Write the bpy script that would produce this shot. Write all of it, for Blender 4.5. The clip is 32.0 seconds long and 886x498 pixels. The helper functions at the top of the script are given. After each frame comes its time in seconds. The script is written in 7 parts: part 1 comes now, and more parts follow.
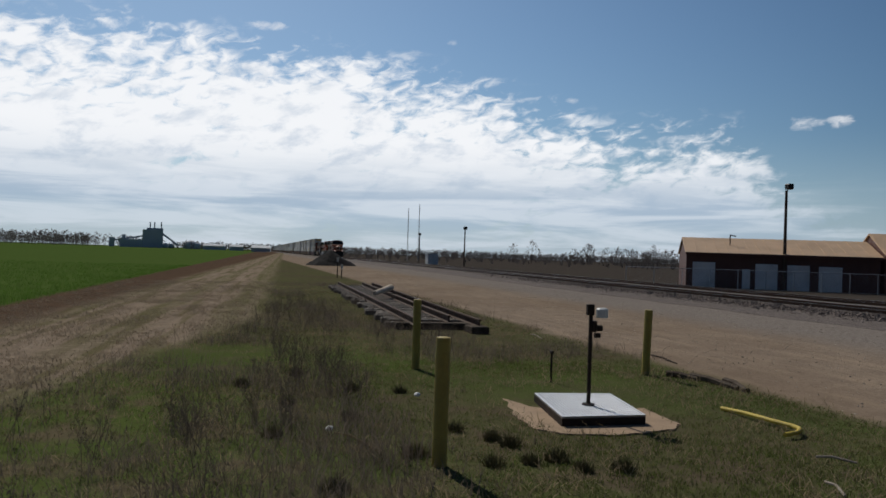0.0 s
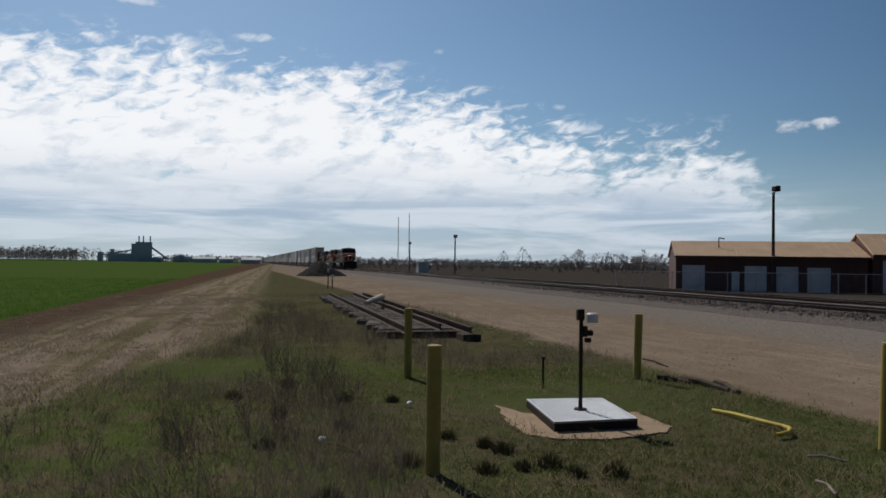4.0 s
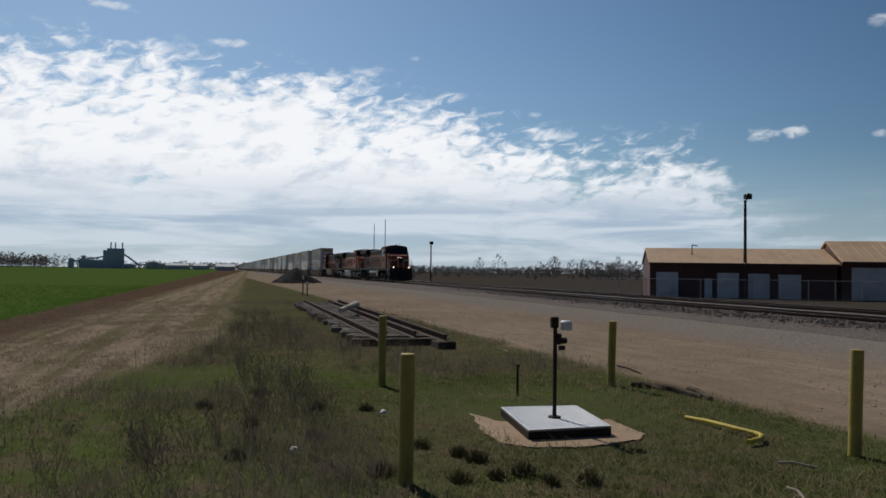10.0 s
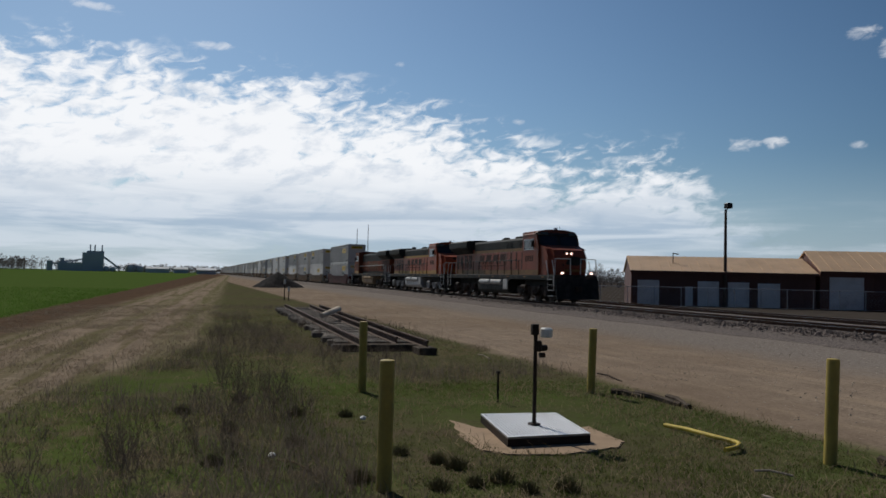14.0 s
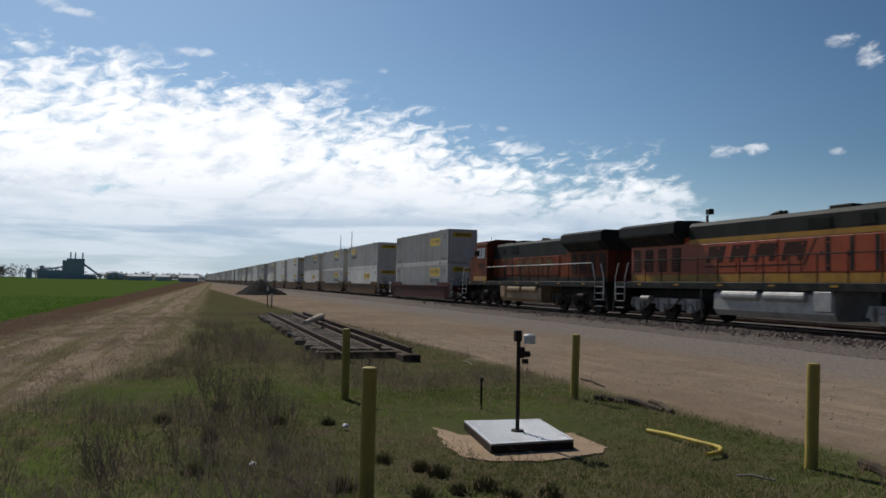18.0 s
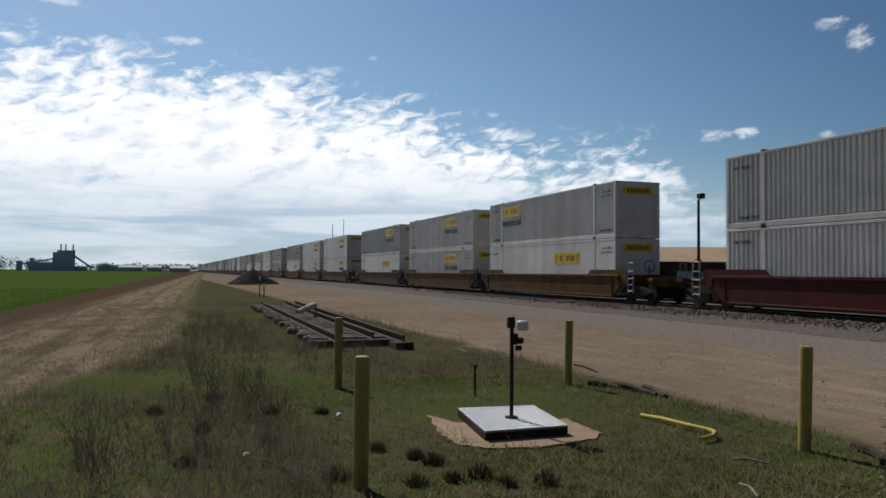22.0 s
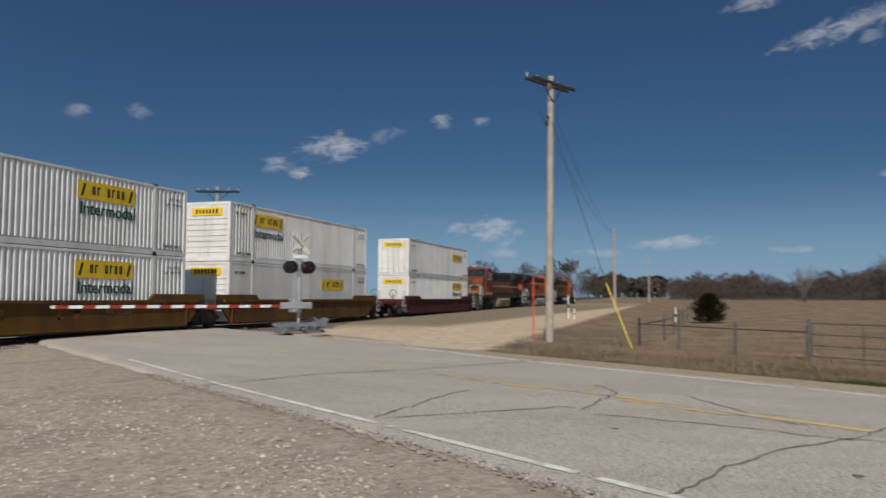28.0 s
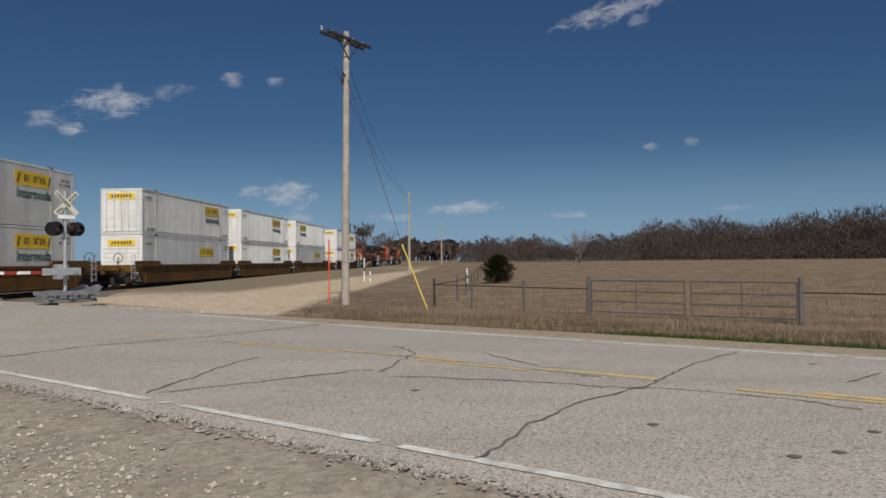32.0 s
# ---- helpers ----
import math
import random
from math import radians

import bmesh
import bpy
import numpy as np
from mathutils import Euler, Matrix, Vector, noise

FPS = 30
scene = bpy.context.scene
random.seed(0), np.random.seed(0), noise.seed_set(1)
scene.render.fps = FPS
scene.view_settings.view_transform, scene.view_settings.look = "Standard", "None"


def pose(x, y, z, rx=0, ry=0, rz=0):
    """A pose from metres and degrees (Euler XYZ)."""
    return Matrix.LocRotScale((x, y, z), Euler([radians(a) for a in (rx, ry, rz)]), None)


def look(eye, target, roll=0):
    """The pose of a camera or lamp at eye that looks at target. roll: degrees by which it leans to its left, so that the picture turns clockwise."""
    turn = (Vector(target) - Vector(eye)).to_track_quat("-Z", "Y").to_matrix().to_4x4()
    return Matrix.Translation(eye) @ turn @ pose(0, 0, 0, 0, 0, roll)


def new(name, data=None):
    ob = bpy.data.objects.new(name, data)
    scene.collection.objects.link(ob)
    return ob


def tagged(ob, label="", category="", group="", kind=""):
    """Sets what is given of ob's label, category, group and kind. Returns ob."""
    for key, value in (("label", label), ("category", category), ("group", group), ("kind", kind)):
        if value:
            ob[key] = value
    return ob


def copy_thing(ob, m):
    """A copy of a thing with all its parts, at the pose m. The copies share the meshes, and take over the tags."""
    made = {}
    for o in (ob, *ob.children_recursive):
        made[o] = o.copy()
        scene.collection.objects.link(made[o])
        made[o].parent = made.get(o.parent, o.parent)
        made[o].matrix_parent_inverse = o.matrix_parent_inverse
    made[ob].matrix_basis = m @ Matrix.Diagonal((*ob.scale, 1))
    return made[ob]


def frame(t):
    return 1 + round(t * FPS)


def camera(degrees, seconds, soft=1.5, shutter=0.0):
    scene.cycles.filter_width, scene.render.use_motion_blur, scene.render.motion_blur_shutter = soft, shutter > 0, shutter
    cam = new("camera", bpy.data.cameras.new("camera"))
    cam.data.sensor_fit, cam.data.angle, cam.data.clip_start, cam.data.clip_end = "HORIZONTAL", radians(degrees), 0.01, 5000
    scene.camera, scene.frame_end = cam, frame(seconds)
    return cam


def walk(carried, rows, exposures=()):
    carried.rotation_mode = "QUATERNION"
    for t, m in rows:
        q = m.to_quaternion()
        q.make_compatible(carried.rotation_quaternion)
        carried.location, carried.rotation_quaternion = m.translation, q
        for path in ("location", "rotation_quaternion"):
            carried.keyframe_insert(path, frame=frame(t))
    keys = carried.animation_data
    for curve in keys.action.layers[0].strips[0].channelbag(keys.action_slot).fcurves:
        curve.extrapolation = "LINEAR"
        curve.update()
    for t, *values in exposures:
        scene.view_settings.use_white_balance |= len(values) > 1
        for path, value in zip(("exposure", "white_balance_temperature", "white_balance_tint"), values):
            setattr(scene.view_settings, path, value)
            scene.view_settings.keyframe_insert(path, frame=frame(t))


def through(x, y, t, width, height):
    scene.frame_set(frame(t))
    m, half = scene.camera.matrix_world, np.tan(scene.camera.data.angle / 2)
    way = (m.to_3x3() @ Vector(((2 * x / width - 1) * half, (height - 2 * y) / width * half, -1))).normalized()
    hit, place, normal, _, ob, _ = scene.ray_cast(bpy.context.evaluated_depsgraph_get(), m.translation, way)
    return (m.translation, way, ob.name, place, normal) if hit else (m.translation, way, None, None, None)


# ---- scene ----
# Camera: seconds, eye, heading to the left of +y, tilt up and lean, in degrees.
cam = camera(60.0, 32.0, soft=1.6, shutter=0.3)
PATH = [
    (0, 0.199, -0.009, 1.681, 76.19, 0.51, 1.92),
    (0.5, 0.207, -0.012, 1.680, 75.88, 0.49, 2.28),
    (1, 0.211, -0.008, 1.678, 75.63, 0.40, 2.19),
    (1.5, 0.209, 0.003, 1.674, 75.30, 0.13, 1.50),
    (2, 0.211, -0.003, 1.678, 75.35, 0.14, 1.68),
    (2.5, 0.225, -0.002, 1.687, 75.30, 0.93, 0.85),
    (3, 0.220, 0.002, 1.682, 75.32, 1.20, 0.91),
    (3.5, 0.231, -0.007, 1.678, 75.57, 1.13, 0.96),
    (5.5, 0.215, 0.002, 1.690, 74.86, 1.16, 0.09),
    (6, 0.236, -0.004, 1.691, 74.77, 1.34, 0.43),
    (6.5, 0.243, -0.008, 1.692, 74.67, 1.64, 1.18),
    (7, 0.238, -0.007, 1.688, 74.64, 1.61, 1.07),
    (7.5, 0.226, 0.009, 1.691, 74.37, 1.62, 0.87),
    (8, 0.220, 0.005, 1.690, 74.34, 1.63, 1.05),
    (8.5, 0.229, -0.000, 1.690, 74.20, 1.50, 1.04),
    (9, 0.234, 0.004, 1.695, 74.07, 1.60, 1.08),
    (9.5, 0.221, 0.013, 1.693, 73.95, 1.63, 1.04),
    (10, 0.203, 0.023, 1.690, 73.71, 1.67, 0.79),
    (10.5, 0.211, 0.018, 1.689, 73.67, 1.88, 0.70),
    (11, 0.211, 0.016, 1.693, 73.73, 1.68, 0.95),
    (11.5, 0.201, 0.026, 1.690, 73.39, 1.61, 1.03),
    (12, 0.199, 0.033, 1.694, 73.14, 1.67, 1.06),
    (12.5, 0.189, 0.047, 1.692, 72.43, 1.95, 0.94),
    (13, 0.203, 0.039, 1.692, 72.39, 1.99, 0.96),
    (13.5, 0.212, 0.032, 1.693, 72.54, 1.99, 1.04),
    (14, 0.205, 0.039, 1.695, 72.44, 2.13, 1.32),
    (14.5, 0.205, 0.040, 1.691, 72.15, 2.12, 1.43),
    (16.5, 0.202, 0.043, 1.695, 71.65, 2.37, 1.15),
    (17, 0.205, 0.049, 1.704, 71.52, 2.92, 1.01),
    (17.5, 0.211, 0.047, 1.697, 71.47, 2.98, 0.98),
    (18, 0.193, 0.058, 1.696, 71.25, 2.64, 1.09),
    (18.5, 0.199, 0.055, 1.698, 71.07, 2.47, 0.85),
    (19, 0.194, 0.060, 1.704, 70.92, 2.58, 0.72),
    (19.5, 0.175, 0.072, 1.695, 70.38, 2.43, 0.89),
    (20, 0.140, 0.084, 1.698, 70.00, 2.16, 0.74),
    (20.5, 0.152, 0.066, 1.692, 70.85, 1.92, 0.96),
    (21, 0.149, 0.073, 1.691, 70.62, 1.50, 0.96),
    (21.5, 0.138, 0.073, 1.693, 70.64, 1.28, 0.82),
    (22, 0.146, 0.077, 1.697, 70.65, 1.70, 0.39),
    (22.5, 0.147, 0.075, 1.697, 70.35, 1.80, 0.61),
    (23, 0.158, 0.076, 1.690, 70.21, 1.65, 0.31),
    (23.5, 0.148, 0.099, 1.695, 69.46, 1.90, 0.39),
    (24, 0.144, 0.105, 1.703, 68.66, 2.06, 0.74),
    (24.5, 0.045, 0.197, 1.664, 59.65, 3.13, 0.59),
    (25, 0.222, 0.026, 1.729, 47.25, 4.33, 0.84),
    (25.5, 0.596, -0.128, 1.784, 32.24, 5.13, 2.70),
    (26, 0.400, -0.060, 1.775, 12.60, 5.35, 2.60),
    (26.5, 0.100, 0.000, 1.755, -12.60, 5.45, 2.55),
    (27, -0.250, 0.030, 1.735, -38.00, 5.40, 2.50),
    (27.5, -0.481, 0.044, 1.723, -60.05, 5.22, 2.48),
    (28, -0.520, -0.127, 1.774, -71.88, 3.58, 0.18),
    (28.5, -0.085, -0.080, 1.719, -79.84, 2.81, -0.61),
    (29, 0.006, 0.032, 1.736, -81.67, 3.57, -0.88),
    (29.5, 0.194, 0.053, 1.688, -85.66, 2.26, -1.15),
    (30, 0.193, 0.049, 1.695, -86.34, 2.56, -0.54),
    (30.5, 0.172, 0.023, 1.698, -86.29, 2.24, -0.31),
    (31, 0.194, 0.021, 1.687, -87.49, 1.67, -0.50),
    (31.5, 0.220, 0.019, 1.689, -87.80, 1.16, -0.50),
    (32, 0.232, 0.020, 1.678, -87.05, 0.89, -0.53),
]


def aim(yaw, up, lean, eye):
    y, p = radians(yaw), radians(up)
    way = Vector((-math.sin(y) * math.cos(p), math.cos(y) * math.cos(p), math.sin(p)))
    return look(eye, Vector(eye) + 10 * way, lean)


EXPOSE = [(0, -0.46), (1.5, -0.42), (3.5, -0.46), (14.0, -0.44), (17.0, -0.34), (19.0, -0.28), (24.0, -0.3), (25.5, -0.1), (27.5, 0.25), (32, 0.22)]
walk(cam, [(t, aim(yaw, up, lean, (x, y, z))) for t, x, y, z, yaw, up, lean in PATH], EXPOSE)

# ---------------------------------------------------------------- light
SUN_FROM = Vector((-0.97, -0.20, 0.0)).normalized()
SUN_UP = radians(44)
sun = new("sun", bpy.data.lights.new("sun", "SUN"))
sun.data.energy, sun.data.angle, sun.data.color = 4.2, radians(0.6), (1.0, 0.95, 0.87)
way = Vector((SUN_FROM.x * math.cos(SUN_UP), SUN_FROM.y * math.cos(SUN_UP), math.sin(SUN_UP)))
sun.matrix_world = look(way * 100, (0, 0, 0))


class Nodes:
    """Short hand for a node tree."""

    def __init__(self, tree):
        self.tree = tree
        tree.nodes.clear()

    def add(self, kind):
        return self.tree.nodes.new(kind)

    def link(self, a, b):
        self.tree.links.new(a, b)

    def put(self, socket, v):
        if isinstance(v, bpy.types.NodeSocket):
            self.link(v, socket)
        elif isinstance(v, (tuple, list)) and len(v) == 3 and socket.type == "RGBA":
            socket.default_value = (*v, 1)
        else:
            socket.default_value = v

    def math(self, op, a, b=0.0, c=0.0, clamp=False):
        n = self.add("ShaderNodeMath")
        n.operation, n.use_clamp = op, clamp
        for s, v in zip(n.inputs, (a, b, c)):
            self.put(s, v)
        return n.outputs[0]

    def step(self, v, lo, hi, a=0.0, b=1.0):
        n = self.add("ShaderNodeMapRange")
        n.interpolation_type = "SMOOTHSTEP"
        for s, x in zip(n.inputs, (v, lo, hi, a, b)):
            self.put(s, x)
        return n.outputs[0]

    def mix(self, f, a, b):
        n = self.add("ShaderNodeMix")
        n.data_type = "RGBA"
        self.put(n.inputs[0], f), self.put(n.inputs[6], a), self.put(n.inputs[7], b)
        return n.outputs[2]

    def noise(self, vec, scale, detail=3.0, rough=0.55, distort=0.0):
        n = self.add("ShaderNodeTexNoise")
        self.link(vec, n.inputs["Vector"])
        n.inputs["Scale"].default_value, n.inputs["Detail"].default_value = scale, detail
        n.inputs["Roughness"].default_value, n.inputs["Distortion"].default_value = rough, distort
        return n.outputs[0]

    def math3(self, a, b):
        n = self.add("ShaderNodeCombineXYZ")
        self.link(a, n.inputs[0]), self.link(b, n.inputs[1])
        return n.outputs[0]

    def stretch(self, vec, x, y, z):
        n = self.add("ShaderNodeVectorMath")
        n.operation = "MULTIPLY"
        self.link(vec, n.inputs[0])
        n.inputs[1].default_value = (x, y, z)
        return n.outputs[0]


# single small clouds: heading to the left of +y, height, half width, half height and tilt, in degrees, and strength
PUFFS = [(51.0, 9.7, 1.15, 0.42, 0, 1.0), (49.05, 9.75, 0.8, 0.45, 0, 1.0), (43.7, 16.4, 1.1, 0.45, 0, 0.8), (42.0, 15.2, 0.75, 0.8, 0, 0.85), (37.0, 17.8, 0.65, 0.4, 0, 0.7),
         (44.0, 9.3, 0.6, 0.25, 0, 0.6), (89.5, 15.9, 1.6, 0.28, 0, 0.8), (98.0, 17.6, 2.2, 0.35, -8, 0.7), (79.0, 14.6, 0.8, 0.3, 0, 0.5), (67.0, 11.6, 0.5, 0.2, 0, 0.6), (76.0, 15.6, 0.4, 0.2, 0, 0.5),
         (-63.8, 11.0, 2.7, 1.0, 6, 0.85), (-61.2, 9.0, 1.0, 0.45, 0, 0.8), (-59.6, 9.6, 1.2, 0.7, 10, 0.6), (-71.8, 13.0, 0.85, 0.5, 0, 0.7), (-74.8, 13.0, 0.7, 0.35, 0, 0.45),
         (-75.6, 5.0, 2.0, 0.95, 0, 0.85), (-73.0, 5.0, 1.1, 0.5, 0, 0.6), (-76.5, 3.3, 1.2, 0.4, 0, 0.6), (-88.6, 3.9, 3.0, 0.5, 2, 0.85), (-83.4, 3.3, 1.9, 0.3, 0, 0.5),
         (-100.1, 17.7, 4.3, 0.75, 13, 0.75), (-101.6, 16.9, 0.9, 0.5, 0, 0.4), (-94.5, 20.0, 2.7, 0.45, 6, 0.7), (-105.2, 8.3, 0.7, 0.3, 0, 0.45), (-102.3, 8.1, 0.6, 0.28, 0, 0.4),
         (-96.3, 3.3, 1.6, 0.22, 0, 0.5), (-67.6, 11.9, 1.4, 0.5, 12, 0.35), (-108.0, 3.5, 1.6, 0.2, 0, 0.4), (-46.0, 12.5, 0.8, 0.5, 0, 0.5), (-50.0, 12.8, 0.9, 0.5, 0, 0.35)]
# upper rim of the cloud sheet: heading to the left of +y and height, in degrees
RIM = [(44.0, 0.5), (49.5, 4.2), (53.0, 6.2), (55.0, 9.3), (59.0, 10.0), (64.0, 9.4), (67.5, 10.8), (73.6, 12.8), (83.7, 14.4), (94.0, 15.0), (99.0, 15.6), (104.5, 14.4), (120.0, 14.0)]


def make_world():
    world = bpy.data.worlds.new("sky")
    scene.world = world
    world.use_nodes = True
    n = Nodes(world.node_tree)
    sky = n.add("ShaderNodeTexSky")
    sky.sky_type, sky.sun_disc = "NISHITA", False
    sky.sun_elevation, sky.sun_rotation = SUN_UP, math.atan2(SUN_FROM.x, SUN_FROM.y)
    sky.air_density, sky.dust_density, sky.ozone_density = 1.0, 0.6, 2.0
    co = n.add("ShaderNodeTexCoord").outputs["Generated"]
    sep = n.add("ShaderNodeSeparateXYZ")
    n.link(co, sep.inputs[0])
    x, y, z = sep.outputs
    left = n.math("MULTIPLY", x, -1.0)
    az = n.math("MULTIPLY", n.math("ARCTAN2", left, y), 57.296)
    el = n.math("MULTIPLY", n.math("ARCSINE", z), 57.296)
    # a broad sheet of broken cloud below its rim, frayed into small flakes along it
    rim = n.add("ShaderNodeValToRGB")
    rim.color_ramp.interpolation = "LINEAR"
    stops = rim.color_ramp.elements
    while len(stops) < len(RIM):
        stops.new(0.5)
    for stop, (a, e) in zip(stops, RIM):
        stop.position = (a - 40.0) / 80.0
    for stop, (a, e) in zip(stops, RIM):
        stop.color = (e / 20.0, e / 20.0, e / 20.0, 1)
    n.link(n.math("DIVIDE", n.math("SUBTRACT", az, 40.0), 80.0), rim.inputs[0])
    under = n.math("SUBTRACT", n.math("MULTIPLY", rim.outputs[0], 20.0), el)
    flat = n.add("ShaderNodeCombineXYZ")
    n.put(flat.inputs[0], az), n.put(flat.inputs[1], n.math("ADD", n.math("MULTIPLY", el, 2.1), n.math("MULTIPLY", az, 0.28)))
    p = flat.outputs[0]
    big = n.math("SUBTRACT", n.noise(p, 0.11, 3.0, 0.5), 0.5)
    flakes = n.math("SUBTRACT", n.noise(p, 0.62, 6.0, 0.56, 0.5), 0.5)
    body = n.math("ADD", n.math("MULTIPLY", flakes, 2.3), n.math("MULTIPLY", big, 1.5))
    depth = n.step(under, -1.8, 6.5, -0.34, 0.66)
    cover = n.step(n.math("ADD", body, depth), -0.30, 0.42)
    cover = n.math("MULTIPLY", cover, n.step(under, -1.6, 0.6))
    cover = n.math("MULTIPLY", cover, n.step(el, 0.2, 4.0, 0.25, 1.0))
    cover = n.math("MULTIPLY", cover, n.step(az, 42.0, 58.0))
    # the sheet is carried on, unseen, behind the camera to brighten the train's sides
    behind = n.step(az, 130.0, 172.0, 1.0, 0.3)
    cover = n.math("MULTIPLY", cover, behind)
    # single small clouds
    frayed = n.math("MULTIPLY", n.math("SUBTRACT", n.noise(p, 0.8, 6.0, 0.62, 0.6), 0.5), 5.0)
    puffs = None
    for pa, pe, wide, tall, tilt, much in PUFFS:
        du, dv = n.math("SUBTRACT", pa, az), n.math("SUBTRACT", el, pe)
        c, q = math.cos(radians(tilt)), math.sin(radians(tilt))
        u = n.math("ADD", n.math("MULTIPLY", du, c / (wide * 0.92)), n.math("MULTIPLY", dv, q / (wide * 0.92)))
        v = n.math("ADD", n.math("MULTIPLY", du, -q / (tall * 1.05)), n.math("MULTIPLY", dv, c / (tall * 1.05)))
        far = n.math("ADD", n.math("MULTIPLY", u, u), n.math("MULTIPLY", v, v))
        one = n.step(n.math("ADD", far, frayed), -0.9, 1.4, 0.74 * much, 0.0)
        puffs = one if puffs is None else n.math("MAXIMUM", puffs, one)
    haze = n.step(z, -0.02, 0.17, 0.72, 0.0)
    haze = n.math("MULTIPLY", haze, n.step(left, -0.6, 0.8, 0.75, 1.0))
    # long low bands of thinner cloud towards the horizon
    band = n.noise(n.math3(n.math("MULTIPLY", az, 0.09), n.math("MULTIPLY", el, 0.75)), 1.0, 6.0, 0.58, 0.4)
    low = n.mix(n.step(band, 0.38, 0.62), (6.0, 7.7, 9.7), (9.6, 10.8, 12.2))
    grey = n.noise(p, 0.30, 6.0, 0.60, 0.2)
    bright = n.mix(n.step(grey, 0.30, 0.52), (10.4, 11.4, 12.8), (14.5, 14.8, 15.3))
    bright = n.mix(n.step(el, 3.0, 8.5), low, bright)
    deep = n.mix(n.step(left, -0.8, 0.25), (0.165, 0.255, 0.36), (0.42, 0.58, 0.70))
    deep = n.mix(n.step(left, 0.45, 1.1), deep, (0.88, 1.06, 1.16))
    tint = n.add("ShaderNodeMix")
    tint.data_type, tint.blend_type = "RGBA", "MULTIPLY"
    tint.inputs[0].default_value = 1.0
    n.link(sky.outputs[0], tint.inputs[6])
    n.link(deep, tint.inputs[7])
    veil = n.math("MULTIPLY", n.step(band, 0.42, 0.66, 0.0, 0.75), n.math("MULTIPLY", n.step(el, 0.5, 7.0, 1.0, 0.0), n.step(left, 0.5, 0.8)))
    hazy = n.mix(haze, tint.outputs[2], n.mix(n.step(left, -0.7, 0.7), (3.1, 4.9, 7.2), (6.0, 7.7, 9.6)))
    hazy = n.mix(veil, hazy, (9.8, 10.9, 12.2))
    both = n.mix(cover, hazy, bright)
    both = n.mix(puffs, both, n.mix(n.step(left, -0.6, 0.6), (5.2, 5.2, 5.5), (13.5, 13.7, 14.2)))
    bg = n.add("ShaderNodeBackground")
    n.link(both, bg.inputs[0])
    bg.inputs[1].default_value = 0.085
    n.link(bg.outputs[0], n.add("ShaderNodeOutputWorld").inputs[0])


make_world()

# ---------------------------------------------------------------- materials


def surface(name, a, b, scale=4.0, rough=0.7, metal=0.0, bump=0.15, grain=40.0, dirt=None, dirt_scale=0.8, dirt_amount=0.5, vary=0.0, streak=False):
    """Two colours mixed by noise at two scales, with dirt, fine relief and a tone that varies from piece to piece."""
    m = bpy.data.materials.new(name)
    m.use_nodes = True
    n = Nodes(m.node_tree)
    co = n.add("ShaderNodeTexCoord").outputs["Object"]
    f = n.step(n.noise(co, scale, 4.0, 0.6), 0.3, 0.7)
    col = n.mix(f, a, b)
    if dirt:
        dco = n.stretch(co, 1.0, 1.0, 0.12) if streak else co
        col = n.mix(n.math("MULTIPLY", n.step(n.noise(dco, dirt_scale, 6.0, 0.65), 0.45, 0.75), dirt_amount), col, dirt)
    g = n.noise(co, grain, 3.0, 0.6)
    col = n.mix(n.math("MULTIPLY", g, 0.22), col, tuple(v * 0.55 for v in a))
    if vary:
        info = n.add("ShaderNodeObjectInfo").outputs["Random"]
        dark = n.math("MULTIPLY", info, vary)
        col = n.mix(dark, col, tuple(v * 0.4 for v in a))
    s = n.add("ShaderNodeBsdfPrincipled")
    n.link(col, s.inputs["Base Color"])
    n.put(s.inputs["Roughness"], n.math("ADD", n.math("MULTIPLY", g, 0.2), rough - 0.1, clamp=True))
    s.inputs["Metallic"].default_value = metal
    s.inputs["Specular IOR Level"].default_value = 0.5 if rough < 0.45 else 0.25 if rough < 0.58 else 0.08 if rough < 0.8 else 0.03
    if bump:
        bp = n.add("ShaderNodeBump")
        bp.inputs["Strength"].default_value, bp.inputs["Distance"].default_value = bump, 0.02
        n.link(g, bp.inputs["Height"])
        n.link(bp.outputs[0], s.inputs["Normal"])
    n.link(s.outputs[0], n.add("ShaderNodeOutputMaterial").inputs[0])
    return m


def leafy(name, a, b, scale=1.0, through=0.45):
    """Thin leaves and stalks that let some light through; the tone varies from blade to blade."""
    m = bpy.data.materials.new(name)
    m.use_nodes = True
    n = Nodes(m.node_tree)
    co = n.add("ShaderNodeTexCoord").outputs["Object"]
    each = n.add("ShaderNodeNewGeometry").outputs["Random Per Island"]
    f = n.math("ADD", n.math("MULTIPLY", each, 0.6), n.math("MULTIPLY", n.step(n.noise(co, scale, 4.0, 0.6), 0.3, 0.7), 0.4))
    col = n.mix(f, a, b)
    d, t, x = n.add("ShaderNodeBsdfDiffuse"), n.add("ShaderNodeBsdfTranslucent"), n.add("ShaderNodeMixShader")
    n.link(col, d.inputs[0]), n.link(col, t.inputs[0])
    x.inputs[0].default_value = through
    n.link(d.outputs[0], x.inputs[1]), n.link(t.outputs[0], x.inputs[2])
    n.link(x.outputs[0], n.add("ShaderNodeOutputMaterial").inputs[0])
    return m


def glowing(name, colour, strength):
    m = bpy.data.materials.new(name)
    m.use_nodes = True
    n = Nodes(m.node_tree)
    e = n.add("ShaderNodeEmission")
    e.inputs[0].default_value, e.inputs[1].default_value = (*colour, 1), strength
    n.link(e.outputs[0], n.add("ShaderNodeOutputMaterial").inputs[0])
    return m


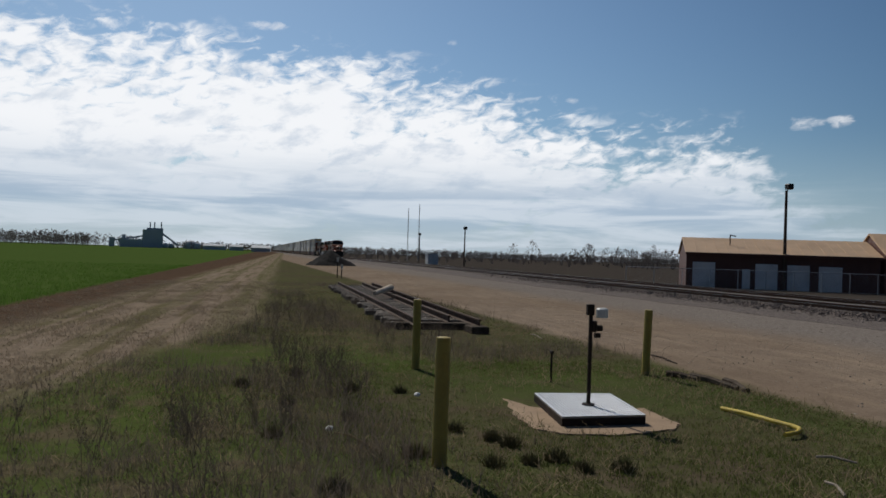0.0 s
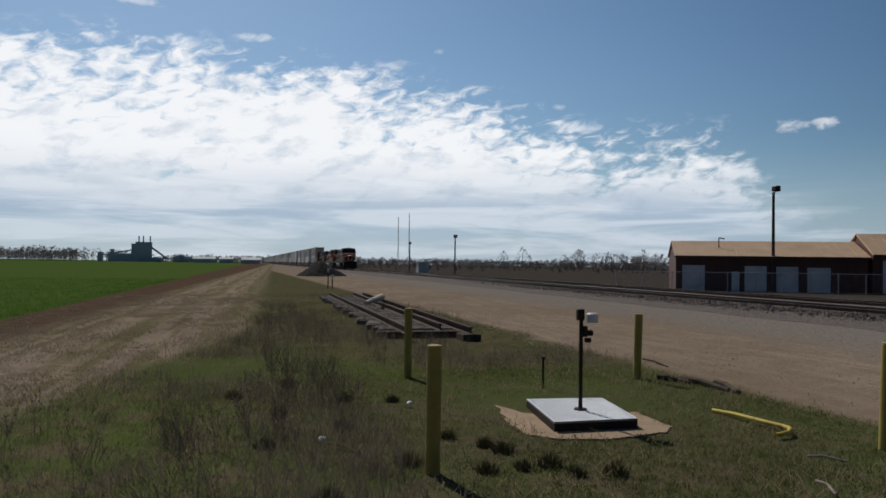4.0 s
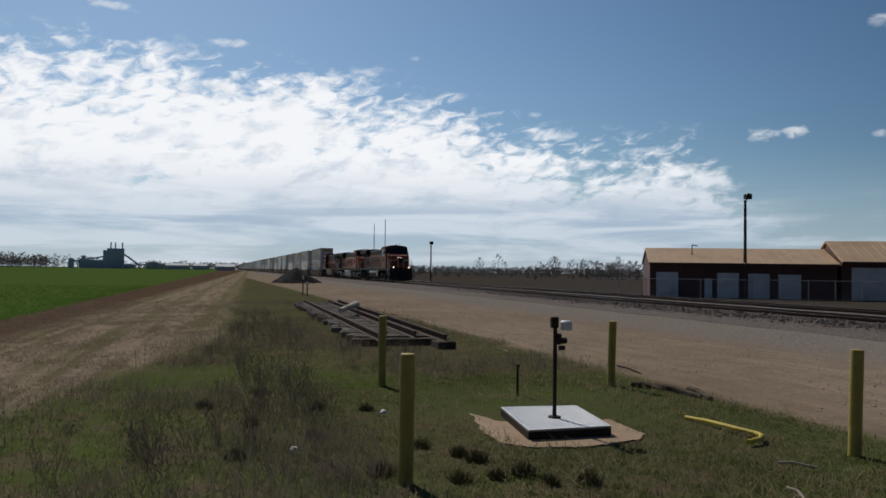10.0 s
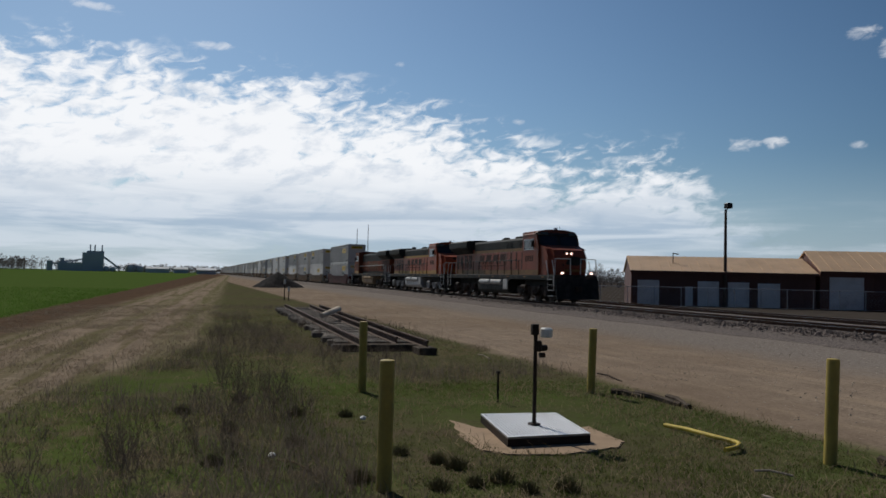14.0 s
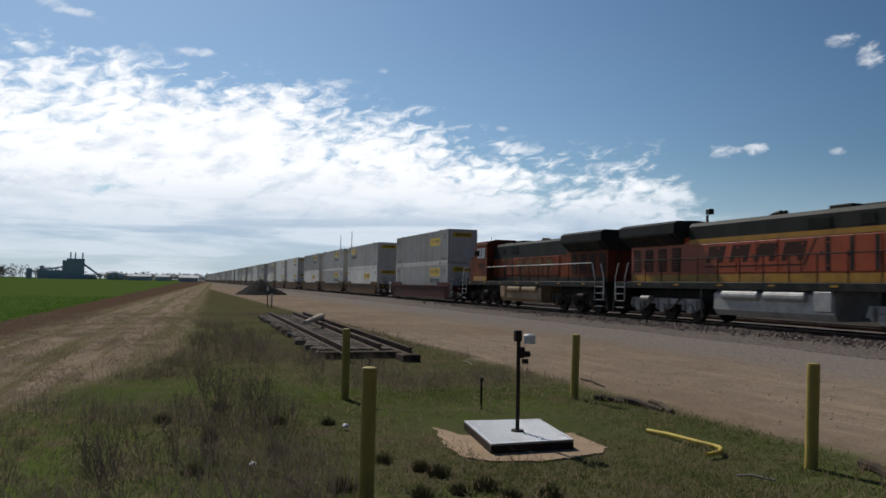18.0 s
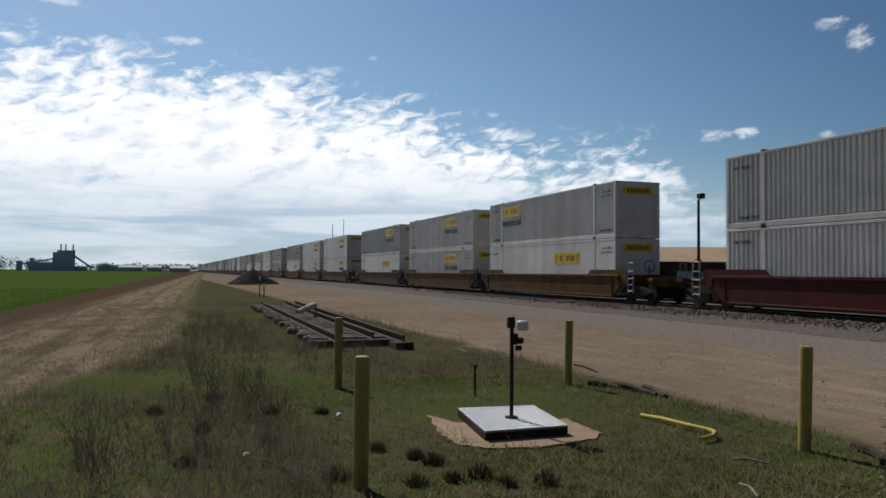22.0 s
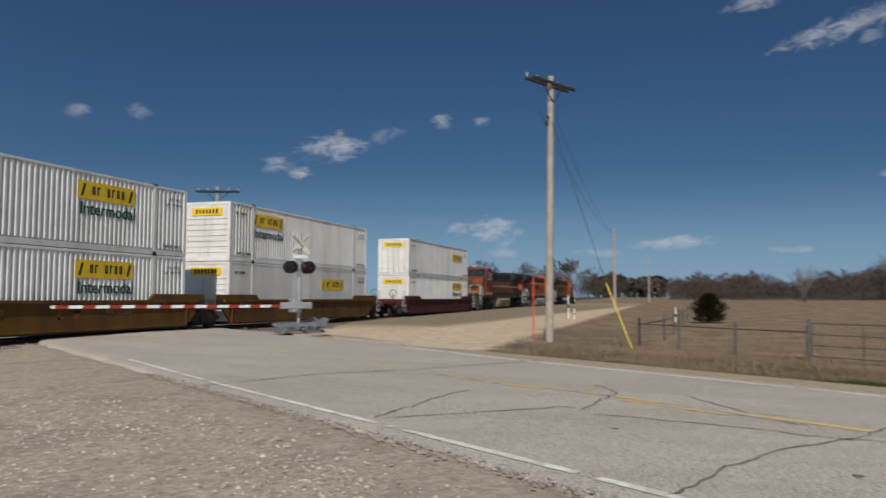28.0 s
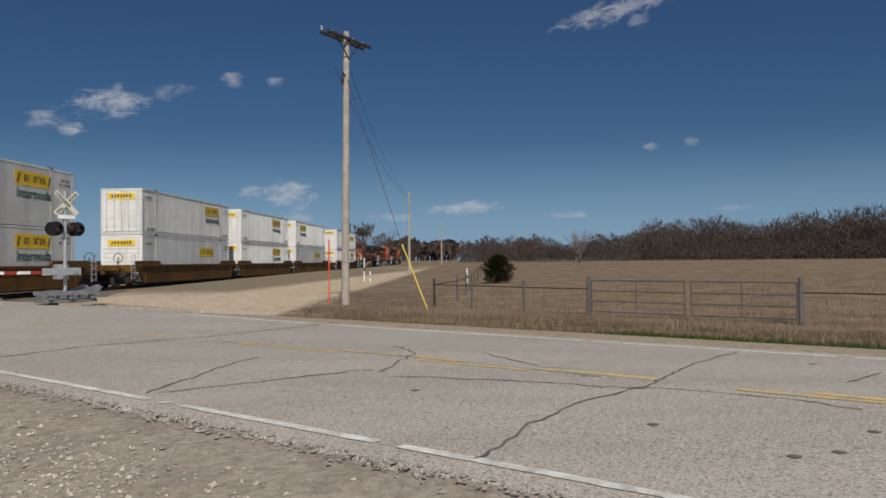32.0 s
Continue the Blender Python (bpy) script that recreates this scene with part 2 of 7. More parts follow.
def glassy(name, colour):
    m = bpy.data.materials.new(name)
    m.use_nodes = True
    n = Nodes(m.node_tree)
    s = n.add("ShaderNodeBsdfPrincipled")
    s.inputs["Base Color"].default_value, s.inputs["Roughness"].default_value = (*colour, 1), 0.06
    n.link(s.outputs[0], n.add("ShaderNodeOutputMaterial").inputs[0])
    return m


RUST = (0.10, 0.045, 0.02)
ORANGE = surface("orange_paint", (0.36, 0.064, 0.018), (0.28, 0.050, 0.016), 1.2, 0.45, 0, 0.05, 25, (0.12, 0.06, 0.035), 1.1, 0.55, streak=True)
# Lead engine's orange: its shaded side is put into the darker paint, plus grime streaks.
DULLORANGE = surface("sooty_orange_paint", (0.235, 0.046, 0.018), (0.150, 0.034, 0.016), 0.8, 0.5, 0, 0.05, 25, (0.06, 0.035, 0.024), 1.0, 0.75, streak=True)
DULLYELLOW = surface("sooty_yellow_paint", (0.20, 0.10, 0.025), (0.13, 0.065, 0.022), 1.2, 0.55, 0, 0.05, 30, (0.06, 0.04, 0.025), 1.4, 0.7)
DUSTYORANGE = surface("dusty_orange_paint", (0.22, 0.052, 0.020), (0.10, 0.034, 0.018), 0.7, 0.6, 0, 0.05, 25, (0.035, 0.024, 0.018), 0.9, 0.9, streak=True)
FADEDBLACK = surface("faded_black_letters", (0.06, 0.028, 0.02), (0.04, 0.022, 0.018), 2, 0.6, 0, 0.0)
BLACK = surface("black_paint", (0.018, 0.020, 0.019), (0.03, 0.03, 0.028), 2, 0.62, 0, 0.06, 30, (0.10, 0.085, 0.07), 1.0, 0.4)
YELLOW = surface("yellow_paint", (0.42, 0.22, 0.025), (0.30, 0.15, 0.022), 2, 0.5, 0, 0.05, 30, (0.12, 0.08, 0.04), 1.4, 0.5)
TRUCK = surface("truck_steel", (0.30, 0.30, 0.29), (0.17, 0.165, 0.16), 3, 0.5, 0.3, 0.2, 20, RUST, 2, 0.5)
DARKTRUCK = surface("dark_truck_steel", (0.03, 0.028, 0.026), (0.055, 0.045, 0.038), 3, 0.7, 0.1, 0.2, 20, RUST, 2, 0.5)
SILVER = surface("silver_paint", (0.42, 0.42, 0.41), (0.30, 0.30, 0.29), 2, 0.45, 0.2, 0.06, 25, (0.14, 0.11, 0.09), 1.5, 0.5)
RAILING = surface("white_rail_paint", (0.62, 0.62, 0.6), (0.45, 0.44, 0.42), 5, 0.4, 0, 0.03, 30)
GLASS = glassy("dark_glass", (0.015, 0.018, 0.02))
HOODGREY = surface("dark_hood_grey", (0.019, 0.022, 0.021), (0.028, 0.031, 0.029), 0.8, 0.6, 0, 0.04, 20, (0.055, 0.048, 0.04), 0.8, 0.5, streak=True)
CREAMMARK = surface("faded_cream_marks", (0.16, 0.10, 0.04), (0.10, 0.06, 0.03), 3, 0.6, 0, 0.0)
TANTANK = surface("tan_dusty_tank", (0.36, 0.26, 0.16), (0.28, 0.20, 0.125), 1, 0.6, 0, 0.05, 20, (0.15, 0.10, 0.06), 1, 0.5)
LAMP = glowing("headlight_glow", (1.0, 0.62, 0.52), 4.0)
WHITEBOX = surface("white_container", (0.69, 0.675, 0.64), (0.58, 0.565, 0.535), 0.7, 0.45, 0, 0.05, 18, (0.26, 0.22, 0.17), 0.7, 0.45, vary=0.28, streak=True)
GREYBOX = surface("weathered_container", (0.60, 0.59, 0.56), (0.50, 0.49, 0.465), 0.8, 0.45, 0, 0.05, 18, (0.22, 0.18, 0.14), 0.7, 0.5, vary=0.3, streak=True)
ENDBOX = surface("container_end", (0.66, 0.64, 0.60), (0.56, 0.54, 0.50), 1.0, 0.5, 0, 0.05, 20, (0.30, 0.18, 0.09), 1.2, 0.5, vary=0.2, streak=True)
SIGN = surface("sign_yellow", (0.72, 0.47, 0.02), (0.62, 0.40, 0.02), 2, 0.45, 0, 0.03, 30, (0.2, 0.14, 0.05), 2, 0.3)
INK = surface("sign_ink", (0.02, 0.03, 0.02), (0.035, 0.04, 0.03), 4, 0.5, 0, 0.0)
GREENINK = surface("green_ink", (0.01, 0.055, 0.04), (0.015, 0.07, 0.05), 4, 0.5, 0, 0.0)
WELL = surface("yellow_well_paint", (0.125, 0.062, 0.015), (0.080, 0.041, 0.013), 0.9, 0.58, 0, 0.08, 16, (0.05, 0.028, 0.017), 0.8, 0.8, streak=True)
REDWELL = surface("red_well_paint", (0.085, 0.018, 0.015), (0.05, 0.014, 0.012), 0.9, 0.6, 0, 0.08, 16, (0.05, 0.03, 0.022), 0.8, 0.6, streak=True)
PALEPAINT = surface("faded_white_marks", (0.19, 0.125, 0.06), (0.15, 0.095, 0.045), 6, 0.6, 0, 0.0)
REDPAINT = surface("red_marks", (0.20, 0.045, 0.025), (0.16, 0.045, 0.025), 6, 0.6, 0, 0.0)
BOLLARD = surface("bollard_yellow", (0.42, 0.315, 0.075), (0.32, 0.235, 0.06), 5, 0.55, 0, 0.1, 40, (0.20, 0.15, 0.05), 4, 0.6)
RAILSTEEL = surface("rail_rust", (0.085, 0.05, 0.035), (0.05, 0.032, 0.024), 8, 0.75, 0.0, 0.1, 50)
RAILTOP = surface("rail_shine", (0.5, 0.48, 0.46), (0.38, 0.36, 0.34), 8, 0.28, 0.9, 0.02, 50)
TIE = surface("old_tie_wood", (0.085, 0.065, 0.05), (0.15, 0.125, 0.10), 6, 0.9, 0, 0.6, 60, (0.03, 0.025, 0.02), 5, 0.6, vary=0.5)
PANELTIE = surface("bleached_tie_wood", (0.27, 0.24, 0.21), (0.17, 0.148, 0.125), 6, 0.9, 0, 0.6, 60, (0.05, 0.042, 0.035), 5, 0.6, vary=0.5)
CONCRETE = surface("pale_concrete", (0.38, 0.275, 0.185), (0.31, 0.225, 0.155), 4, 0.85, 0, 0.2, 60, (0.2, 0.15, 0.1), 3, 0.5)
PLATE = surface("aluminium_tread", (0.85, 0.85, 0.85), (0.78, 0.78, 0.78), 6, 0.42, 0.35, 0.1, 60, (0.5, 0.47, 0.42), 3, 0.3)
TREADBED = surface("grimy_tread_bed", (0.30, 0.29, 0.28), (0.22, 0.21, 0.20), 6, 0.5, 0.3, 0.1, 60, (0.12, 0.10, 0.08), 3, 0.4)
DARKSTEEL = surface("dark_brown_steel", (0.03, 0.024, 0.02), (0.05, 0.035, 0.028), 6, 0.6, 0.2, 0.1, 50)
GALV = surface("galvanised_steel", (0.46, 0.47, 0.48), (0.36, 0.37, 0.38), 5, 0.45, 0.55, 0.05, 40, (0.25, 0.23, 0.2), 3, 0.4)
DULLGALV = surface("dull_galvanised_steel", (0.24, 0.245, 0.25), (0.17, 0.172, 0.175), 5, 0.5, 0.4, 0.05, 40, (0.10, 0.085, 0.07), 3, 0.5)
DULLSTEEL = surface("dull_gate_steel", (0.14, 0.132, 0.125), (0.09, 0.082, 0.076), 5, 0.6, 0.3, 0.05, 40, (0.10, 0.075, 0.055), 3, 0.5)
POLEWOOD = surface("weathered_pole_wood", (0.36, 0.31, 0.26), (0.26, 0.225, 0.19), 3, 0.85, 0, 0.4, 30, (0.12, 0.09, 0.07), 2, 0.5, streak=True)
PALEWOOD = surface("bleached_bare_wood", (0.62, 0.54, 0.44), (0.46, 0.39, 0.31), 4, 0.85, 0, 0.3, 30, (0.2, 0.15, 0.1), 3, 0.4)
DARKPOLE = surface("dark_pole_wood", (0.09, 0.065, 0.05), (0.14, 0.10, 0.08), 3, 0.85, 0, 0.4, 30)
CHARPOLE = surface("tarred_timber", (0.032, 0.030, 0.030), (0.05, 0.045, 0.043), 3, 0.8, 0, 0.3, 30)
TANROOF = surface("tan_metal_roof", (0.58, 0.40, 0.25), (0.52, 0.36, 0.225), 0.6, 0.5, 0.1, 0.03, 10, (0.3, 0.2, 0.12), 0.3, 0.3)
BROWNWALL = surface("brown_metal_wall", (0.13, 0.062, 0.048), (0.10, 0.05, 0.04), 0.6, 0.55, 0, 0.03, 10)
DOORPAINT = surface("pale_door_paint", (0.80, 0.79, 0.77), (0.70, 0.69, 0.67), 1, 0.5, 0, 0.03, 20, (0.25, 0.22, 0.2), 0.8, 0.4)
WHITEPAINT = surface("white_paint", (0.72, 0.72, 0.70), (0.6, 0.6, 0.58), 4, 0.5, 0, 0.05, 40, (0.3, 0.27, 0.22), 3, 0.4)
CREAMPAINT = surface("aged_cream_paint", (0.56, 0.54, 0.44), (0.46, 0.44, 0.36), 4, 0.5, 0, 0.05, 40, (0.25, 0.22, 0.16), 3, 0.4)
REDSTRIPE = surface("red_stripe", (0.28, 0.03, 0.02), (0.22, 0.03, 0.02), 4, 0.45, 0, 0.02)
GUYYELLOW = surface("guy_guard_yellow", (0.56, 0.42, 0.05), (0.48, 0.35, 0.05), 4, 0.5, 0, 0.05)
ORANGEROD = surface("orange_marker_rod", (0.62, 0.09, 0.03), (0.5, 0.07, 0.03), 4, 0.5, 0, 0.05)
# The haze of distance is painted into these twigs' pale colour.
HAZYTWIG = leafy("hazy_far_twigs", (0.11, 0.098, 0.092), (0.17, 0.152, 0.145), 0.02, 0.2)
DITCHGREEN = leafy("roadside_green", (0.05, 0.092, 0.02), (0.10, 0.12, 0.04), 1.0, 0.5)
BARK = surface("grey_bark", (0.10, 0.08, 0.068), (0.06, 0.048, 0.04), 2, 0.95, 0, 0.3, 20)
TWIG = surface("bare_twigs", (0.062, 0.047, 0.041), (0.10, 0.077, 0.066), 0.15, 0.95, 0, 0.0, 5)
THICKET = leafy("thicket_twigs", (0.050, 0.038, 0.032), (0.105, 0.080, 0.068), 0.08, 0.15)
CEDAR = leafy("cedar_needles", (0.032, 0.036, 0.014), (0.065, 0.060, 0.026), 1.5, 0.25)
LEAFGREEN = leafy("new_grass", (0.060, 0.095, 0.020), (0.13, 0.15, 0.045), 1.2, 0.5)
VERGEGRASS = leafy("verge_grass", (0.060, 0.092, 0.020), (0.17, 0.145, 0.075), 0.7, 0.5)
WHEAT = leafy("young_wheat", (0.065, 0.125, 0.022), (0.095, 0.165, 0.032), 0.6, 0.5)
DRYGRASS = leafy("dry_grass", (0.34, 0.27, 0.17), (0.20, 0.155, 0.095), 1.0, 0.4)
WEED = leafy("dead_weed", (0.115, 0.092, 0.074), (0.23, 0.19, 0.15), 1.0, 0.3)
STONE = surface("limestone_gravel", (0.46, 0.40, 0.32), (0.32, 0.275, 0.22), 9, 0.9, 0, 0.2, 60, vary=0.0)
BALLASTSTONE = surface("ballast_stone", (0.20, 0.165, 0.145), (0.12, 0.10, 0.09), 3, 0.9, 0, 0.2, 60)
PILE = surface("dark_stone_pile", (0.016, 0.015, 0.015), (0.032, 0.029, 0.028), 3, 0.9, 0, 0.6, 12)
# Distance haze is put into this cladding as a paler grey.
FARGREY = surface("far_plant_cladding", (0.50, 0.52, 0.56), (0.58, 0.60, 0.64), 0.05, 0.8, 0, 0.0)
FARWHITE = surface("far_white_cladding", (0.62, 0.64, 0.66), (0.5, 0.52, 0.54), 0.1, 0.7, 0, 0.0)
BLACKPLASTIC = surface("black_signal_metal", (0.012, 0.012, 0.013), (0.02, 0.02, 0.02), 4, 0.5, 0.1, 0.05)
LENS = glassy("dark_red_lens", (0.09, 0.012, 0.01))

# ---------------------------------------------------------------- mesh helpers


def box(bm, x0, x1, y0, y1, z0, z1, bevel=0.0):
    made = bmesh.ops.create_cube(bm, size=1.0)["verts"]
    for v in made:
        v.co = Vector(((x0 + x1) / 2 + v.co.x * (x1 - x0), (y0 + y1) / 2 + v.co.y * (y1 - y0), (z0 + z1) / 2 + v.co.z * (z1 - z0)))
    if bevel:
        edges = list({e for v in made for e in v.link_edges})
        bmesh.ops.bevel(bm, geom=edges, offset=bevel, segments=1, affect="EDGES")
    return bm


def tube(bm, a, b, r, seg=8, r2=None):
    a, b = Vector(a), Vector(b)
    d = b - a
    m = Matrix.Translation((a + b) / 2) @ d.to_track_quat("Z", "Y").to_matrix().to_4x4()
    bmesh.ops.create_cone(bm, cap_ends=True, segments=seg, radius1=r, radius2=r if r2 is None else r2, depth=d.length, matrix=m)
    return bm


def bent(bm, points, r, seg=6):
    for a, b in zip(points, points[1:]):
        tube(bm, a, b, r, seg)
    return bm


def prism(bm, outline, lo, hi, axis="y"):
    """An outline of two coordinates, drawn out along an axis."""
    def put(u, v, w):
        return {"y": (u, w, v), "x": (w, u, v), "z": (u, v, w)}[axis]
    a = [bm.verts.new(put(u, v, lo)) for u, v in outline]
    b = [bm.verts.new(put(u, v, hi)) for u, v in outline]
    bm.faces.new(a), bm.faces.new(b[::-1])
    for i in range(len(a)):
        j = (i + 1) % len(a)
        bm.faces.new((a[j], a[i], b[i], b[j]))
    bmesh.ops.recalc_face_normals(bm, faces=bm.faces[:])
    return bm


def finish(name, bm, material, smooth=False):
    me = bpy.data.meshes.new(name)
    bm.to_mesh(me)
    bm.free()
    me.materials.append(material)
    if smooth:
        me.shade_smooth()
    return me


def part(name, bm, material, parent=None, label="", smooth=False):
    ob = new(name, finish(name, bm, material, smooth))
    ob.parent = parent
    return tagged(ob, label)


def thing(name, label, category, m=None, group="", kind=""):
    ob = new(name)
    if m is not None:
        ob.matrix_world = m
    return tagged(ob, label, category, group, kind)


def B(*args):
    return box(bmesh.new(), *args)


def T(*args):
    return tube(bmesh.new(), *args)


def sheet(name, xs, ys, height, material):
    """A grid of quads over the lines xs and ys."""
    nx, ny = len(xs), len(ys)
    verts = [(x, y, height(x, y)) for y in ys for x in xs]
    faces = [(j * nx + i, j * nx + i + 1, (j + 1) * nx + i + 1, (j + 1) * nx + i) for j in range(ny - 1) for i in range(nx - 1)]
    me = bpy.data.meshes.new(name)
    me.from_pydata(verts, [], faces)
    me.materials.append(material)
    me.shade_smooth()
    return new(name, me)


def cloud_mesh(name, verts, faces, material, parent=None):
    me = bpy.data.meshes.new(name)
    me.from_pydata(verts, [], faces)
    me.materials.append(material)
    ob = new(name, me)
    ob.parent = parent
    return ob


# ---------------------------------------------------------------- ground
RX, RY = 0.571, 0.821            # the road's direction
NX, NY = 0.821, -0.571           # across the road, away from the camera
NEAR_EDGE, NEAR_LINE, MIDDLE, FAR_LINE, FAR_EDGE = 4.5, 4.82, 8.85, 12.75, 13.35
RAIL = 0.28                      # top of the rails
TRACKS = (22.3, 26.9)            # middles of the two tracks


def ramp(v, a, b):
    t = min(1.0, max(0.0, (v - a) / (b - a)))
    return t * t * (3 - 2 * t)


def height(x, y):
    n = NX * x + NY * y
    far_side = ramp(y, 30, 37)
    left = 0.02 * math.sin(x * 0.9) * math.cos(y * 0.8) - 0.4 * far_side
    near_road = 0.17 * ramp(n, 0.5, 4.1)
    past = ramp(n, 13.6, 19.6)
    field = -0.30 + 0.12 * ramp(n, 17, 26) + 0.0092 * min(max(0.0, n - 26), 215)
    bank = 0.35 * ramp(y, 7, 16) * ramp(n, 13.8, 18) * (1 - ramp(x, 80, 160))
    right = 0.17 * (1 - past) + (field + bank) * past
    k = ramp(n, 8, 10)
    h = left * (1 - ramp(n, 0, 4)) + near_road * (1 - k) + right * k
    under_road = ramp(n, 4.5, 5.0) * (1 - ramp(n, 12.9, 13.35))
    return h - 0.12 * under_road


def spaced(lo, hi):
    vals, v, step = [0.0], 0.0, 0.8
    while v < hi:
        step = max(0.8, min(v * 0.06, 120))
        v += step
        vals.append(v)
    neg, v = [], 0.0
    while v > lo:
        step = max(0.8, min(-v * 0.06, 120))
        v -= step
        neg.append(v)
    return neg[::-1] + vals


def ground_material():
    m = bpy.data.materials.new("ground")
    m.use_nodes = True
    n = Nodes(m.node_tree)
    co = n.add("ShaderNodeTexCoord").outputs["Object"]
    sep = n.add("ShaderNodeSeparateXYZ")
    n.link(co, sep.inputs[0])
    x, y, _ = sep.outputs
    wob = n.math("SUBTRACT", n.noise(co, 0.9, 5.0, 0.65), 0.5)
    wide = n.math("SUBTRACT", n.noise(co, 0.12, 3.0, 0.6), 0.5)
    fine = n.noise(co, 9.0, 5.0, 0.7)
    mid = n.noise(co, 1.6, 5.0, 0.65)
    grain = n.noise(co, 45.0, 3.0, 0.7)

    def line(a, b, c):
        """a x + b y + c"""
        return n.math("ADD", n.math("ADD", n.math("MULTIPLY", x, a), n.math("MULTIPLY", y, b)), c)

    def over(v, soft=0.3, ragged=1.0):
        """1 where v is over nought, with a ragged edge"""
        return n.step(n.math("ADD", v, n.math("MULTIPLY", wob, ragged)), -soft, soft)

    def both(a, b):
        return n.math("MULTIPLY", a, b)

    def tone(f, a, b, lo=0.35, hi=0.65):
        return n.mix(n.step(f, lo, hi), a, b)

    along = n.noise(n.stretch(co, 0.16, 1.5, 1.0), 1.7, 7.0, 0.70)
    dirt = tone(mid, (0.265, 0.205, 0.155), (0.20, 0.155, 0.118))
    dirt = n.mix(n.math("MULTIPLY", n.step(along, 0.48, 0.66), 0.7), dirt, (0.34, 0.262, 0.185))
    dirt = n.mix(n.step(along, 0.46, 0.34, 0.0, 0.3), dirt, (0.16, 0.12, 0.09))
    speck = n.noise(co, 17.0, 3.0, 0.8)
    dirt = n.mix(n.step(speck, 0.52, 0.66, 0.0, 0.7), dirt, (0.32, 0.252, 0.185))
    dirt = n.mix(n.step(speck, 0.46, 0.34, 0.0, 0.75), dirt, (0.10, 0.076, 0.056))
    dirt = n.mix(n.step(wide, -0.08, 0.12, 0.0, 0.45), dirt, (0.175, 0.125, 0.085))
    gravel = tone(fine, (0.27, 0.235, 0.205), (0.14, 0.12, 0.105), 0.3, 0.7)
    lot = tone(fine, (0.47, 0.39, 0.30), (0.29, 0.24, 0.185), 0.3, 0.7)
    lot = n.mix(n.math("MULTIPLY", n.step(mid, 0.5, 0.7), 0.55), lot, (0.31, 0.22, 0.145))
    lot = n.mix(n.step(n.noise(co, 0.75, 5.0, 0.65), 0.50, 0.60, 0.0, 0.6), lot, (0.205, 0.175, 0.145))
    lot = n.mix(n.step(speck, 0.48, 0.36, 0.0, 0.6), lot, (0.14, 0.115, 0.092))
    verge = tone(mid, (0.072, 0.100, 0.024), (0.115, 0.095, 0.056), 0.44, 0.66)
    verge = n.mix(n.math("MULTIPLY", n.step(wide, -0.05, 0.14), 0.6), verge, (0.085, 0.064, 0.045))
    verge = n.mix(n.math("MULTIPLY", n.step(x, -10.0, -17.0, 0.0, 1.0), n.step(mid, 0.25, 0.6, 0.8, 0.3)), verge, (0.08, 0.063, 0.044))
    verge = n.mix(n.step(fine, 0.48, 0.66, 0.0, 0.5), verge, (0.042, 0.036, 0.022))
    verge = n.mix(n.step(n.noise(co, 26.0, 3.0, 0.75), 0.58, 0.70, 0.0, 0.6), verge, (0.21, 0.17, 0.105))
    track = tone(along, (0.27, 0.21, 0.155), (0.19, 0.148, 0.108))
    soil = tone(mid, (0.105, 0.068, 0.045), (0.075, 0.05, 0.034))
    wheat = tone(n.noise(n.stretch(co, 0.2, 4.0, 1.0), 0.8, 4.0, 0.6), (0.062, 0.105, 0.021), (0.075, 0.122, 0.027))
    wheat = n.mix(n.math("MULTIPLY", fine, 0.3), wheat, (0.03, 0.05, 0.012))
    farland = tone(mid, (0.066, 0.056, 0.048), (0.045, 0.039, 0.034))
    field = tone(n.noise(co, 0.5, 6.0, 0.7), (0.215, 0.158, 0.108), (0.125, 0.092, 0.064))
    pale = tone(mid, (0.46, 0.37, 0.26), (0.36, 0.275, 0.19))
    shoulder = tone(fine, (0.34, 0.275, 0.20), (0.22, 0.175, 0.125))

    across = line(NX, NY, 0.0)
    col = farland
    # camera's side of the road
    here = n.step(across, 7.0, 8.0, 1.0, 0.0)
    side = dirt
    side = n.mix(both(over(line(0, 1, -12.6), 1.6, 2.0), over(line(0, -1, 17.5), 0.8)), side, gravel)
    side = n.mix(over(line(1.0, 0, 1.2), 0.8, 2.0), side, lot)
    side = n.mix(n.math("MULTIPLY", over(line(0.9, 0.0, -2.0), 1.2, 5.0), 0.5), side, gravel)
    side = n.mix(over(line(0, 1, -30.5), 0.8), side, farland)
    grass = both(over(line(0.012, -1, 6.75), 0.35, 0.9), over(line(-1, -0.1, -2.6), 0.5, 1.4))
    side = n.mix(grass, side, verge)
    lush = both(over(line(-0.8, 0.6, -8.6), 0.8, 1.6), over(line(0.7, -0.2, 9.0), 1.2, 2.0))
    lush = both(lush, grass)
    side = n.mix(n.math("MULTIPLY", lush, n.step(fine, 0.30, 0.60, 0.85, 0.3)), side, (0.055, 0.085, 0.018))
    t1 = both(over(line(-0.038, -1, -0.60), 0.5, 0.8), over(line(-0.27, -1, -4.9), 0.5, 1.2))
    t1 = both(t1, n.step(x, -5.5, -7.5, 0.0, 1.0))
    # green strips between the wheel ruts
    ruts = n.add("ShaderNodeMath")
    ruts.operation = "SINE"
    n.put(ruts.inputs[0], n.math("MULTIPLY", line(0.038, 1, 0.0), 3.4))
    strip = n.math("MULTIPLY", n.step(n.math("ADD", ruts.outputs[0], n.math("MULTIPLY", wob, 2.8)), 0.0, 0.9), n.step(x, -22, -10, 0.85, 0.35))
    lines = n.noise(n.stretch(n.math3(line(1, 0, 0), line(0.038, 1, 0.0)), 0.05, 1.0, 1.0), 2.6, 6.0, 0.62)
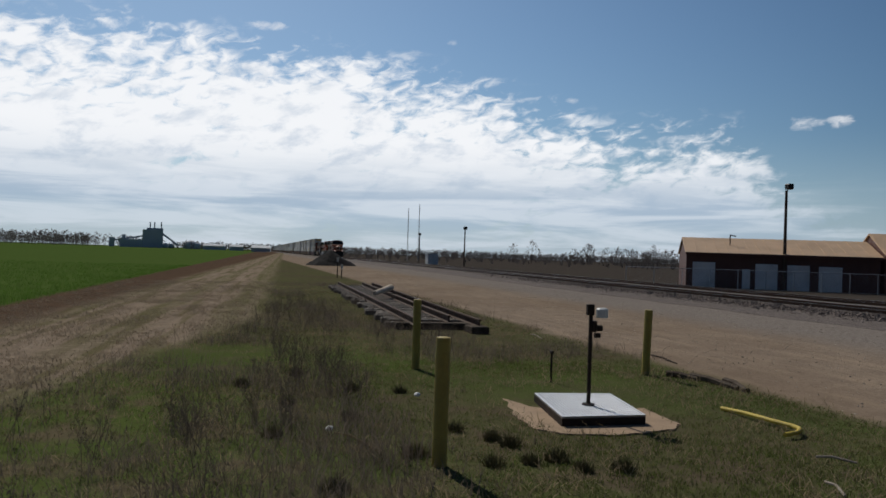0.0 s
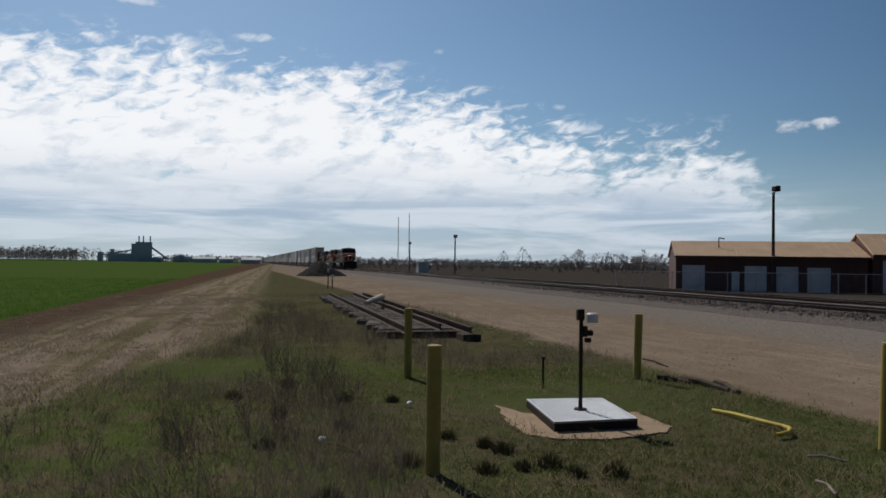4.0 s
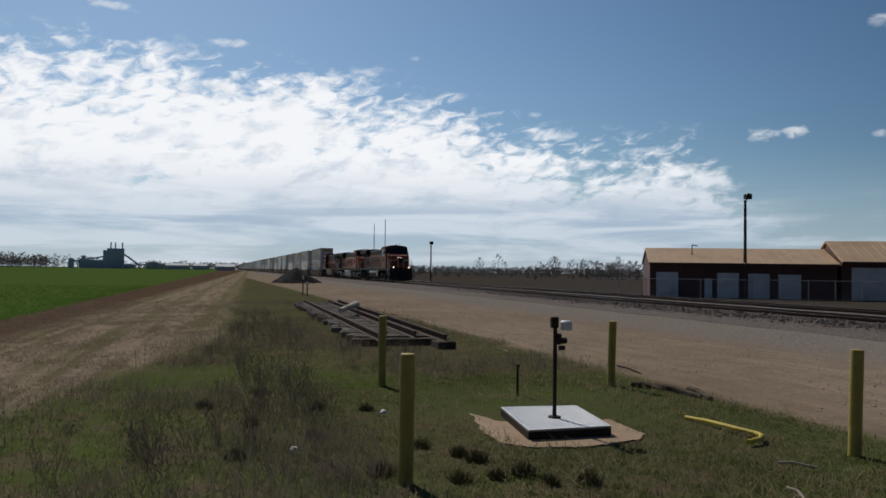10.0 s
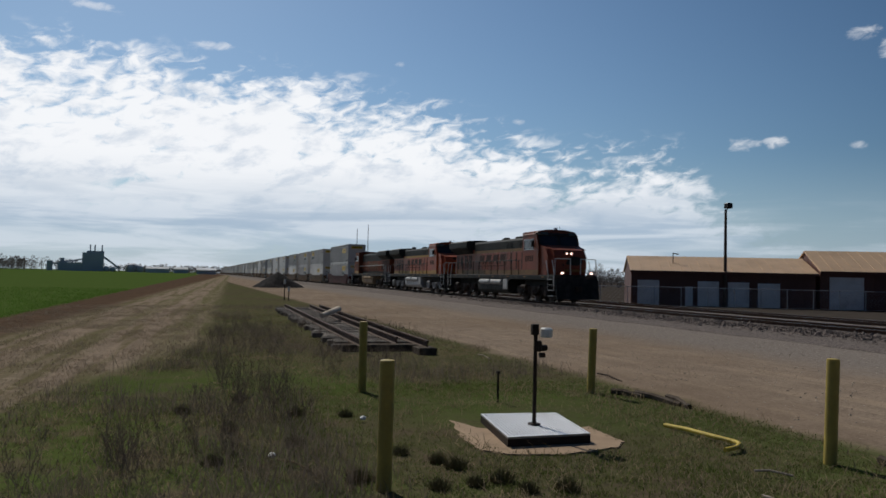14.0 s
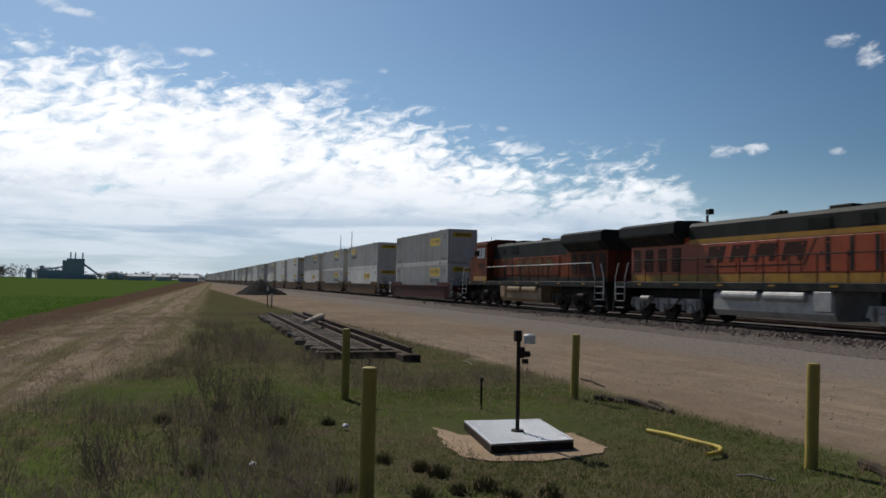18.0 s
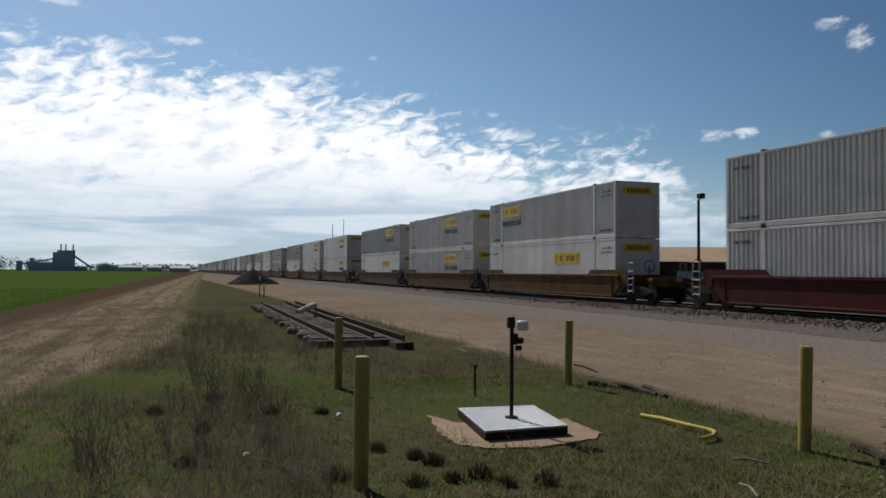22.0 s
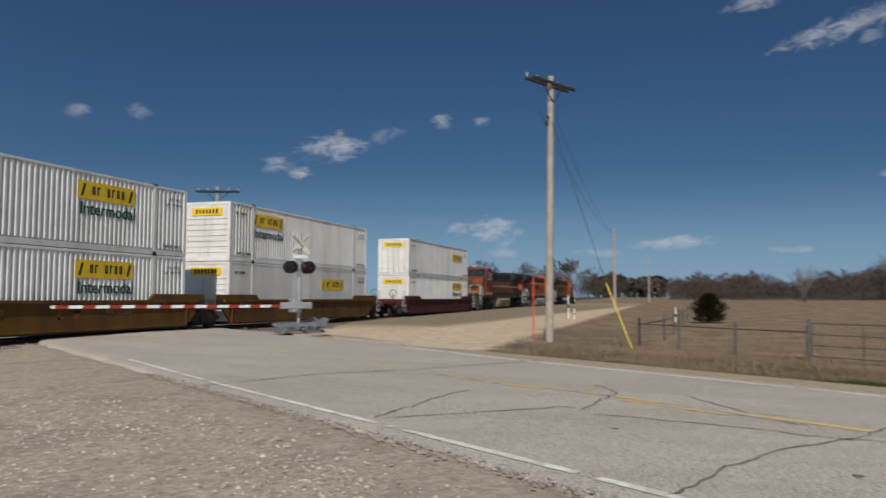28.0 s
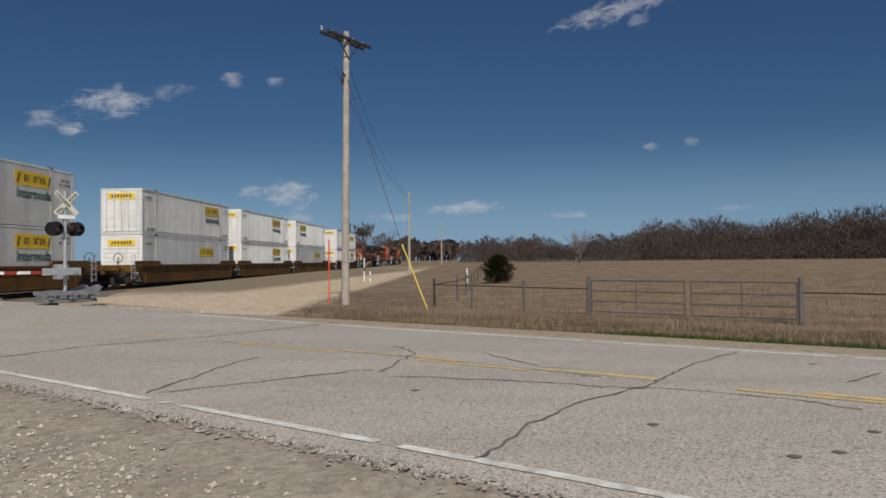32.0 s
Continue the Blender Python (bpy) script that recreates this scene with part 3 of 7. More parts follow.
    trackc = n.mix(n.step(lines, 0.40, 0.52, 0.85, 0.0), track, (0.115, 0.10, 0.05))
    trackc = n.mix(n.step(lines, 0.56, 0.66, 0.0, 0.6), trackc, (0.265, 0.212, 0.16))
    trackc = n.mix(n.math("MULTIPLY", strip, 0.5), trackc, (0.085, 0.095, 0.03))
    nearside = n.math("MULTIPLY", n.step(line(0.038, 1, 0.0), -1.9, -0.5), n.step(x, -9, -16, 0.0, 0.7))
    trackc = n.mix(n.math("MULTIPLY", nearside, n.step(mid, 0.3, 0.6)), trackc, (0.075, 0.085, 0.026))
    clods = n.noise(n.stretch(co, 1.0, 0.6, 1.0), 5.0, 5.0, 0.72)
    trackc = n.mix(n.step(clods, 0.50, 0.62, 0.0, 0.4), trackc, (0.11, 0.082, 0.057))
    trackc = n.mix(n.step(clods, 0.46, 0.36, 0.0, 0.7), trackc, (0.33, 0.26, 0.19))
    side = n.mix(t1, side, trackc)
    side = n.mix(over(line(-0.04, -1, -5.45), 0.6, 1.0), side, soil)
    side = n.mix(over(line(-0.0128, -1, -6.7), 0.25, 0.5), side, wheat)
    col = n.mix(here, col, side)
    # beyond the road
    there = n.step(across, 10.0, 11.0)
    other = field
    other = n.mix(n.math("MULTIPLY", n.step(across, 90, 260), 0.35), other, (0.19, 0.135, 0.088))
    other = n.mix(both(over(line(-NX, -NY, 22.0), 1.2, 1.6), over(line(NX, NY, -16.9), 0.3, 0.8)), other, tone(mid, (0.12, 0.085, 0.05), (0.06, 0.05, 0.028)))
    other = n.mix(both(both(over(line(-NX, -NY, 18.1), 0.3, 0.8), over(line(NX, NY, -16.7), 0.2, 0.6)), over(line(-0.3, -1, 3.0), 1.0)), other, (0.045, 0.075, 0.018))
    bank = both(over(line(-0.012, 1, -7.2), 0.5, 1.0), n.step(x, 100, 170, 1.0, 0.0))
    other = n.mix(bank, other, pale)
    other = n.mix(n.math("MULTIPLY", both(bank, both(over(line(0.05, 1, -15.5), 0.8, 1.4), n.step(x, 34, 44))), 0.8), other, (0.13, 0.105, 0.075))
    other = n.mix(over(line(0, 1, -31.0), 0.8), other, farland)
    other = n.mix(over(line(-NX, -NY, 16.7), 0.25, 0.7), other, shoulder)
    col = n.mix(there, col, other)
    col = n.mix(n.math("MULTIPLY", grain, 0.25), col, (0.06, 0.05, 0.04))
    s = n.add("ShaderNodeBsdfPrincipled")
    n.link(col, s.inputs["Base Color"])
    s.inputs["Roughness"].default_value = 0.95
    s.inputs["Specular IOR Level"].default_value = 0.0
    bp = n.add("ShaderNodeBump")
    bp.inputs["Strength"].default_value, bp.inputs["Distance"].default_value = 0.4, 0.04
    n.link(n.math("ADD", n.math("MULTIPLY", fine, 0.7), n.math("MULTIPLY", grain, 0.3)), bp.inputs["Height"])
    n.link(bp.outputs[0], s.inputs["Normal"])
    n.link(s.outputs[0], n.add("ShaderNodeOutputMaterial").inputs[0])
    return m


GROUND = ground_material()
ground = sheet("ground", spaced(-3000, 3000), spaced(-3000, 3000), height, GROUND)
tagged(ground, "open farmland with dirt, gravel, rough grass and wheat", "ground", kind="structure")


def road_material():
    m = bpy.data.materials.new("old_asphalt")
    m.use_nodes = True
    n = Nodes(m.node_tree)
    co = n.add("ShaderNodeTexCoord").outputs["Object"]
    fine = n.noise(co, 30.0, 3.0, 0.8)
    stone = n.noise(co, 62.0, 2.0, 0.7)
    mid = n.noise(n.stretch(co, 1.0, 0.25, 1.0), 0.9, 5.0, 0.6)
    coarse = n.noise(co, 11.0, 5.0, 0.75)
    col = n.mix(n.step(mid, 0.3, 0.7), (0.30, 0.265, 0.225), (0.225, 0.20, 0.17))
    col = n.mix(n.step(coarse, 0.42, 0.7, 0.0, 0.55), col, (0.36, 0.325, 0.28))
    col = n.mix(n.step(stone, 0.51, 0.64), col, (0.50, 0.455, 0.395))
    col = n.mix(n.step(fine, 0.50, 0.66, 0.0, 0.8), col, (0.088, 0.079, 0.068))
    s = n.add("ShaderNodeBsdfPrincipled")
    n.link(col, s.inputs["Base Color"])
    s.inputs["Roughness"].default_value = 0.9
    s.inputs["Specular IOR Level"].default_value = 0.15
    bp = n.add("ShaderNodeBump")
    bp.inputs["Strength"].default_value, bp.inputs["Distance"].default_value = 0.5, 0.01
    n.link(stone, bp.inputs["Height"])
    n.link(bp.outputs[0], s.inputs["Normal"])
    n.link(s.outputs[0], n.add("ShaderNodeOutputMaterial").inputs[0])
    return m


def road_z(s):
    return 0.20 + (RAIL - 0.195) * ramp(s, 12, 24) - (RAIL + 0.05) * ramp(s, 36, 60)


def on_road(n_, s, z=0.0):
    return (NX * n_ + RX * s, NY * n_ + RY * s, road_z(s) + z)


def road_strip(name, edges, s0, s1, step, z, material, wobble=0.0, gap=None, seed=1):
    """A strip between two distances across the road, from s0 to s1 along it; gap(s) leaves pieces out."""
    rnd = random.Random(seed)
    verts, faces, last = [], [], False
    s = s0
    while s <= s1:
        a, b = (e + rnd.uniform(-wobble, wobble) for e in edges)
        here = not (gap and gap(s, rnd))
        verts += [on_road(a, s, z), on_road(b, s, z)]
        if here and last:
            k = len(verts)
            faces.append((k - 4, k - 3, k - 1, k - 2))
        last = here
        s += step
    ob = cloud_mesh(name, verts, faces, material)
    return ob


ROAD = road_material()
road = bpy.data.meshes.new("road")
verts, faces = [], []
rnd = random.Random(4)
steps = [-90 + 0.35 * i for i in range(int(230 / 0.35))]
for s in steps:
    w = rnd.uniform(-0.05, 0.05)
    for n_, dz in ((NEAR_EDGE - 0.12 + w, -0.16), (NEAR_EDGE + w, -0.03), (NEAR_EDGE + 0.25, 0.0), (MIDDLE, 0.05), (FAR_EDGE - 0.2, 0.0), (FAR_EDGE + w, -0.03), (FAR_EDGE + 0.12 + w, -0.16)):
        x, y, z = on_road(n_, s)
        verts.append((x, y, z + dz))
for i in range(len(steps) - 1):
    for j in range(6):
        k = 7 * i + j
        faces.append((k, k + 1, k + 8, k + 7))
road.from_pydata(verts, [], faces)
road.materials.append(ROAD)
road = tagged(new("road", road), "worn grey asphalt two-lane road with cracks", "road", kind="structure")

LINEWHITE = surface("worn_white_line", (0.62, 0.60, 0.56), (0.42, 0.39, 0.35), 7, 0.7, 0, 0.2, 60, (0.22, 0.20, 0.17), 5, 0.8)
LINEYELLOW = surface("worn_yellow_line", (0.52, 0.375, 0.16), (0.40, 0.30, 0.15), 7, 0.7, 0, 0.2, 60, (0.27, 0.235, 0.18), 3.0, 0.9)
TAR = surface("dark_crack", (0.10, 0.09, 0.08), (0.15, 0.133, 0.117), 5, 0.9, 0, 0.2, 40)


def worn(s, r):
    return r.random() < 0.02 or noise.noise(Vector((s * 0.9, 3.1, 0))) > 0.42


def faded(s, r):
    return noise.noise(Vector((s * 0.55, 8.2, 0))) + r.uniform(-0.12, 0.12) > 0.08


def dashed(s, r):
    return not (6.6 < s < 9.4 or 3.6 < s < 5.4 or -3 < s < 2.1) or r.random() < 0.04


def crown(n_):
    return 0.05 * (1 - abs(n_ - MIDDLE) / 4.3)


for name, e, z, mat, label, seed, gap in (
        ("edge_line", (NEAR_LINE - 0.06, NEAR_LINE + 0.06), 0.008, LINEWHITE, "worn white edge line painted on the asphalt", 1, worn),
        ("edge_line", (FAR_LINE - 0.06, FAR_LINE + 0.06), 0.010, LINEWHITE, "worn white edge line painted on the asphalt", 2, worn),
        ("centre_line", (MIDDLE - 0.16, MIDDLE - 0.02), 0.054, LINEYELLOW, "worn yellow centre line painted on the asphalt", 3, faded),
        ("centre_line", (MIDDLE + 0.02, MIDDLE + 0.19), 0.054, LINEYELLOW, "worn dashed yellow centre line painted on the asphalt", 5, dashed)):
    ob = road_strip(name, e, -60, 19, 0.12, z, mat, 0.012, gap, seed)
    tagged(ob, label, "road marking", kind="structure")


def crack(points, width, seed, label="dark crack across the worn asphalt"):
    rnd = random.Random(seed)
    dense = []
    for (a, b), (c, d) in zip(points, points[1:]):
        k = max(2, int(math.hypot(c - a, d - b) / 0.15))
        for i in range(k):
            f = i / k
            dense.append((a + (c - a) * f + rnd.gauss(0, 0.025), b + (d - b) * f + rnd.gauss(0, 0.025)))
    verts, faces = [], []
    for i, (n_, s) in enumerate(dense):
        a, b = dense[max(0, i - 1)], dense[min(len(dense) - 1, i + 1)]
        dx, dy = b[0] - a[0], b[1] - a[1]
        l = math.hypot(dx, dy) or 1
        w = width * rnd.uniform(0.35, 1.0) / 2
        for k in (-1, 1):
            nn, ss = n_ - dy / l * w * k, s + dx / l * w * k
            verts.append(on_road(nn, ss, crown(nn) + 0.006))
        if i:
            k = len(verts)
            faces.append((k - 4, k - 3, k - 1, k - 2))
    tagged(cloud_mesh("road_crack", verts, faces, TAR), label, "road crack", "cracks in the road", "structure")

# ---------------------------------------------------------------- lettering


def word(text, size):
    """A mesh of upright letters in the x z plane, facing -y, from the origin to the right."""
    curve = bpy.data.curves.new("letters", "FONT")
    curve.body, curve.size, curve.extrude, curve.resolution_u = text, size, 0.004, 2
    curve.offset = size * 0.012
    ob = new("letters", curve)
    me = bpy.data.meshes.new_from_object(ob.evaluated_get(bpy.context.evaluated_depsgraph_get()))
    bpy.data.objects.remove(ob)
    me.transform(Euler((radians(90), 0, 0)).to_matrix().to_4x4())
    return me


def lettering(name, text, size, material, parent, m):
    me = word(text, size)
    me.materials.clear()
    me.materials.append(material)
    ob = new(name, me)
    ob.parent = parent
    ob.matrix_local = m
    return ob


def bars(bm, x0, x1, z0, z1, y, count, seed):
    """Upright strokes that stand for writing that is not spelled out."""
    rnd = random.Random(seed)
    step = (x1 - x0) / count
    for i in range(count):
        a = x0 + step * (i + 0.12)
        if i == count // 3:
            continue
        b = a + step * 0.62
        w = step * 0.27
        box(bm, a, a + w, y - 0.004, y, z0, z1)
        box(bm, a, b, y - 0.004, y, *((z1 - w, z1) if rnd.random() < 0.6 else (z0, z0 + w)))
        if rnd.random() < 0.6:
            box(bm, b - w, b, y - 0.004, y, z0, z1)
    return bm


# ---------------------------------------------------------------- train: containers
BL, BW, BH = 16.15, 1.295, 2.87


def ribbed(bm, x0, x1, y, z0, z1, pitch, depth, out):
    """A wall with upright ribs; out is -1 or 1."""
    k = int((x1 - x0) / pitch)
    step = (x1 - x0) / k
    line = []
    for i in range(k):
        a = x0 + i * step
        line += [(a, 0), (a + step * 0.18, depth), (a + step * 0.5, depth), (a + step * 0.68, 0)]
    line.append((x1, 0))
    low = [bm.verts.new((u, y - out * v, z0)) for u, v in line]
    top = [bm.verts.new((u, y - out * v, z1)) for u, v in line]
    for i in range(len(line) - 1):
        f = (low[i], low[i + 1], top[i + 1], top[i])
        bm.faces.new(f if out < 0 else f[::-1])
    return bm


def container(kind, sign, doors, skin):
    """A 53 ft container, its middle at the origin, standing on z = 0. kind: ribbed or smooth."""
    words = "with upright ribs" if kind == "ribbed" else "with smooth riveted sides"
    tone = "white" if skin is WHITEBOX else "weathered grey"
    ob = thing("container", f"{tone} freight container {words} and yellow sign", "container", group="containers on the train")
    h = BL / 2
    core = bmesh.new()
    box(core, -h + 0.06, h - 0.06, -BW + 0.06, BW - 0.06, 0.03, BH - 0.02)
    part("shell", core, skin, ob)
    for out, name in ((-1, "side_wall"), (1, "side_wall")):
        w = bmesh.new()
        y = out * BW
        if kind == "ribbed":
            for a, b in ((-h + 0.10, -6.12), (-5.94, 5.94), (6.12, h - 0.10)):
                ribbed(w, a, b, y, 0.26, BH - 0.10, 0.235, 0.045, out)
        else:
            box(w, -h + 0.10, h - 0.10, *sorted((y - out * 0.03, y - out * 0.012)), 0.22, BH - 0.10)
        wall = part(name, w, skin, ob)
        if kind != "ribbed" and out < 0:
            for i in range(8):
                a = -h + 0.10 + i * (BL - 0.20) / 8
                part("side_panel", B(a + 0.006, a + (BL - 0.20) / 8 - 0.006, *sorted((y - out * 0.015, y)), 0.22, BH - 0.10), skin, wall)
    for z0, z1, name in ((0.0, 0.2, "bottom_rail"), (BH - 0.10, BH, "top_rail")):
        for y in (-1, 1):
            part(name, B(-h, h, *sorted((y * (BW - 0.05), y * (BW + 0.012))), z0, z1, 0.01), skin, ob)
    for x in (-h, -6.03, 6.03, h):
        for y in (-1, 1):
            a = min(max(x - 0.08, -h), h - 0.16)
            p = B(a, a + 0.16, *sorted((y * (BW - 0.06), y * (BW + 0.016))), 0.0, BH)
            part("corner_post" if abs(x) == h else "lifting_post", p, skin, ob)
    for x in (-6.03, 6.03):
        for y in (-1, 1):
            part("casting", B(x - 0.11, x + 0.11, *sorted((y * (BW - 0.12), y * (BW + 0.02))), BH - 0.02, BH + 0.05), DARKSTEEL, ob, "dark lifting casting")
            part("casting", B(x - 0.11, x + 0.11, *sorted((y * (BW - 0.02), y * (BW + 0.022))), -0.02, 0.12), DARKSTEEL, ob, "dark lifting casting")
    part("roof", B(-h + 0.03, h - 0.03, -BW + 0.04, BW - 0.04, BH - 0.03, BH + 0.006), skin, ob)
    # ends: front (+x) is a ribbed wall, rear (-x) a pair of doors with bars
    for x in (-1, 1):
        e = bmesh.new()
        if x == doors:
            for y in (-1, 1):
                leaf = part("door", B(*sorted((x * (h - 0.06), x * (h + 0.015))), *sorted((y * 0.02, y * (BW - 0.12))), 0.22, BH - 0.14, 0.015), ENDBOX, ob)
                for k in (0.45, 0.95):
                    part("locking_bar", T((x * (h + 0.05), y * k, 0.10), (x * (h + 0.05), y * k, BH - 0.08), 0.025, 6), GREYBOX, leaf, "grey locking bar")
                    for z in (0.6, 2.2):
                        part("bar_bracket", B(*sorted((x * (h + 0.01), x * (h + 0.08))), y * k - 0.07, y * k + 0.07, z - 0.03, z + 0.03), GREYBOX, leaf)
                for z in (0.5, 1.0, 1.5, 2.0, 2.5):
                    part("hinge_rib", B(*sorted((x * h, x * (h + 0.03))), *sorted((y * 0.03, y * (BW - 0.12))), z - 0.02, z + 0.02), GREYBOX, leaf)
            e.free()
        else:
            box(e, *sorted((x * (h - 0.06), x * (h + 0.002))), -BW + 0.12, BW - 0.12, 0.2, BH - 0.12)
            end = part("end_wall", e, ENDBOX, ob)
            for i in range(7):
                z = 0.42 + i * 0.27
                part("end_rib", B(*sorted((x * h, x * (h + 0.025))), -BW + 0.16, BW - 0.16, z, z + 0.06), ENDBOX, end)
        plate = B(*sorted((x * h, x * (h + 0.035))), -0.85, 0.85, BH - 0.66, BH - 0.28)
        board = part("end_sign", plate, SIGN, ob, "yellow sign board")
        ink = bmesh.new()
        for i in range(7):
            y = -0.62 + i * 0.19
            box(ink, *sorted((x * (h + 0.035), x * (h + 0.040))), y, y + 0.11, BH - 0.57, BH - 0.37)
        tagged(part("sign_marks", ink, INK, board, "dark marks on the yellow board"), kind="stuff")
        frame_ = bmesh.new()
        for y in (-1, 1):
            box(frame_, *sorted((x * (h - 0.02), x * (h + 0.02))), *sorted((y * (BW - 0.14), y * BW)), 0.0, BH)
        box(frame_, *sorted((x * (h - 0.02), x * (h + 0.02))), -BW, BW, 0.0, 0.2)
        box(frame_, *sorted((x * (h - 0.02), x * (h + 0.02))), -BW, BW, BH - 0.14, BH)
        part("end_frame", frame_, skin, ob)
    sx, full = sign
    for out in (-1,):
        y = -BW - 0.012
        z1 = BH - 0.36 if full else BH - 0.62
        board = part("side_sign", B(sx - 1.5, sx + 1.5, y, y + 0.01, z1 - 0.66, z1), SIGN, ob, "yellow sign board")
        marks = bars(bmesh.new(), sx - 0.82, sx + 0.95, z1 - 0.48, z1 - 0.16, y, 7, 3)
        tagged(part("sign_marks", marks, INK, board, "dark marks on the yellow board"), kind="stuff")
        for k in (-1.35, 1.12):
            logo = prism(bmesh.new(), [(sx + k, z1 - 0.56), (sx + k + 0.12, z1 - 0.56), (sx + k + 0.26, z1 - 0.1), (sx + k + 0.14, z1 - 0.1)], y - 0.004, y, "y")
            part("emblem", logo, INK, board, "dark slanted emblem")
        if full:
            lettering("lettering", "Intermodal", 0.66, GREENINK, ob, pose(sx - 1.38, y, z1 - 1.22))
    if kind == "ribbed":
        for x in (-7.4, 6.55):
            lettering("small_lettering", "TOP LIFT ONLY", 0.17, INK, ob, pose(x, -BW - 0.006, 0.34))
    small = bars(bmesh.new(), 6.9, 7.7, 2.35, 2.47, -BW - 0.012, 6, 5)
    bars(small, 6.7, 7.75, 2.12, 2.22, -BW - 0.012, 8, 6)
    bars(small, -7.6, -6.7, 2.3, 2.42, -BW - 0.012, 7, 7)
    tagged(part("markings", small, INK, ob, "small dark markings"), kind="stuff")
    return ob


# ---------------------------------------------------------------- train: well cars


def wheel_set(parent, x, r, material, gauge=0.7175):
    """Two wheels on an axle, as one part."""
    bm = bmesh.new()
    tube(bm, (x, -1.05, 0), (x, 1.05, 0), 0.09, 8)
    for y in (-1, 1):
        tube(bm, (x, y * gauge, 0), (x, y * (gauge + 0.13), 0), r, 20)
        tube(bm, (x, y * (gauge - 0.03), 0), (x, y * gauge, 0), r + 0.025, 20)
        tube(bm, (x, y * (gauge + 0.13), 0), (x, y * (gauge + 0.2), 0), r * 0.3, 10)
        for k in range(3):
            a = k * 2.1
            box(bm, x + r * 0.6 * math.cos(a) - 0.03, x + r * 0.6 * math.cos(a) + 0.03, *sorted((y * (gauge + 0.12), y * (gauge + 0.135))), r * 0.6 * math.sin(a) - 0.03, r * 0.6 * math.sin(a) + 0.03)
    bm.transform(Matrix.Translation((-x, 0, 0)))
    ob = part("wheel_set", bm, material, parent)
    ob.location = (x, 0, r)
    return ob


WHEELS = []


def freight_truck(parent, x):
    truck = part("truck", box(B(x - 0.25, x + 0.25, -1.1, 1.1, 0.5, 0.85), x - 0.9, x + 0.9, -0.6, 0.6, 0.22, 0.8), DARKTRUCK, parent, "dark cast truck")
    for y in (-1, 1):
        side = bmesh.new()
        prism(side, [(x - 1.25, 0.50), (x - 1.0, 0.62), (x - 0.45, 0.78), (x + 0.45, 0.78), (x + 1.0, 0.62), (x + 1.25, 0.50), (x + 1.0, 0.40), (x + 0.45, 0.22), (x - 0.45, 0.22), (x - 1.0, 0.40)], *sorted((y * 0.95, y * 1.12)))
        for k in (-0.22, 0, 0.22):
            tube(side, (x + k, y * 1.14, 0.28), (x + k, y * 1.14, 0.60), 0.09, 8)
        part("side_frame", side, DARKTRUCK, truck)
    for k in (-0.89, 0.89):
        w = wheel_set(truck, x + k, 0.45, DARKTRUCK)
        WHEELS.append((w, 0.45))
    return truck


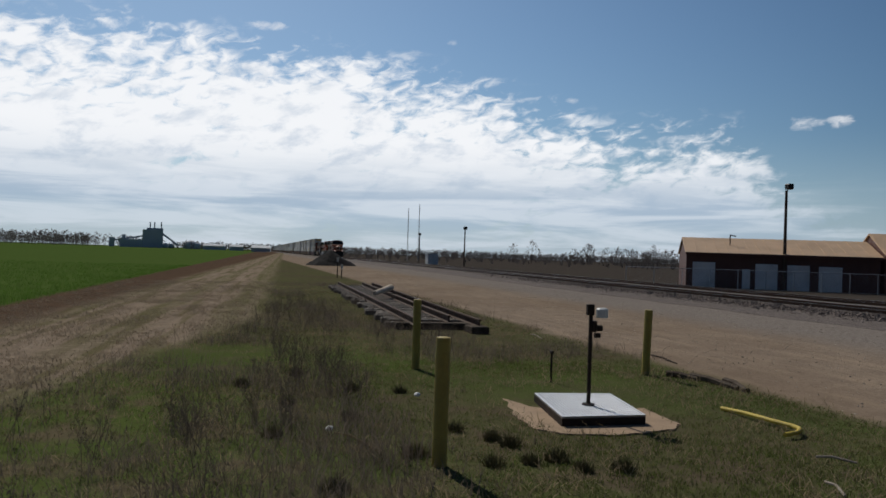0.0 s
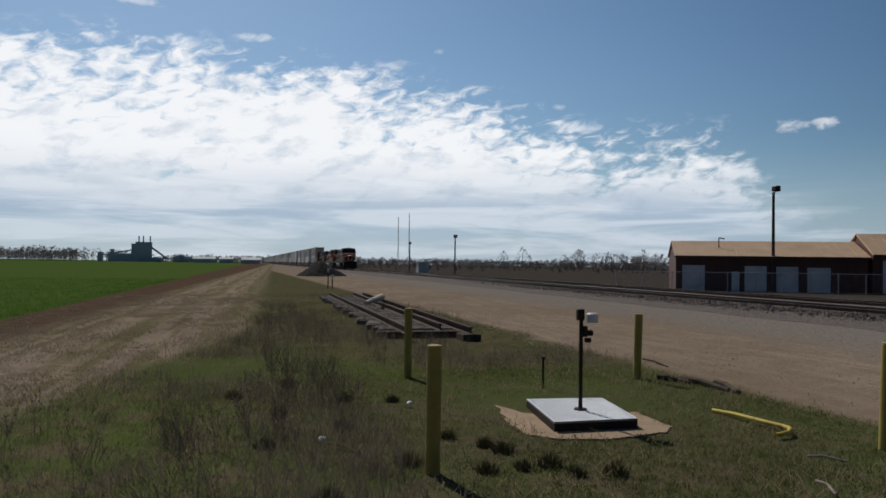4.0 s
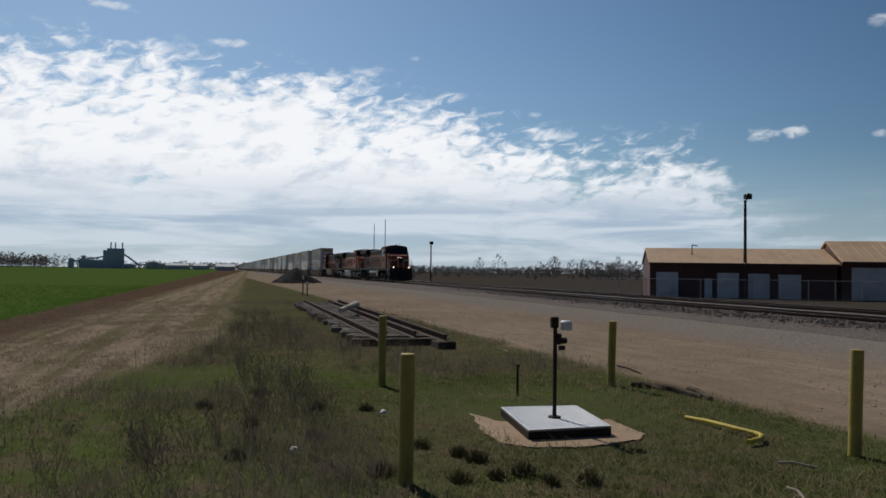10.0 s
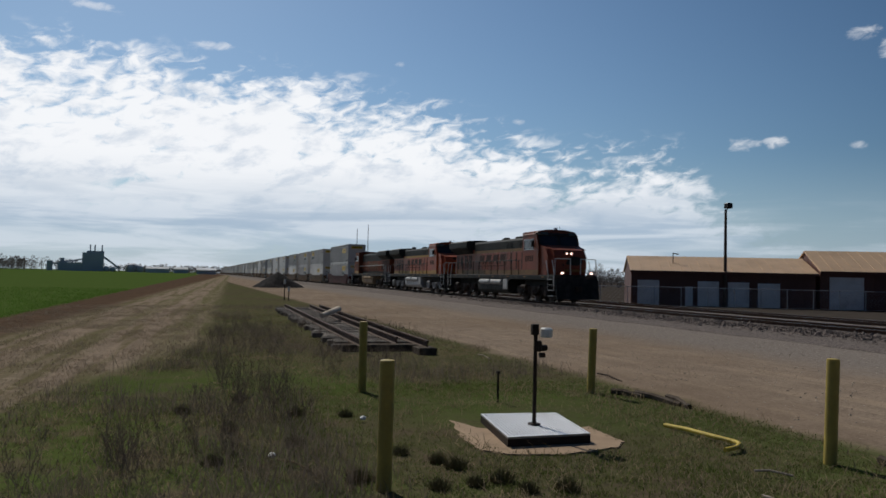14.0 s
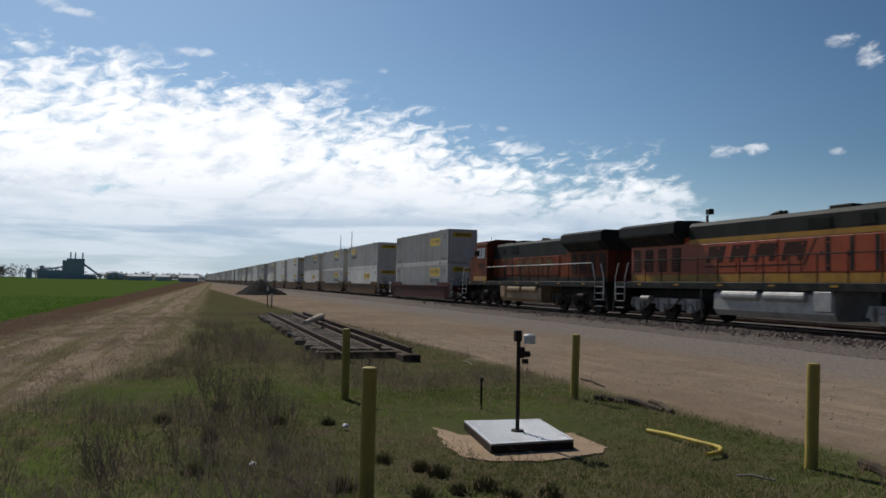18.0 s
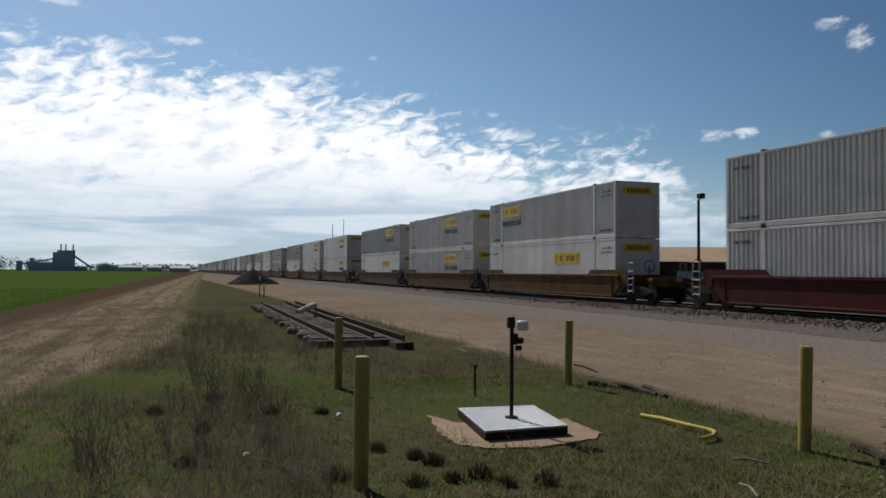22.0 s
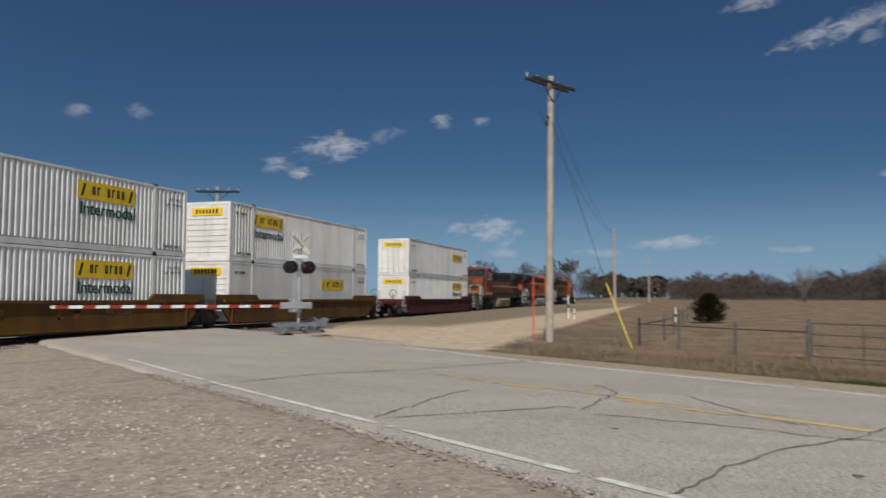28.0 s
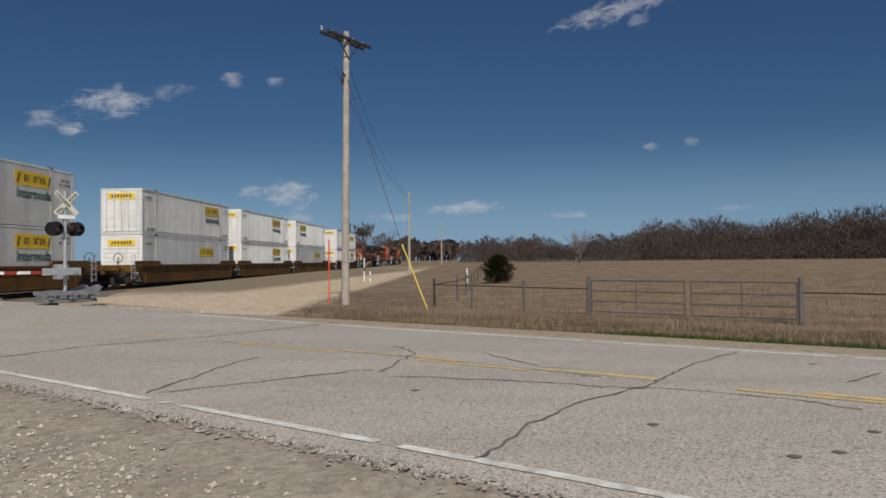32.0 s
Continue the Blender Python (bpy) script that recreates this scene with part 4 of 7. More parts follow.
def well_car(paint, label, front_end, rear_end, seed):
    """One unit of a well car, its middle at the origin, x forward. An end is a coupler end or a joint with the next unit."""
    rnd = random.Random(seed)
    car = thing("well_car", label, "rail car", group="well cars of the train")
    for y in (-1, 1):
        a, b = sorted((y * 1.36, y * 1.46))
        wall = prism(bmesh.new(), [(-8.75, 1.30), (8.75, 1.30), (8.75, 0.85), (8.1, 0.27), (-8.1, 0.27), (-8.75, 0.85)], a, b)
        side = part("side_sill", wall, paint, car)
        part("side_chord", B(-8.75, 8.75, *sorted((y * 1.34, y * 1.55)), 1.22, 1.34, 0.01), paint, side)
        part("side_chord", B(-8.1, 8.1, *sorted((y * 1.34, y * 1.475)), 0.22, 0.30, 0.01), paint, side)
        for x in (-8.0, 8.0):
            part("stiffener", B(x - 0.04, x + 0.04, *sorted((y * 1.42, y * 1.50)), 0.30, 1.22), paint, side)
        for k in (-1, 1):
            part("raised_sill", prism(bmesh.new(), [(k * 5.6, 1.34), (k * 5.9, 1.58), (k * 9.3, 1.58), (k * 9.3, 1.34)], a, b), paint, side)
    part("well_floor", B(-8.1, 8.1, -1.36, 1.36, 0.16, 0.27), DARKTRUCK, car)
    for x, coupler in ((1, front_end), (-1, rear_end)):
        deck = bmesh.new()
        reach = 11.4 if coupler else 9.72
        box(deck, *sorted((x * 8.65, x * reach)), -0.55, 0.55, 0.78, 1.22, 0.02)
        box(deck, *sorted((x * 8.6, x * 9.35)), -1.46, 1.46, 0.86, 1.34, 0.02)
        if coupler:
            box(deck, *sorted((x * 10.9, x * 11.3)), -1.35, 1.35, 1.02, 1.16, 0.01)
        part("end_platform", deck, paint if coupler else DARKTRUCK, car)
        if coupler:
            part("coupler", B(*sorted((x * 11.3, x * 12.02)), -0.14, 0.14, 0.72, 1.0, 0.03), DARKTRUCK, car, "dark steel coupler")
            hose = bent(bmesh.new(), [(x * 11.35, 0.4, 0.85), (x * 11.7, 0.42, 0.5), (x * 12.0, 0.3, 0.55)], 0.03)
            part("brake_hose", hose, BLACKPLASTIC, car)
            for y in (-1, 1):
                lad = bmesh.new()
                for px in (9.5, 9.95):
                    tube(lad, (x * px, y * 1.5, 0.45), (x * px, y * 1.5, 1.95), 0.022, 6)
                for z in (0.55, 0.85, 1.15, 1.5, 1.9):
                    tube(lad, (x * 9.5, y * 1.5, z), (x * 9.95, y * 1.5, z), 0.018, 6)
                part("ladder", lad, GALV, car, "steel ladder")
            wheel = bmesh.new()
            bmesh.ops.create_circle(wheel, segments=14, radius=0.28, matrix=Matrix.Translation((x * 10.4, -0.9, 1.75)) @ Euler((0, radians(90), 0)).to_matrix().to_4x4())
            tube(wheel, (x * 10.4, -0.9, 1.0), (x * 10.4, -0.9, 1.75), 0.04, 6)
            for k in range(12):
                a, b = k * math.tau / 12, (k + 1) * math.tau / 12
                tube(wheel, (x * 10.4, -0.9 + 0.28 * math.cos(a), 1.75 + 0.28 * math.sin(a)), (x * 10.4, -0.9 + 0.28 * math.cos(b), 1.75 + 0.28 * math.sin(b)), 0.022, 5)
            part("brake_wheel", wheel, DARKTRUCK, car)
        else:
            part("joint_casting", B(*sorted((x * 9.0, x * 9.74)), -0.3, 0.3, 0.6, 0.8, 0.02), DARKTRUCK, car)
    freight_truck(car, 9.55 if front_end else 9.75)
    if rear_end:
        freight_truck(car, -9.55)
    # faded painted marks on the flank towards the road
    marks = bmesh.new()
    bars(marks, 3.2, 4.6, 0.78, 0.98, -1.463, 9, seed)
    tagged(part("marks", marks, PALEPAINT, car, "pale faded markings"), kind="stuff")
    if seed % 3 == 0:
        tag = bars(bmesh.new(), -4.2, -1.2, 0.74, 1.04, -1.462, 9, seed + 9)
        tagged(part("spray_marks", tag, PALEPAINT, car, "pale sprayed scrawl"), kind="stuff")
        red = bars(bmesh.new(), 0.9, 2.0, 0.66, 0.98, -1.462, 3, seed + 4)
        tagged(part("red_marks", red, REDPAINT, car, "red painted marks"), kind="stuff")
    if front_end and paint is WELL:
        lettering("lettering", "53", 0.55, BLACK, car, pose(-8.3, -1.463, 0.66))
    return car


# ---------------------------------------------------------------- train: locomotives


def locomotive(label, steel, newer, paint):
    """A six-axle road diesel, its middle at the origin, x forward, on z = 0 at the rail's top."""
    stripe = DULLYELLOW if newer == "lead" else YELLOW
    eng = thing("locomotive", label, "locomotive", group="locomotives at the head of the train")
    frame_ = part("underframe", B(-10.6, 10.6, -1.5, 1.5, 1.42, 1.72, 0.02), BLACK, eng)
    for y in (-1, 1):
        for i in range(7):
            x = -8.6 + i * 2.9
            part("reflector", B(x, x + 0.32, *sorted((y * 1.498, y * 1.508)), 1.56, 1.64), stripe, frame_, "small yellow reflector")
    # hood
    mid = 3.42 if newer else 3.30
    body = prism(bmesh.new(), [(-0.92, 1.72), (0.92, 1.72), (0.92, mid), (-0.92, mid)], -5.4, 6.4, "x")
    hood = part("hood", body, paint, eng)
    top = prism(bmesh.new(), [(-0.92, mid), (0.92, mid), (0.92, 4.16), (0.80, 4.32), (-0.80, 4.32), (-0.92, 4.16)], -5.4, 6.4, "x")
    part("hood_top", top, HOODGREY, hood, "dark grey hood top")
    for y in (-1, 1):
        if newer:
            part("hood_stripe", B(-5.4, 6.4, *sorted((y * 0.92, y * 0.935)), 3.40, 3.60), stripe, hood, "yellow stripe")
            part("hood_stripe", B(-9.9, 6.4, *sorted((y * 0.92, y * 0.937)), 1.74, 2.06), stripe, hood, "yellow stripe")
        else:
            part("hood_base", B(-9.9, 6.4, *sorted((y * 0.92, y * 0.937)), 1.74, 2.0), DARKTRUCK, hood, "dark foot of the hood")
        for i in range(9):
            x = -4.6 + i * 1.15
            d = part("hood_door", B(x + 0.03, x + 1.11, *sorted((y * 0.92, y * 0.945)), 2.12, 3.36 if newer else 3.26, 0.01), paint, hood)
            part("latch", B(x + 0.9, x + 0.96, *sorted((y * 0.945, y * 0.965)), 2.7, 2.85), BLACK, d)
            for z in (2.3, 3.1):
                part("hinge", B(x + 0.05, x + 0.12, *sorted((y * 0.945, y * 0.96)), z, z + 0.1), paint, d)
        for x0, x1, z0, z1 in ((1.4, 2.5, 3.66, 4.04), (4.9, 5.7, 3.66, 4.08), (3.7, 4.3, 3.70, 4.04)):
            g = bmesh.new()
            for k in range(6):
                box(g, x0, x1, *sorted((y * 0.915, y * 0.95)), z0 + k * 0.065, z0 + k * 0.065 + 0.04)
            part("grille", g, BLACK, hood, "dark louvred grille")
        for i in range(4 if newer else 2):
            x = 2.3 + i * 1.0
            part("vent", B(x, x + 0.16, *sorted((y * 0.944, y * 0.952)), 2.15, 3.32), BLACK, hood, "dark upright vent")
        for i in range(4):
            a = -4.2 + i * 1.45
            if newer:
                shape = [(a, 2.55), (a + 0.24, 2.55), (a + 0.31, 2.78), (a + 0.86, 2.78), (a + 0.79, 2.55), (a + 1.05, 2.55), (a + 1.28, 3.24), (a + 0.22, 3.24)]
                ink = FADEDBLACK
            else:
                a += 0.6
                shape = [(a, 2.35), (a + 0.22, 2.35), (a + 0.22, 2.68), (a + 0.62, 2.68), (a + 0.62, 2.35), (a + 0.84, 2.35), (a + 0.84, 3.1), (a, 3.1)]
                ink = CREAMMARK
            part("painted_mark", prism(bmesh.new(), shape, *sorted((y * 0.945, y * 0.953))), ink, hood, "large faded painted mark on the hood")
        if newer:
            sweep = prism(bmesh.new(), [(-4.3, 2.36), (1.3, 2.36), (1.9, 3.34), (1.82, 3.34), (1.24, 2.42), (-4.28, 2.42)], *sorted((y * 0.945, y * 0.952)))
            part("painted_sweep", sweep, FADEDBLACK, hood, "thin dark swept stripe")
    # radiator end
    rear = prism(bmesh.new(), [(-0.92, 1.72), (0.92, 1.72), (0.92, 3.70), (-0.92, 3.70)], -10.0, -5.4, "x")
    radiator = part("radiator_cab", rear, paint, eng)
    wings = prism(bmesh.new(), [(-0.92, 3.42), (0.92, 3.42), (1.50, 3.92), (1.50, 4.36), (1.25, 4.48), (-1.25, 4.48), (-1.50, 4.36), (-1.50, 3.92)], -10.25, -5.75, "x")
    part("radiator_hood", wings, HOODGREY, radiator, "dark flared radiator hood")
    for y in (-1, 1):
        mesh_ = prism(bmesh.new(), [(y * 0.98, 3.46), (y * 1.46, 3.88), (y * 1.50, 3.86), (y * 1.02, 3.43)], -9.9, -6.0, "x")
        part("intake_mesh", mesh_, BLACK, radiator, "black intake mesh under the flare")
        for i in range(4):
            x = -9.8 + i * 1.05
            g = bmesh.new()
            for k in range(10):
                box(g, x, x + 0.62, *sorted((y * 0.915, y * 0.955)), 2.2 + k * 0.11, 2.2 + k * 0.11 + 0.07)
            part("grille", g, BLACK, radiator, "dark louvred grille")
    for x in (-9.0, -7.8, -6.6):
        part("fan_hatch", T((x, 0, 4.44), (x, 0, 4.54), 0.52, 16), BLACK, radiator)
    # cab and nose
    cab_out = [(6.4, 1.72), (8.95, 1.72), (8.95, 3.50), (8.62, 4.32), (8.35, 4.56), (6.4, 4.56)]
    cab = part("cab", prism(bmesh.new(), cab_out, -1.48, 1.48), paint, eng)
    roof = prism(bmesh.new(), [(-1.52, 4.40), (1.52, 4.40), (1.30, 4.60), (0.6, 4.72), (-0.6, 4.72), (-1.30, 4.60)], 6.3, 8.5, "x")
    part("cab_roof", roof, paint, cab)
    visor = prism(bmesh.new(), [(8.45, 4.42), (8.72, 4.30), (8.74, 4.36), (8.48, 4.50)], -1.4, 1.4)
    part("sun_visor", visor, BLACK, cab)
    front = prism(bmesh.new(), [(8.955, 3.56), (8.64, 4.33), (8.665, 4.34), (8.98, 3.57)], -1.40, 1.40)
    part("windscreen_surround", front, BLACK, cab, "black windscreen surround")
    nose_out = [(8.9, 1.72), (10.25, 1.72), (10.42, 2.2), (10.40, 3.02), (10.18, 3.34), (8.9, 3.70)]
    nose = prism(bmesh.new(), nose_out, -1.36, 1.36)
    ends = [e for e in nose.edges if abs(e.verts[0].co.y - e.verts[1].co.y) < 1e-4 and min(v.co.x for v in e.verts) > 10.1]
    bmesh.ops.bevel(nose, geom=ends, offset=0.30, segments=3, affect="EDGES")
    nose_part = part("nose", nose, paint, eng)
    door = part("nose_door", B(10.37, 10.45, -0.95, -0.35, 1.85, 2.95, 0.02), paint, nose_part)
    part("door_handle", B(10.45, 10.48, -0.48, -0.42, 2.3, 2.45), BLACK, door)
    part("nose_stripe", B(10.36, 10.44, -1.05, 1.05, 1.95, 2.12), stripe, nose_part, "yellow stripe")
    badge = prism(bmesh.new(), [(-0.25, 2.42), (0.55, 2.34), (0.95, 2.52), (0.85, 2.86), (0.3, 2.94), (-0.15, 2.80)], 10.425, 10.445, "x")
    part("emblem", badge, BLACK, nose_part, "dark painted emblem")
    for y in (-1, 1):
        pane = prism(bmesh.new(), [(8.985, 3.64), (8.70, 4.26), (8.715, 4.27), (9.0, 3.65)], *sorted((y * 0.10, y * 1.26)))
        shield = part("windscreen", pane, GLASS, cab, "dark windscreen")
        part("wiper", T((8.99, y * 0.9, 3.66), (8.84, y * 0.5, 3.98), 0.012, 5), BLACK, shield)
        part("nose_facet", prism(bmesh.new(), [(8.92, 3.52), (9.62, 3.50), (10.1, 3.34), (8.92, 3.68)], *sorted((y * 1.34, y * 1.37))), paint, nose_part)
        for x0, x1 in ((6.75, 7.45), (7.55, 8.2)):
            w = part("side_window", B(x0, x1, *sorted((y * 1.47, y * 1.495)), 3.42, 4.05), GLASS, cab, "dark side window")
            for q in (3.37, 4.05):
                part("window_rim", B(x0 - 0.05, x1 + 0.05, *sorted((y * 1.48, y * 1.515)), q, q + 0.05), GALV, w, "pale window rim")
            part("window_post", B(x0 - 0.05, x0, *sorted((y * 1.48, y * 1.515)), 3.42, 4.05), GALV, w, "pale window post")
        part("mirror", B(8.25, 8.33, *sorted((y * 1.5, y * 1.68)), 3.55, 3.95, 0.01), BLACK, cab)
        for i in range(4):
            part("number_mark", B(6.9 + i * 0.34, 7.12 + i * 0.34, *sorted((y * 1.48, y * 1.488)), 2.62, 3.0), FADEDBLACK, cab, "plain number mark")
        part("cab_stripe", B(6.4, 8.95, *sorted((y * 1.48, y * 1.493)), 1.74, 2.06), stripe, cab, "yellow stripe")
        part("number_board", B(8.72, 8.78, *sorted((y * 0.75, y * 1.2)), 4.38, 4.52), GLASS, cab, "dark number board")
    lights = bmesh.new()
    box(lights, 10.20, 10.36, -0.34, 0.34, 2.98, 3.24, 0.03)
    house = part("headlight_housing", lights, BLACK, nose_part)
    for y in (-0.16, 0.16):
        part("headlight", T((10.35, y, 3.11), (10.38, y, 3.11), 0.065, 12), LAMP if newer == "lead" else GLASS, house, "lit headlight lens" if newer == "lead" else "dark headlight lens")
    for y in (-1.0, 1.0):
        house = T((10.62, y, 1.86), (10.78, y, 1.86), 0.06, 12)
        part("ditch_light", house, LAMP if newer == "lead" else BLACK, eng, "lit ditch light" if newer == "lead" else "dark ditch light")
    # the cab stands back from the end platform
    cab.location.x = nose_part.location.x = -0.75
    platform = part("end_platform", B(9.6, 10.6, -1.45, 1.45, 1.72, 1.76), BLACK, eng)
    for y in (-1, 1):
        post = bent(bmesh.new(), [(10.5, y * 0.35, 1.76), (10.5, y * 0.35, 2.75), (10.5, y * 1.4, 2.75), (10.5, y * 1.4, 1.76)], 0.024)
        part("end_rail", post, RAILING, platform, "pale end rail")
    # roof fittings
    horn = bmesh.new()
    for y, l in ((-0.15, 0.5), (0.0, 0.6), (0.15, 0.45)):
        tube(horn, (-1.2, y, 4.46), (-1.2 + l, y, 4.46), 0.03, 8, 0.11)
    box(horn, -1.25, -1.1, -0.25, 0.25, 4.32, 4.44)
    part("horn", horn, DARKSTEEL, eng)
    stack = bmesh.new()
    box(stack, 1.9, 2.9, -0.45, 0.45, 4.3, 4.5, 0.04)
    box(stack, 3.4, 4.6, -0.5, 0.5, 4.3, 4.42, 0.04)
    part("exhaust", stack, BLACK, eng)
    part("aerial_dome", T((7.6, 0, 4.7), (7.6, 0, 4.85), 0.12, 10), WHITEPAINT, eng)
    part("aerial", T((7.2, 0.5, 4.65), (7.2, 0.5, 5.0), 0.015, 6), BLACK, eng)
    # tanks and trucks
    tank = prism(bmesh.new(), [(-1.25, 0.40), (1.25, 0.40), (1.42, 0.62), (1.42, 1.28), (1.2, 1.42), (-1.2, 1.42), (-1.42, 1.28), (-1.42, 0.62)], -3.1, 3.1, "x")
    part("fuel_tank", tank, SILVER if steel is TRUCK else (BLACK if newer else TANTANK), eng, "silver fuel tank" if steel is TRUCK else "dark fuel tank" if newer else "tan dusty fuel tank")
    for y in (-1, 1):
        for x in (-2.5, -0.15):
            tankr = T((x, y * 1.36, 1.20), (x + 2.0, y * 1.36, 1.20), 0.21, 14)
            tube(tankr, (x - 0.08, y * 1.36, 1.20), (x, y * 1.36, 1.20), 0.12, 14, 0.21)
            tube(tankr, (x + 2.0, y * 1.36, 1.20), (x + 2.08, y * 1.36, 1.20), 0.21, 14, 0.12)
            part("air_tank", tankr, SILVER if newer else TANTANK, eng)
        part("filter_box", B(2.25, 3.05, *sorted((y * 1.1, y * 1.5)), 0.7, 1.42, 0.03), SILVER if newer else TANTANK, eng)
    for cx in (-6.9, 6.9):
        truck = part("truck", B(cx - 2.7, cx + 2.7, -0.66, 0.66, 0.32, 1.42, 0.05), BLACK, eng, "cast truck")
        for y in (-1, 1):
            side = bmesh.new()
            prism(side, [(cx - 2.75, 0.62), (cx - 2.6, 0.98), (cx + 2.6, 0.98), (cx + 2.75, 0.62), (cx + 2.2, 0.48), (cx + 1.55, 0.72), (cx + 0.55, 0.72), (cx + 0.3, 0.48), (cx - 0.3, 0.48), (cx - 0.55, 0.72), (cx - 1.55, 0.72), (cx - 2.2, 0.48)], *sorted((y * 1.02, y * 1.22)))
            part("side_frame", side, steel, truck)
        for k in (-2.0, 0, 2.0):
            for y in (-1, 1):
                part("axle_box", B(cx + k - 0.2, cx + k + 0.2, *sorted((y * 1.0, y * 1.3)), 0.34, 0.74, 0.05), steel, truck)
                for q in (-0.42, 0.42):
                    part("spring", T((cx + k + q, y * 1.2, 0.48), (cx + k + q, y * 1.2, 0.92), 0.11, 8), steel, truck)
            w = wheel_set(truck, cx + k, 0.53, DARKTRUCK)
            WHEELS.append((w, 0.53))
        for y in (-1, 1):
            cyl = T((cx - 1.5, y * 1.36, 0.95), (cx - 0.8, y * 1.36, 0.95), 0.13, 10)
            part("brake_cylinder", cyl, steel, truck)
            part("sand_pipe", bent(bmesh.new(), [(cx + 2.7, y * 1.2, 1.4), (cx + 2.75, y * 1.25, 0.7), (cx + 2.55, y * 1.0, 0.2)], 0.03), steel, truck)
            for k in (-1.0, 1.0):
                part("damper", T((cx + k - 0.3, y * 1.28, 0.55), (cx + k + 0.3, y * 1.28, 1.0), 0.05, 8), steel, truck)
    # ends: pilot, steps, rails, coupler
    for x in (-1, 1):
        pil = bmesh.new()
        prism(pil, [(x * 10.55, 1.45), (x * 10.75, 1.45), (x * 10.95, 0.25), (x * 10.8, 0.25)], -1.45, 1.45)
        part("pilot", pil, BLACK, eng, "black pilot plate")
        part("coupler", B(*sorted((x * 10.7, x * 11.15)), -0.16, 0.16, 0.72, 1.05, 0.03), DARKSTEEL, eng, "dark steel coupler")
        for y in (-1, 1):
            well = part("step_well", B(*sorted((x * 9.72, x * 9.75)), *sorted((y * 1.2, y * 1.52)), 0.4, 1.5), BLACK, eng)
            for z in (0.42, 0.76, 1.10, 1.44):
                part("step", B(*sorted((x * 9.75, x * 10.5)), *sorted((y * 1.2, y * 1.52)), z, z + 0.03), GALV, well)
            part("handrail", bent(bmesh.new(), [(x * 10.55, y * 1.5, 0.8), (x * 10.6, y * 1.5, 1.9), (x * 10.3, y * 1.5, 2.65)], 0.025), RAILING, eng, "pale handrail")
            part("handrail", bent(bmesh.new(), [(x * 9.7, y * 1.5, 0.8), (x * 9.7, y * 1.5, 1.9), (x * 9.4, y * 1.5, 2.65)], 0.025), RAILING, eng, "pale handrail")
    for y in (-1, 1):
        x0, x1 = -9.3, 6.3
        bar = part("walkway_rail", T((x0, y * 1.46, 2.72), (x1, y * 1.46, 2.72), 0.022, 6), BLACK if newer else RAILING, eng)
        for i in range(13):
            x = x0 + (x1 - x0) * i / 12
            part("rail_post", T((x, y * 1.46, 1.7), (x, y * 1.46, 2.72), 0.026, 6), BLACK, bar)
    return eng


LEAD = locomotive("orange and black diesel locomotive with lit headlights on rails", DARKTRUCK, "lead", DULLORANGE)
SECOND = locomotive("clean orange diesel locomotive with silver trucks coupled behind another", TRUCK, "new", ORANGE)
THIRD = locomotive("dusty orange and black diesel locomotive running cab to the rear", DARKTRUCK, "", DUSTYORANGE)


RUN = [(0, -210.0), (6, -143.3), (9, -107.2), (13, -55.2), (19, 23.3), (23, 74.4), (25.5, 107.4), (28, 142.2), (30, 169.3), (32, 196.6)]


def nose(t):
    """Where along the track the lead locomotive's front coupler is."""
    k = max(i for i in range(len(RUN) - 1) if RUN[i][0] <= t)
    (t0, s0), (t1, s1) = RUN[k], RUN[k + 1]

    def slope(i):
        a, b = RUN[max(0, i - 1)], RUN[min(len(RUN) - 1, i + 1)]
        return (b[1] - a[1]) / (b[0] - a[0])

    h, f = t1 - t0, (t - t0) / (t1 - t0)
    return (s0 * (2 * f ** 3 - 3 * f * f + 1) + s1 * (3 * f * f - 2 * f ** 3)
            + h * slope(k) * (f ** 3 - 2 * f * f + f) + h * slope(k + 1) * (f ** 3 - f * f))


# offsets behind the front coupler, and how each thing is turned
MOVING = [(LEAD, -11.15, 0, RAIL), (SECOND, -33.45, 0, RAIL), (THIRD, -55.75, 180, RAIL)]

single = well_car(REDWELL, "dark red well car carrying two stacked containers", True, True, 11)
head = well_car(WELL, "ochre yellow well car unit carrying stacked containers", True, False, 12)
middle = well_car(WELL, "rusty ochre well car unit with sprayed marks", False, False, 15)
tail = well_car(WELL, "dusty ochre well car unit carrying stacked containers", False, True, 13)

KINDS = {
    "rib_rear": container("ribbed", (-4.6, True), -9, WHITEBOX),
    "rib_front": container("ribbed", (3.3, True), -1, WHITEBOX),
    "smooth_front": container("smooth", (3.0, False), -9, WHITEBOX),
    "smooth_word": container("smooth", (4.6, True), -1, GREYBOX),
    "plain_front": container("ribbed", (4.7, False), -1, GREYBOX),
    "word_front": container("ribbed", (4.7, True), -9, WHITEBOX),
    "grey_rib": container("ribbed", (4.2, True), -1, GREYBOX),
}
LOADS = [("plain_front", "word_front"), ("rib_rear", "smooth_front"), ("rib_front", "rib_front"), ("grey_rib", "smooth_front"),
         ("smooth_word", "smooth_word"), ("smooth_word", "smooth_word"), ("grey_rib", "smooth_front"), ("grey_rib", "grey_rib"), ("smooth_word", "smooth_front"), ("rib_front", "smooth_front")]
units, at = [(single, -78.6)], -102.95
for g in range(11):
    for car in (head, middle, tail):
        units.append((car, at))
        at -= 19.5
    at -= 4.6
used = set()
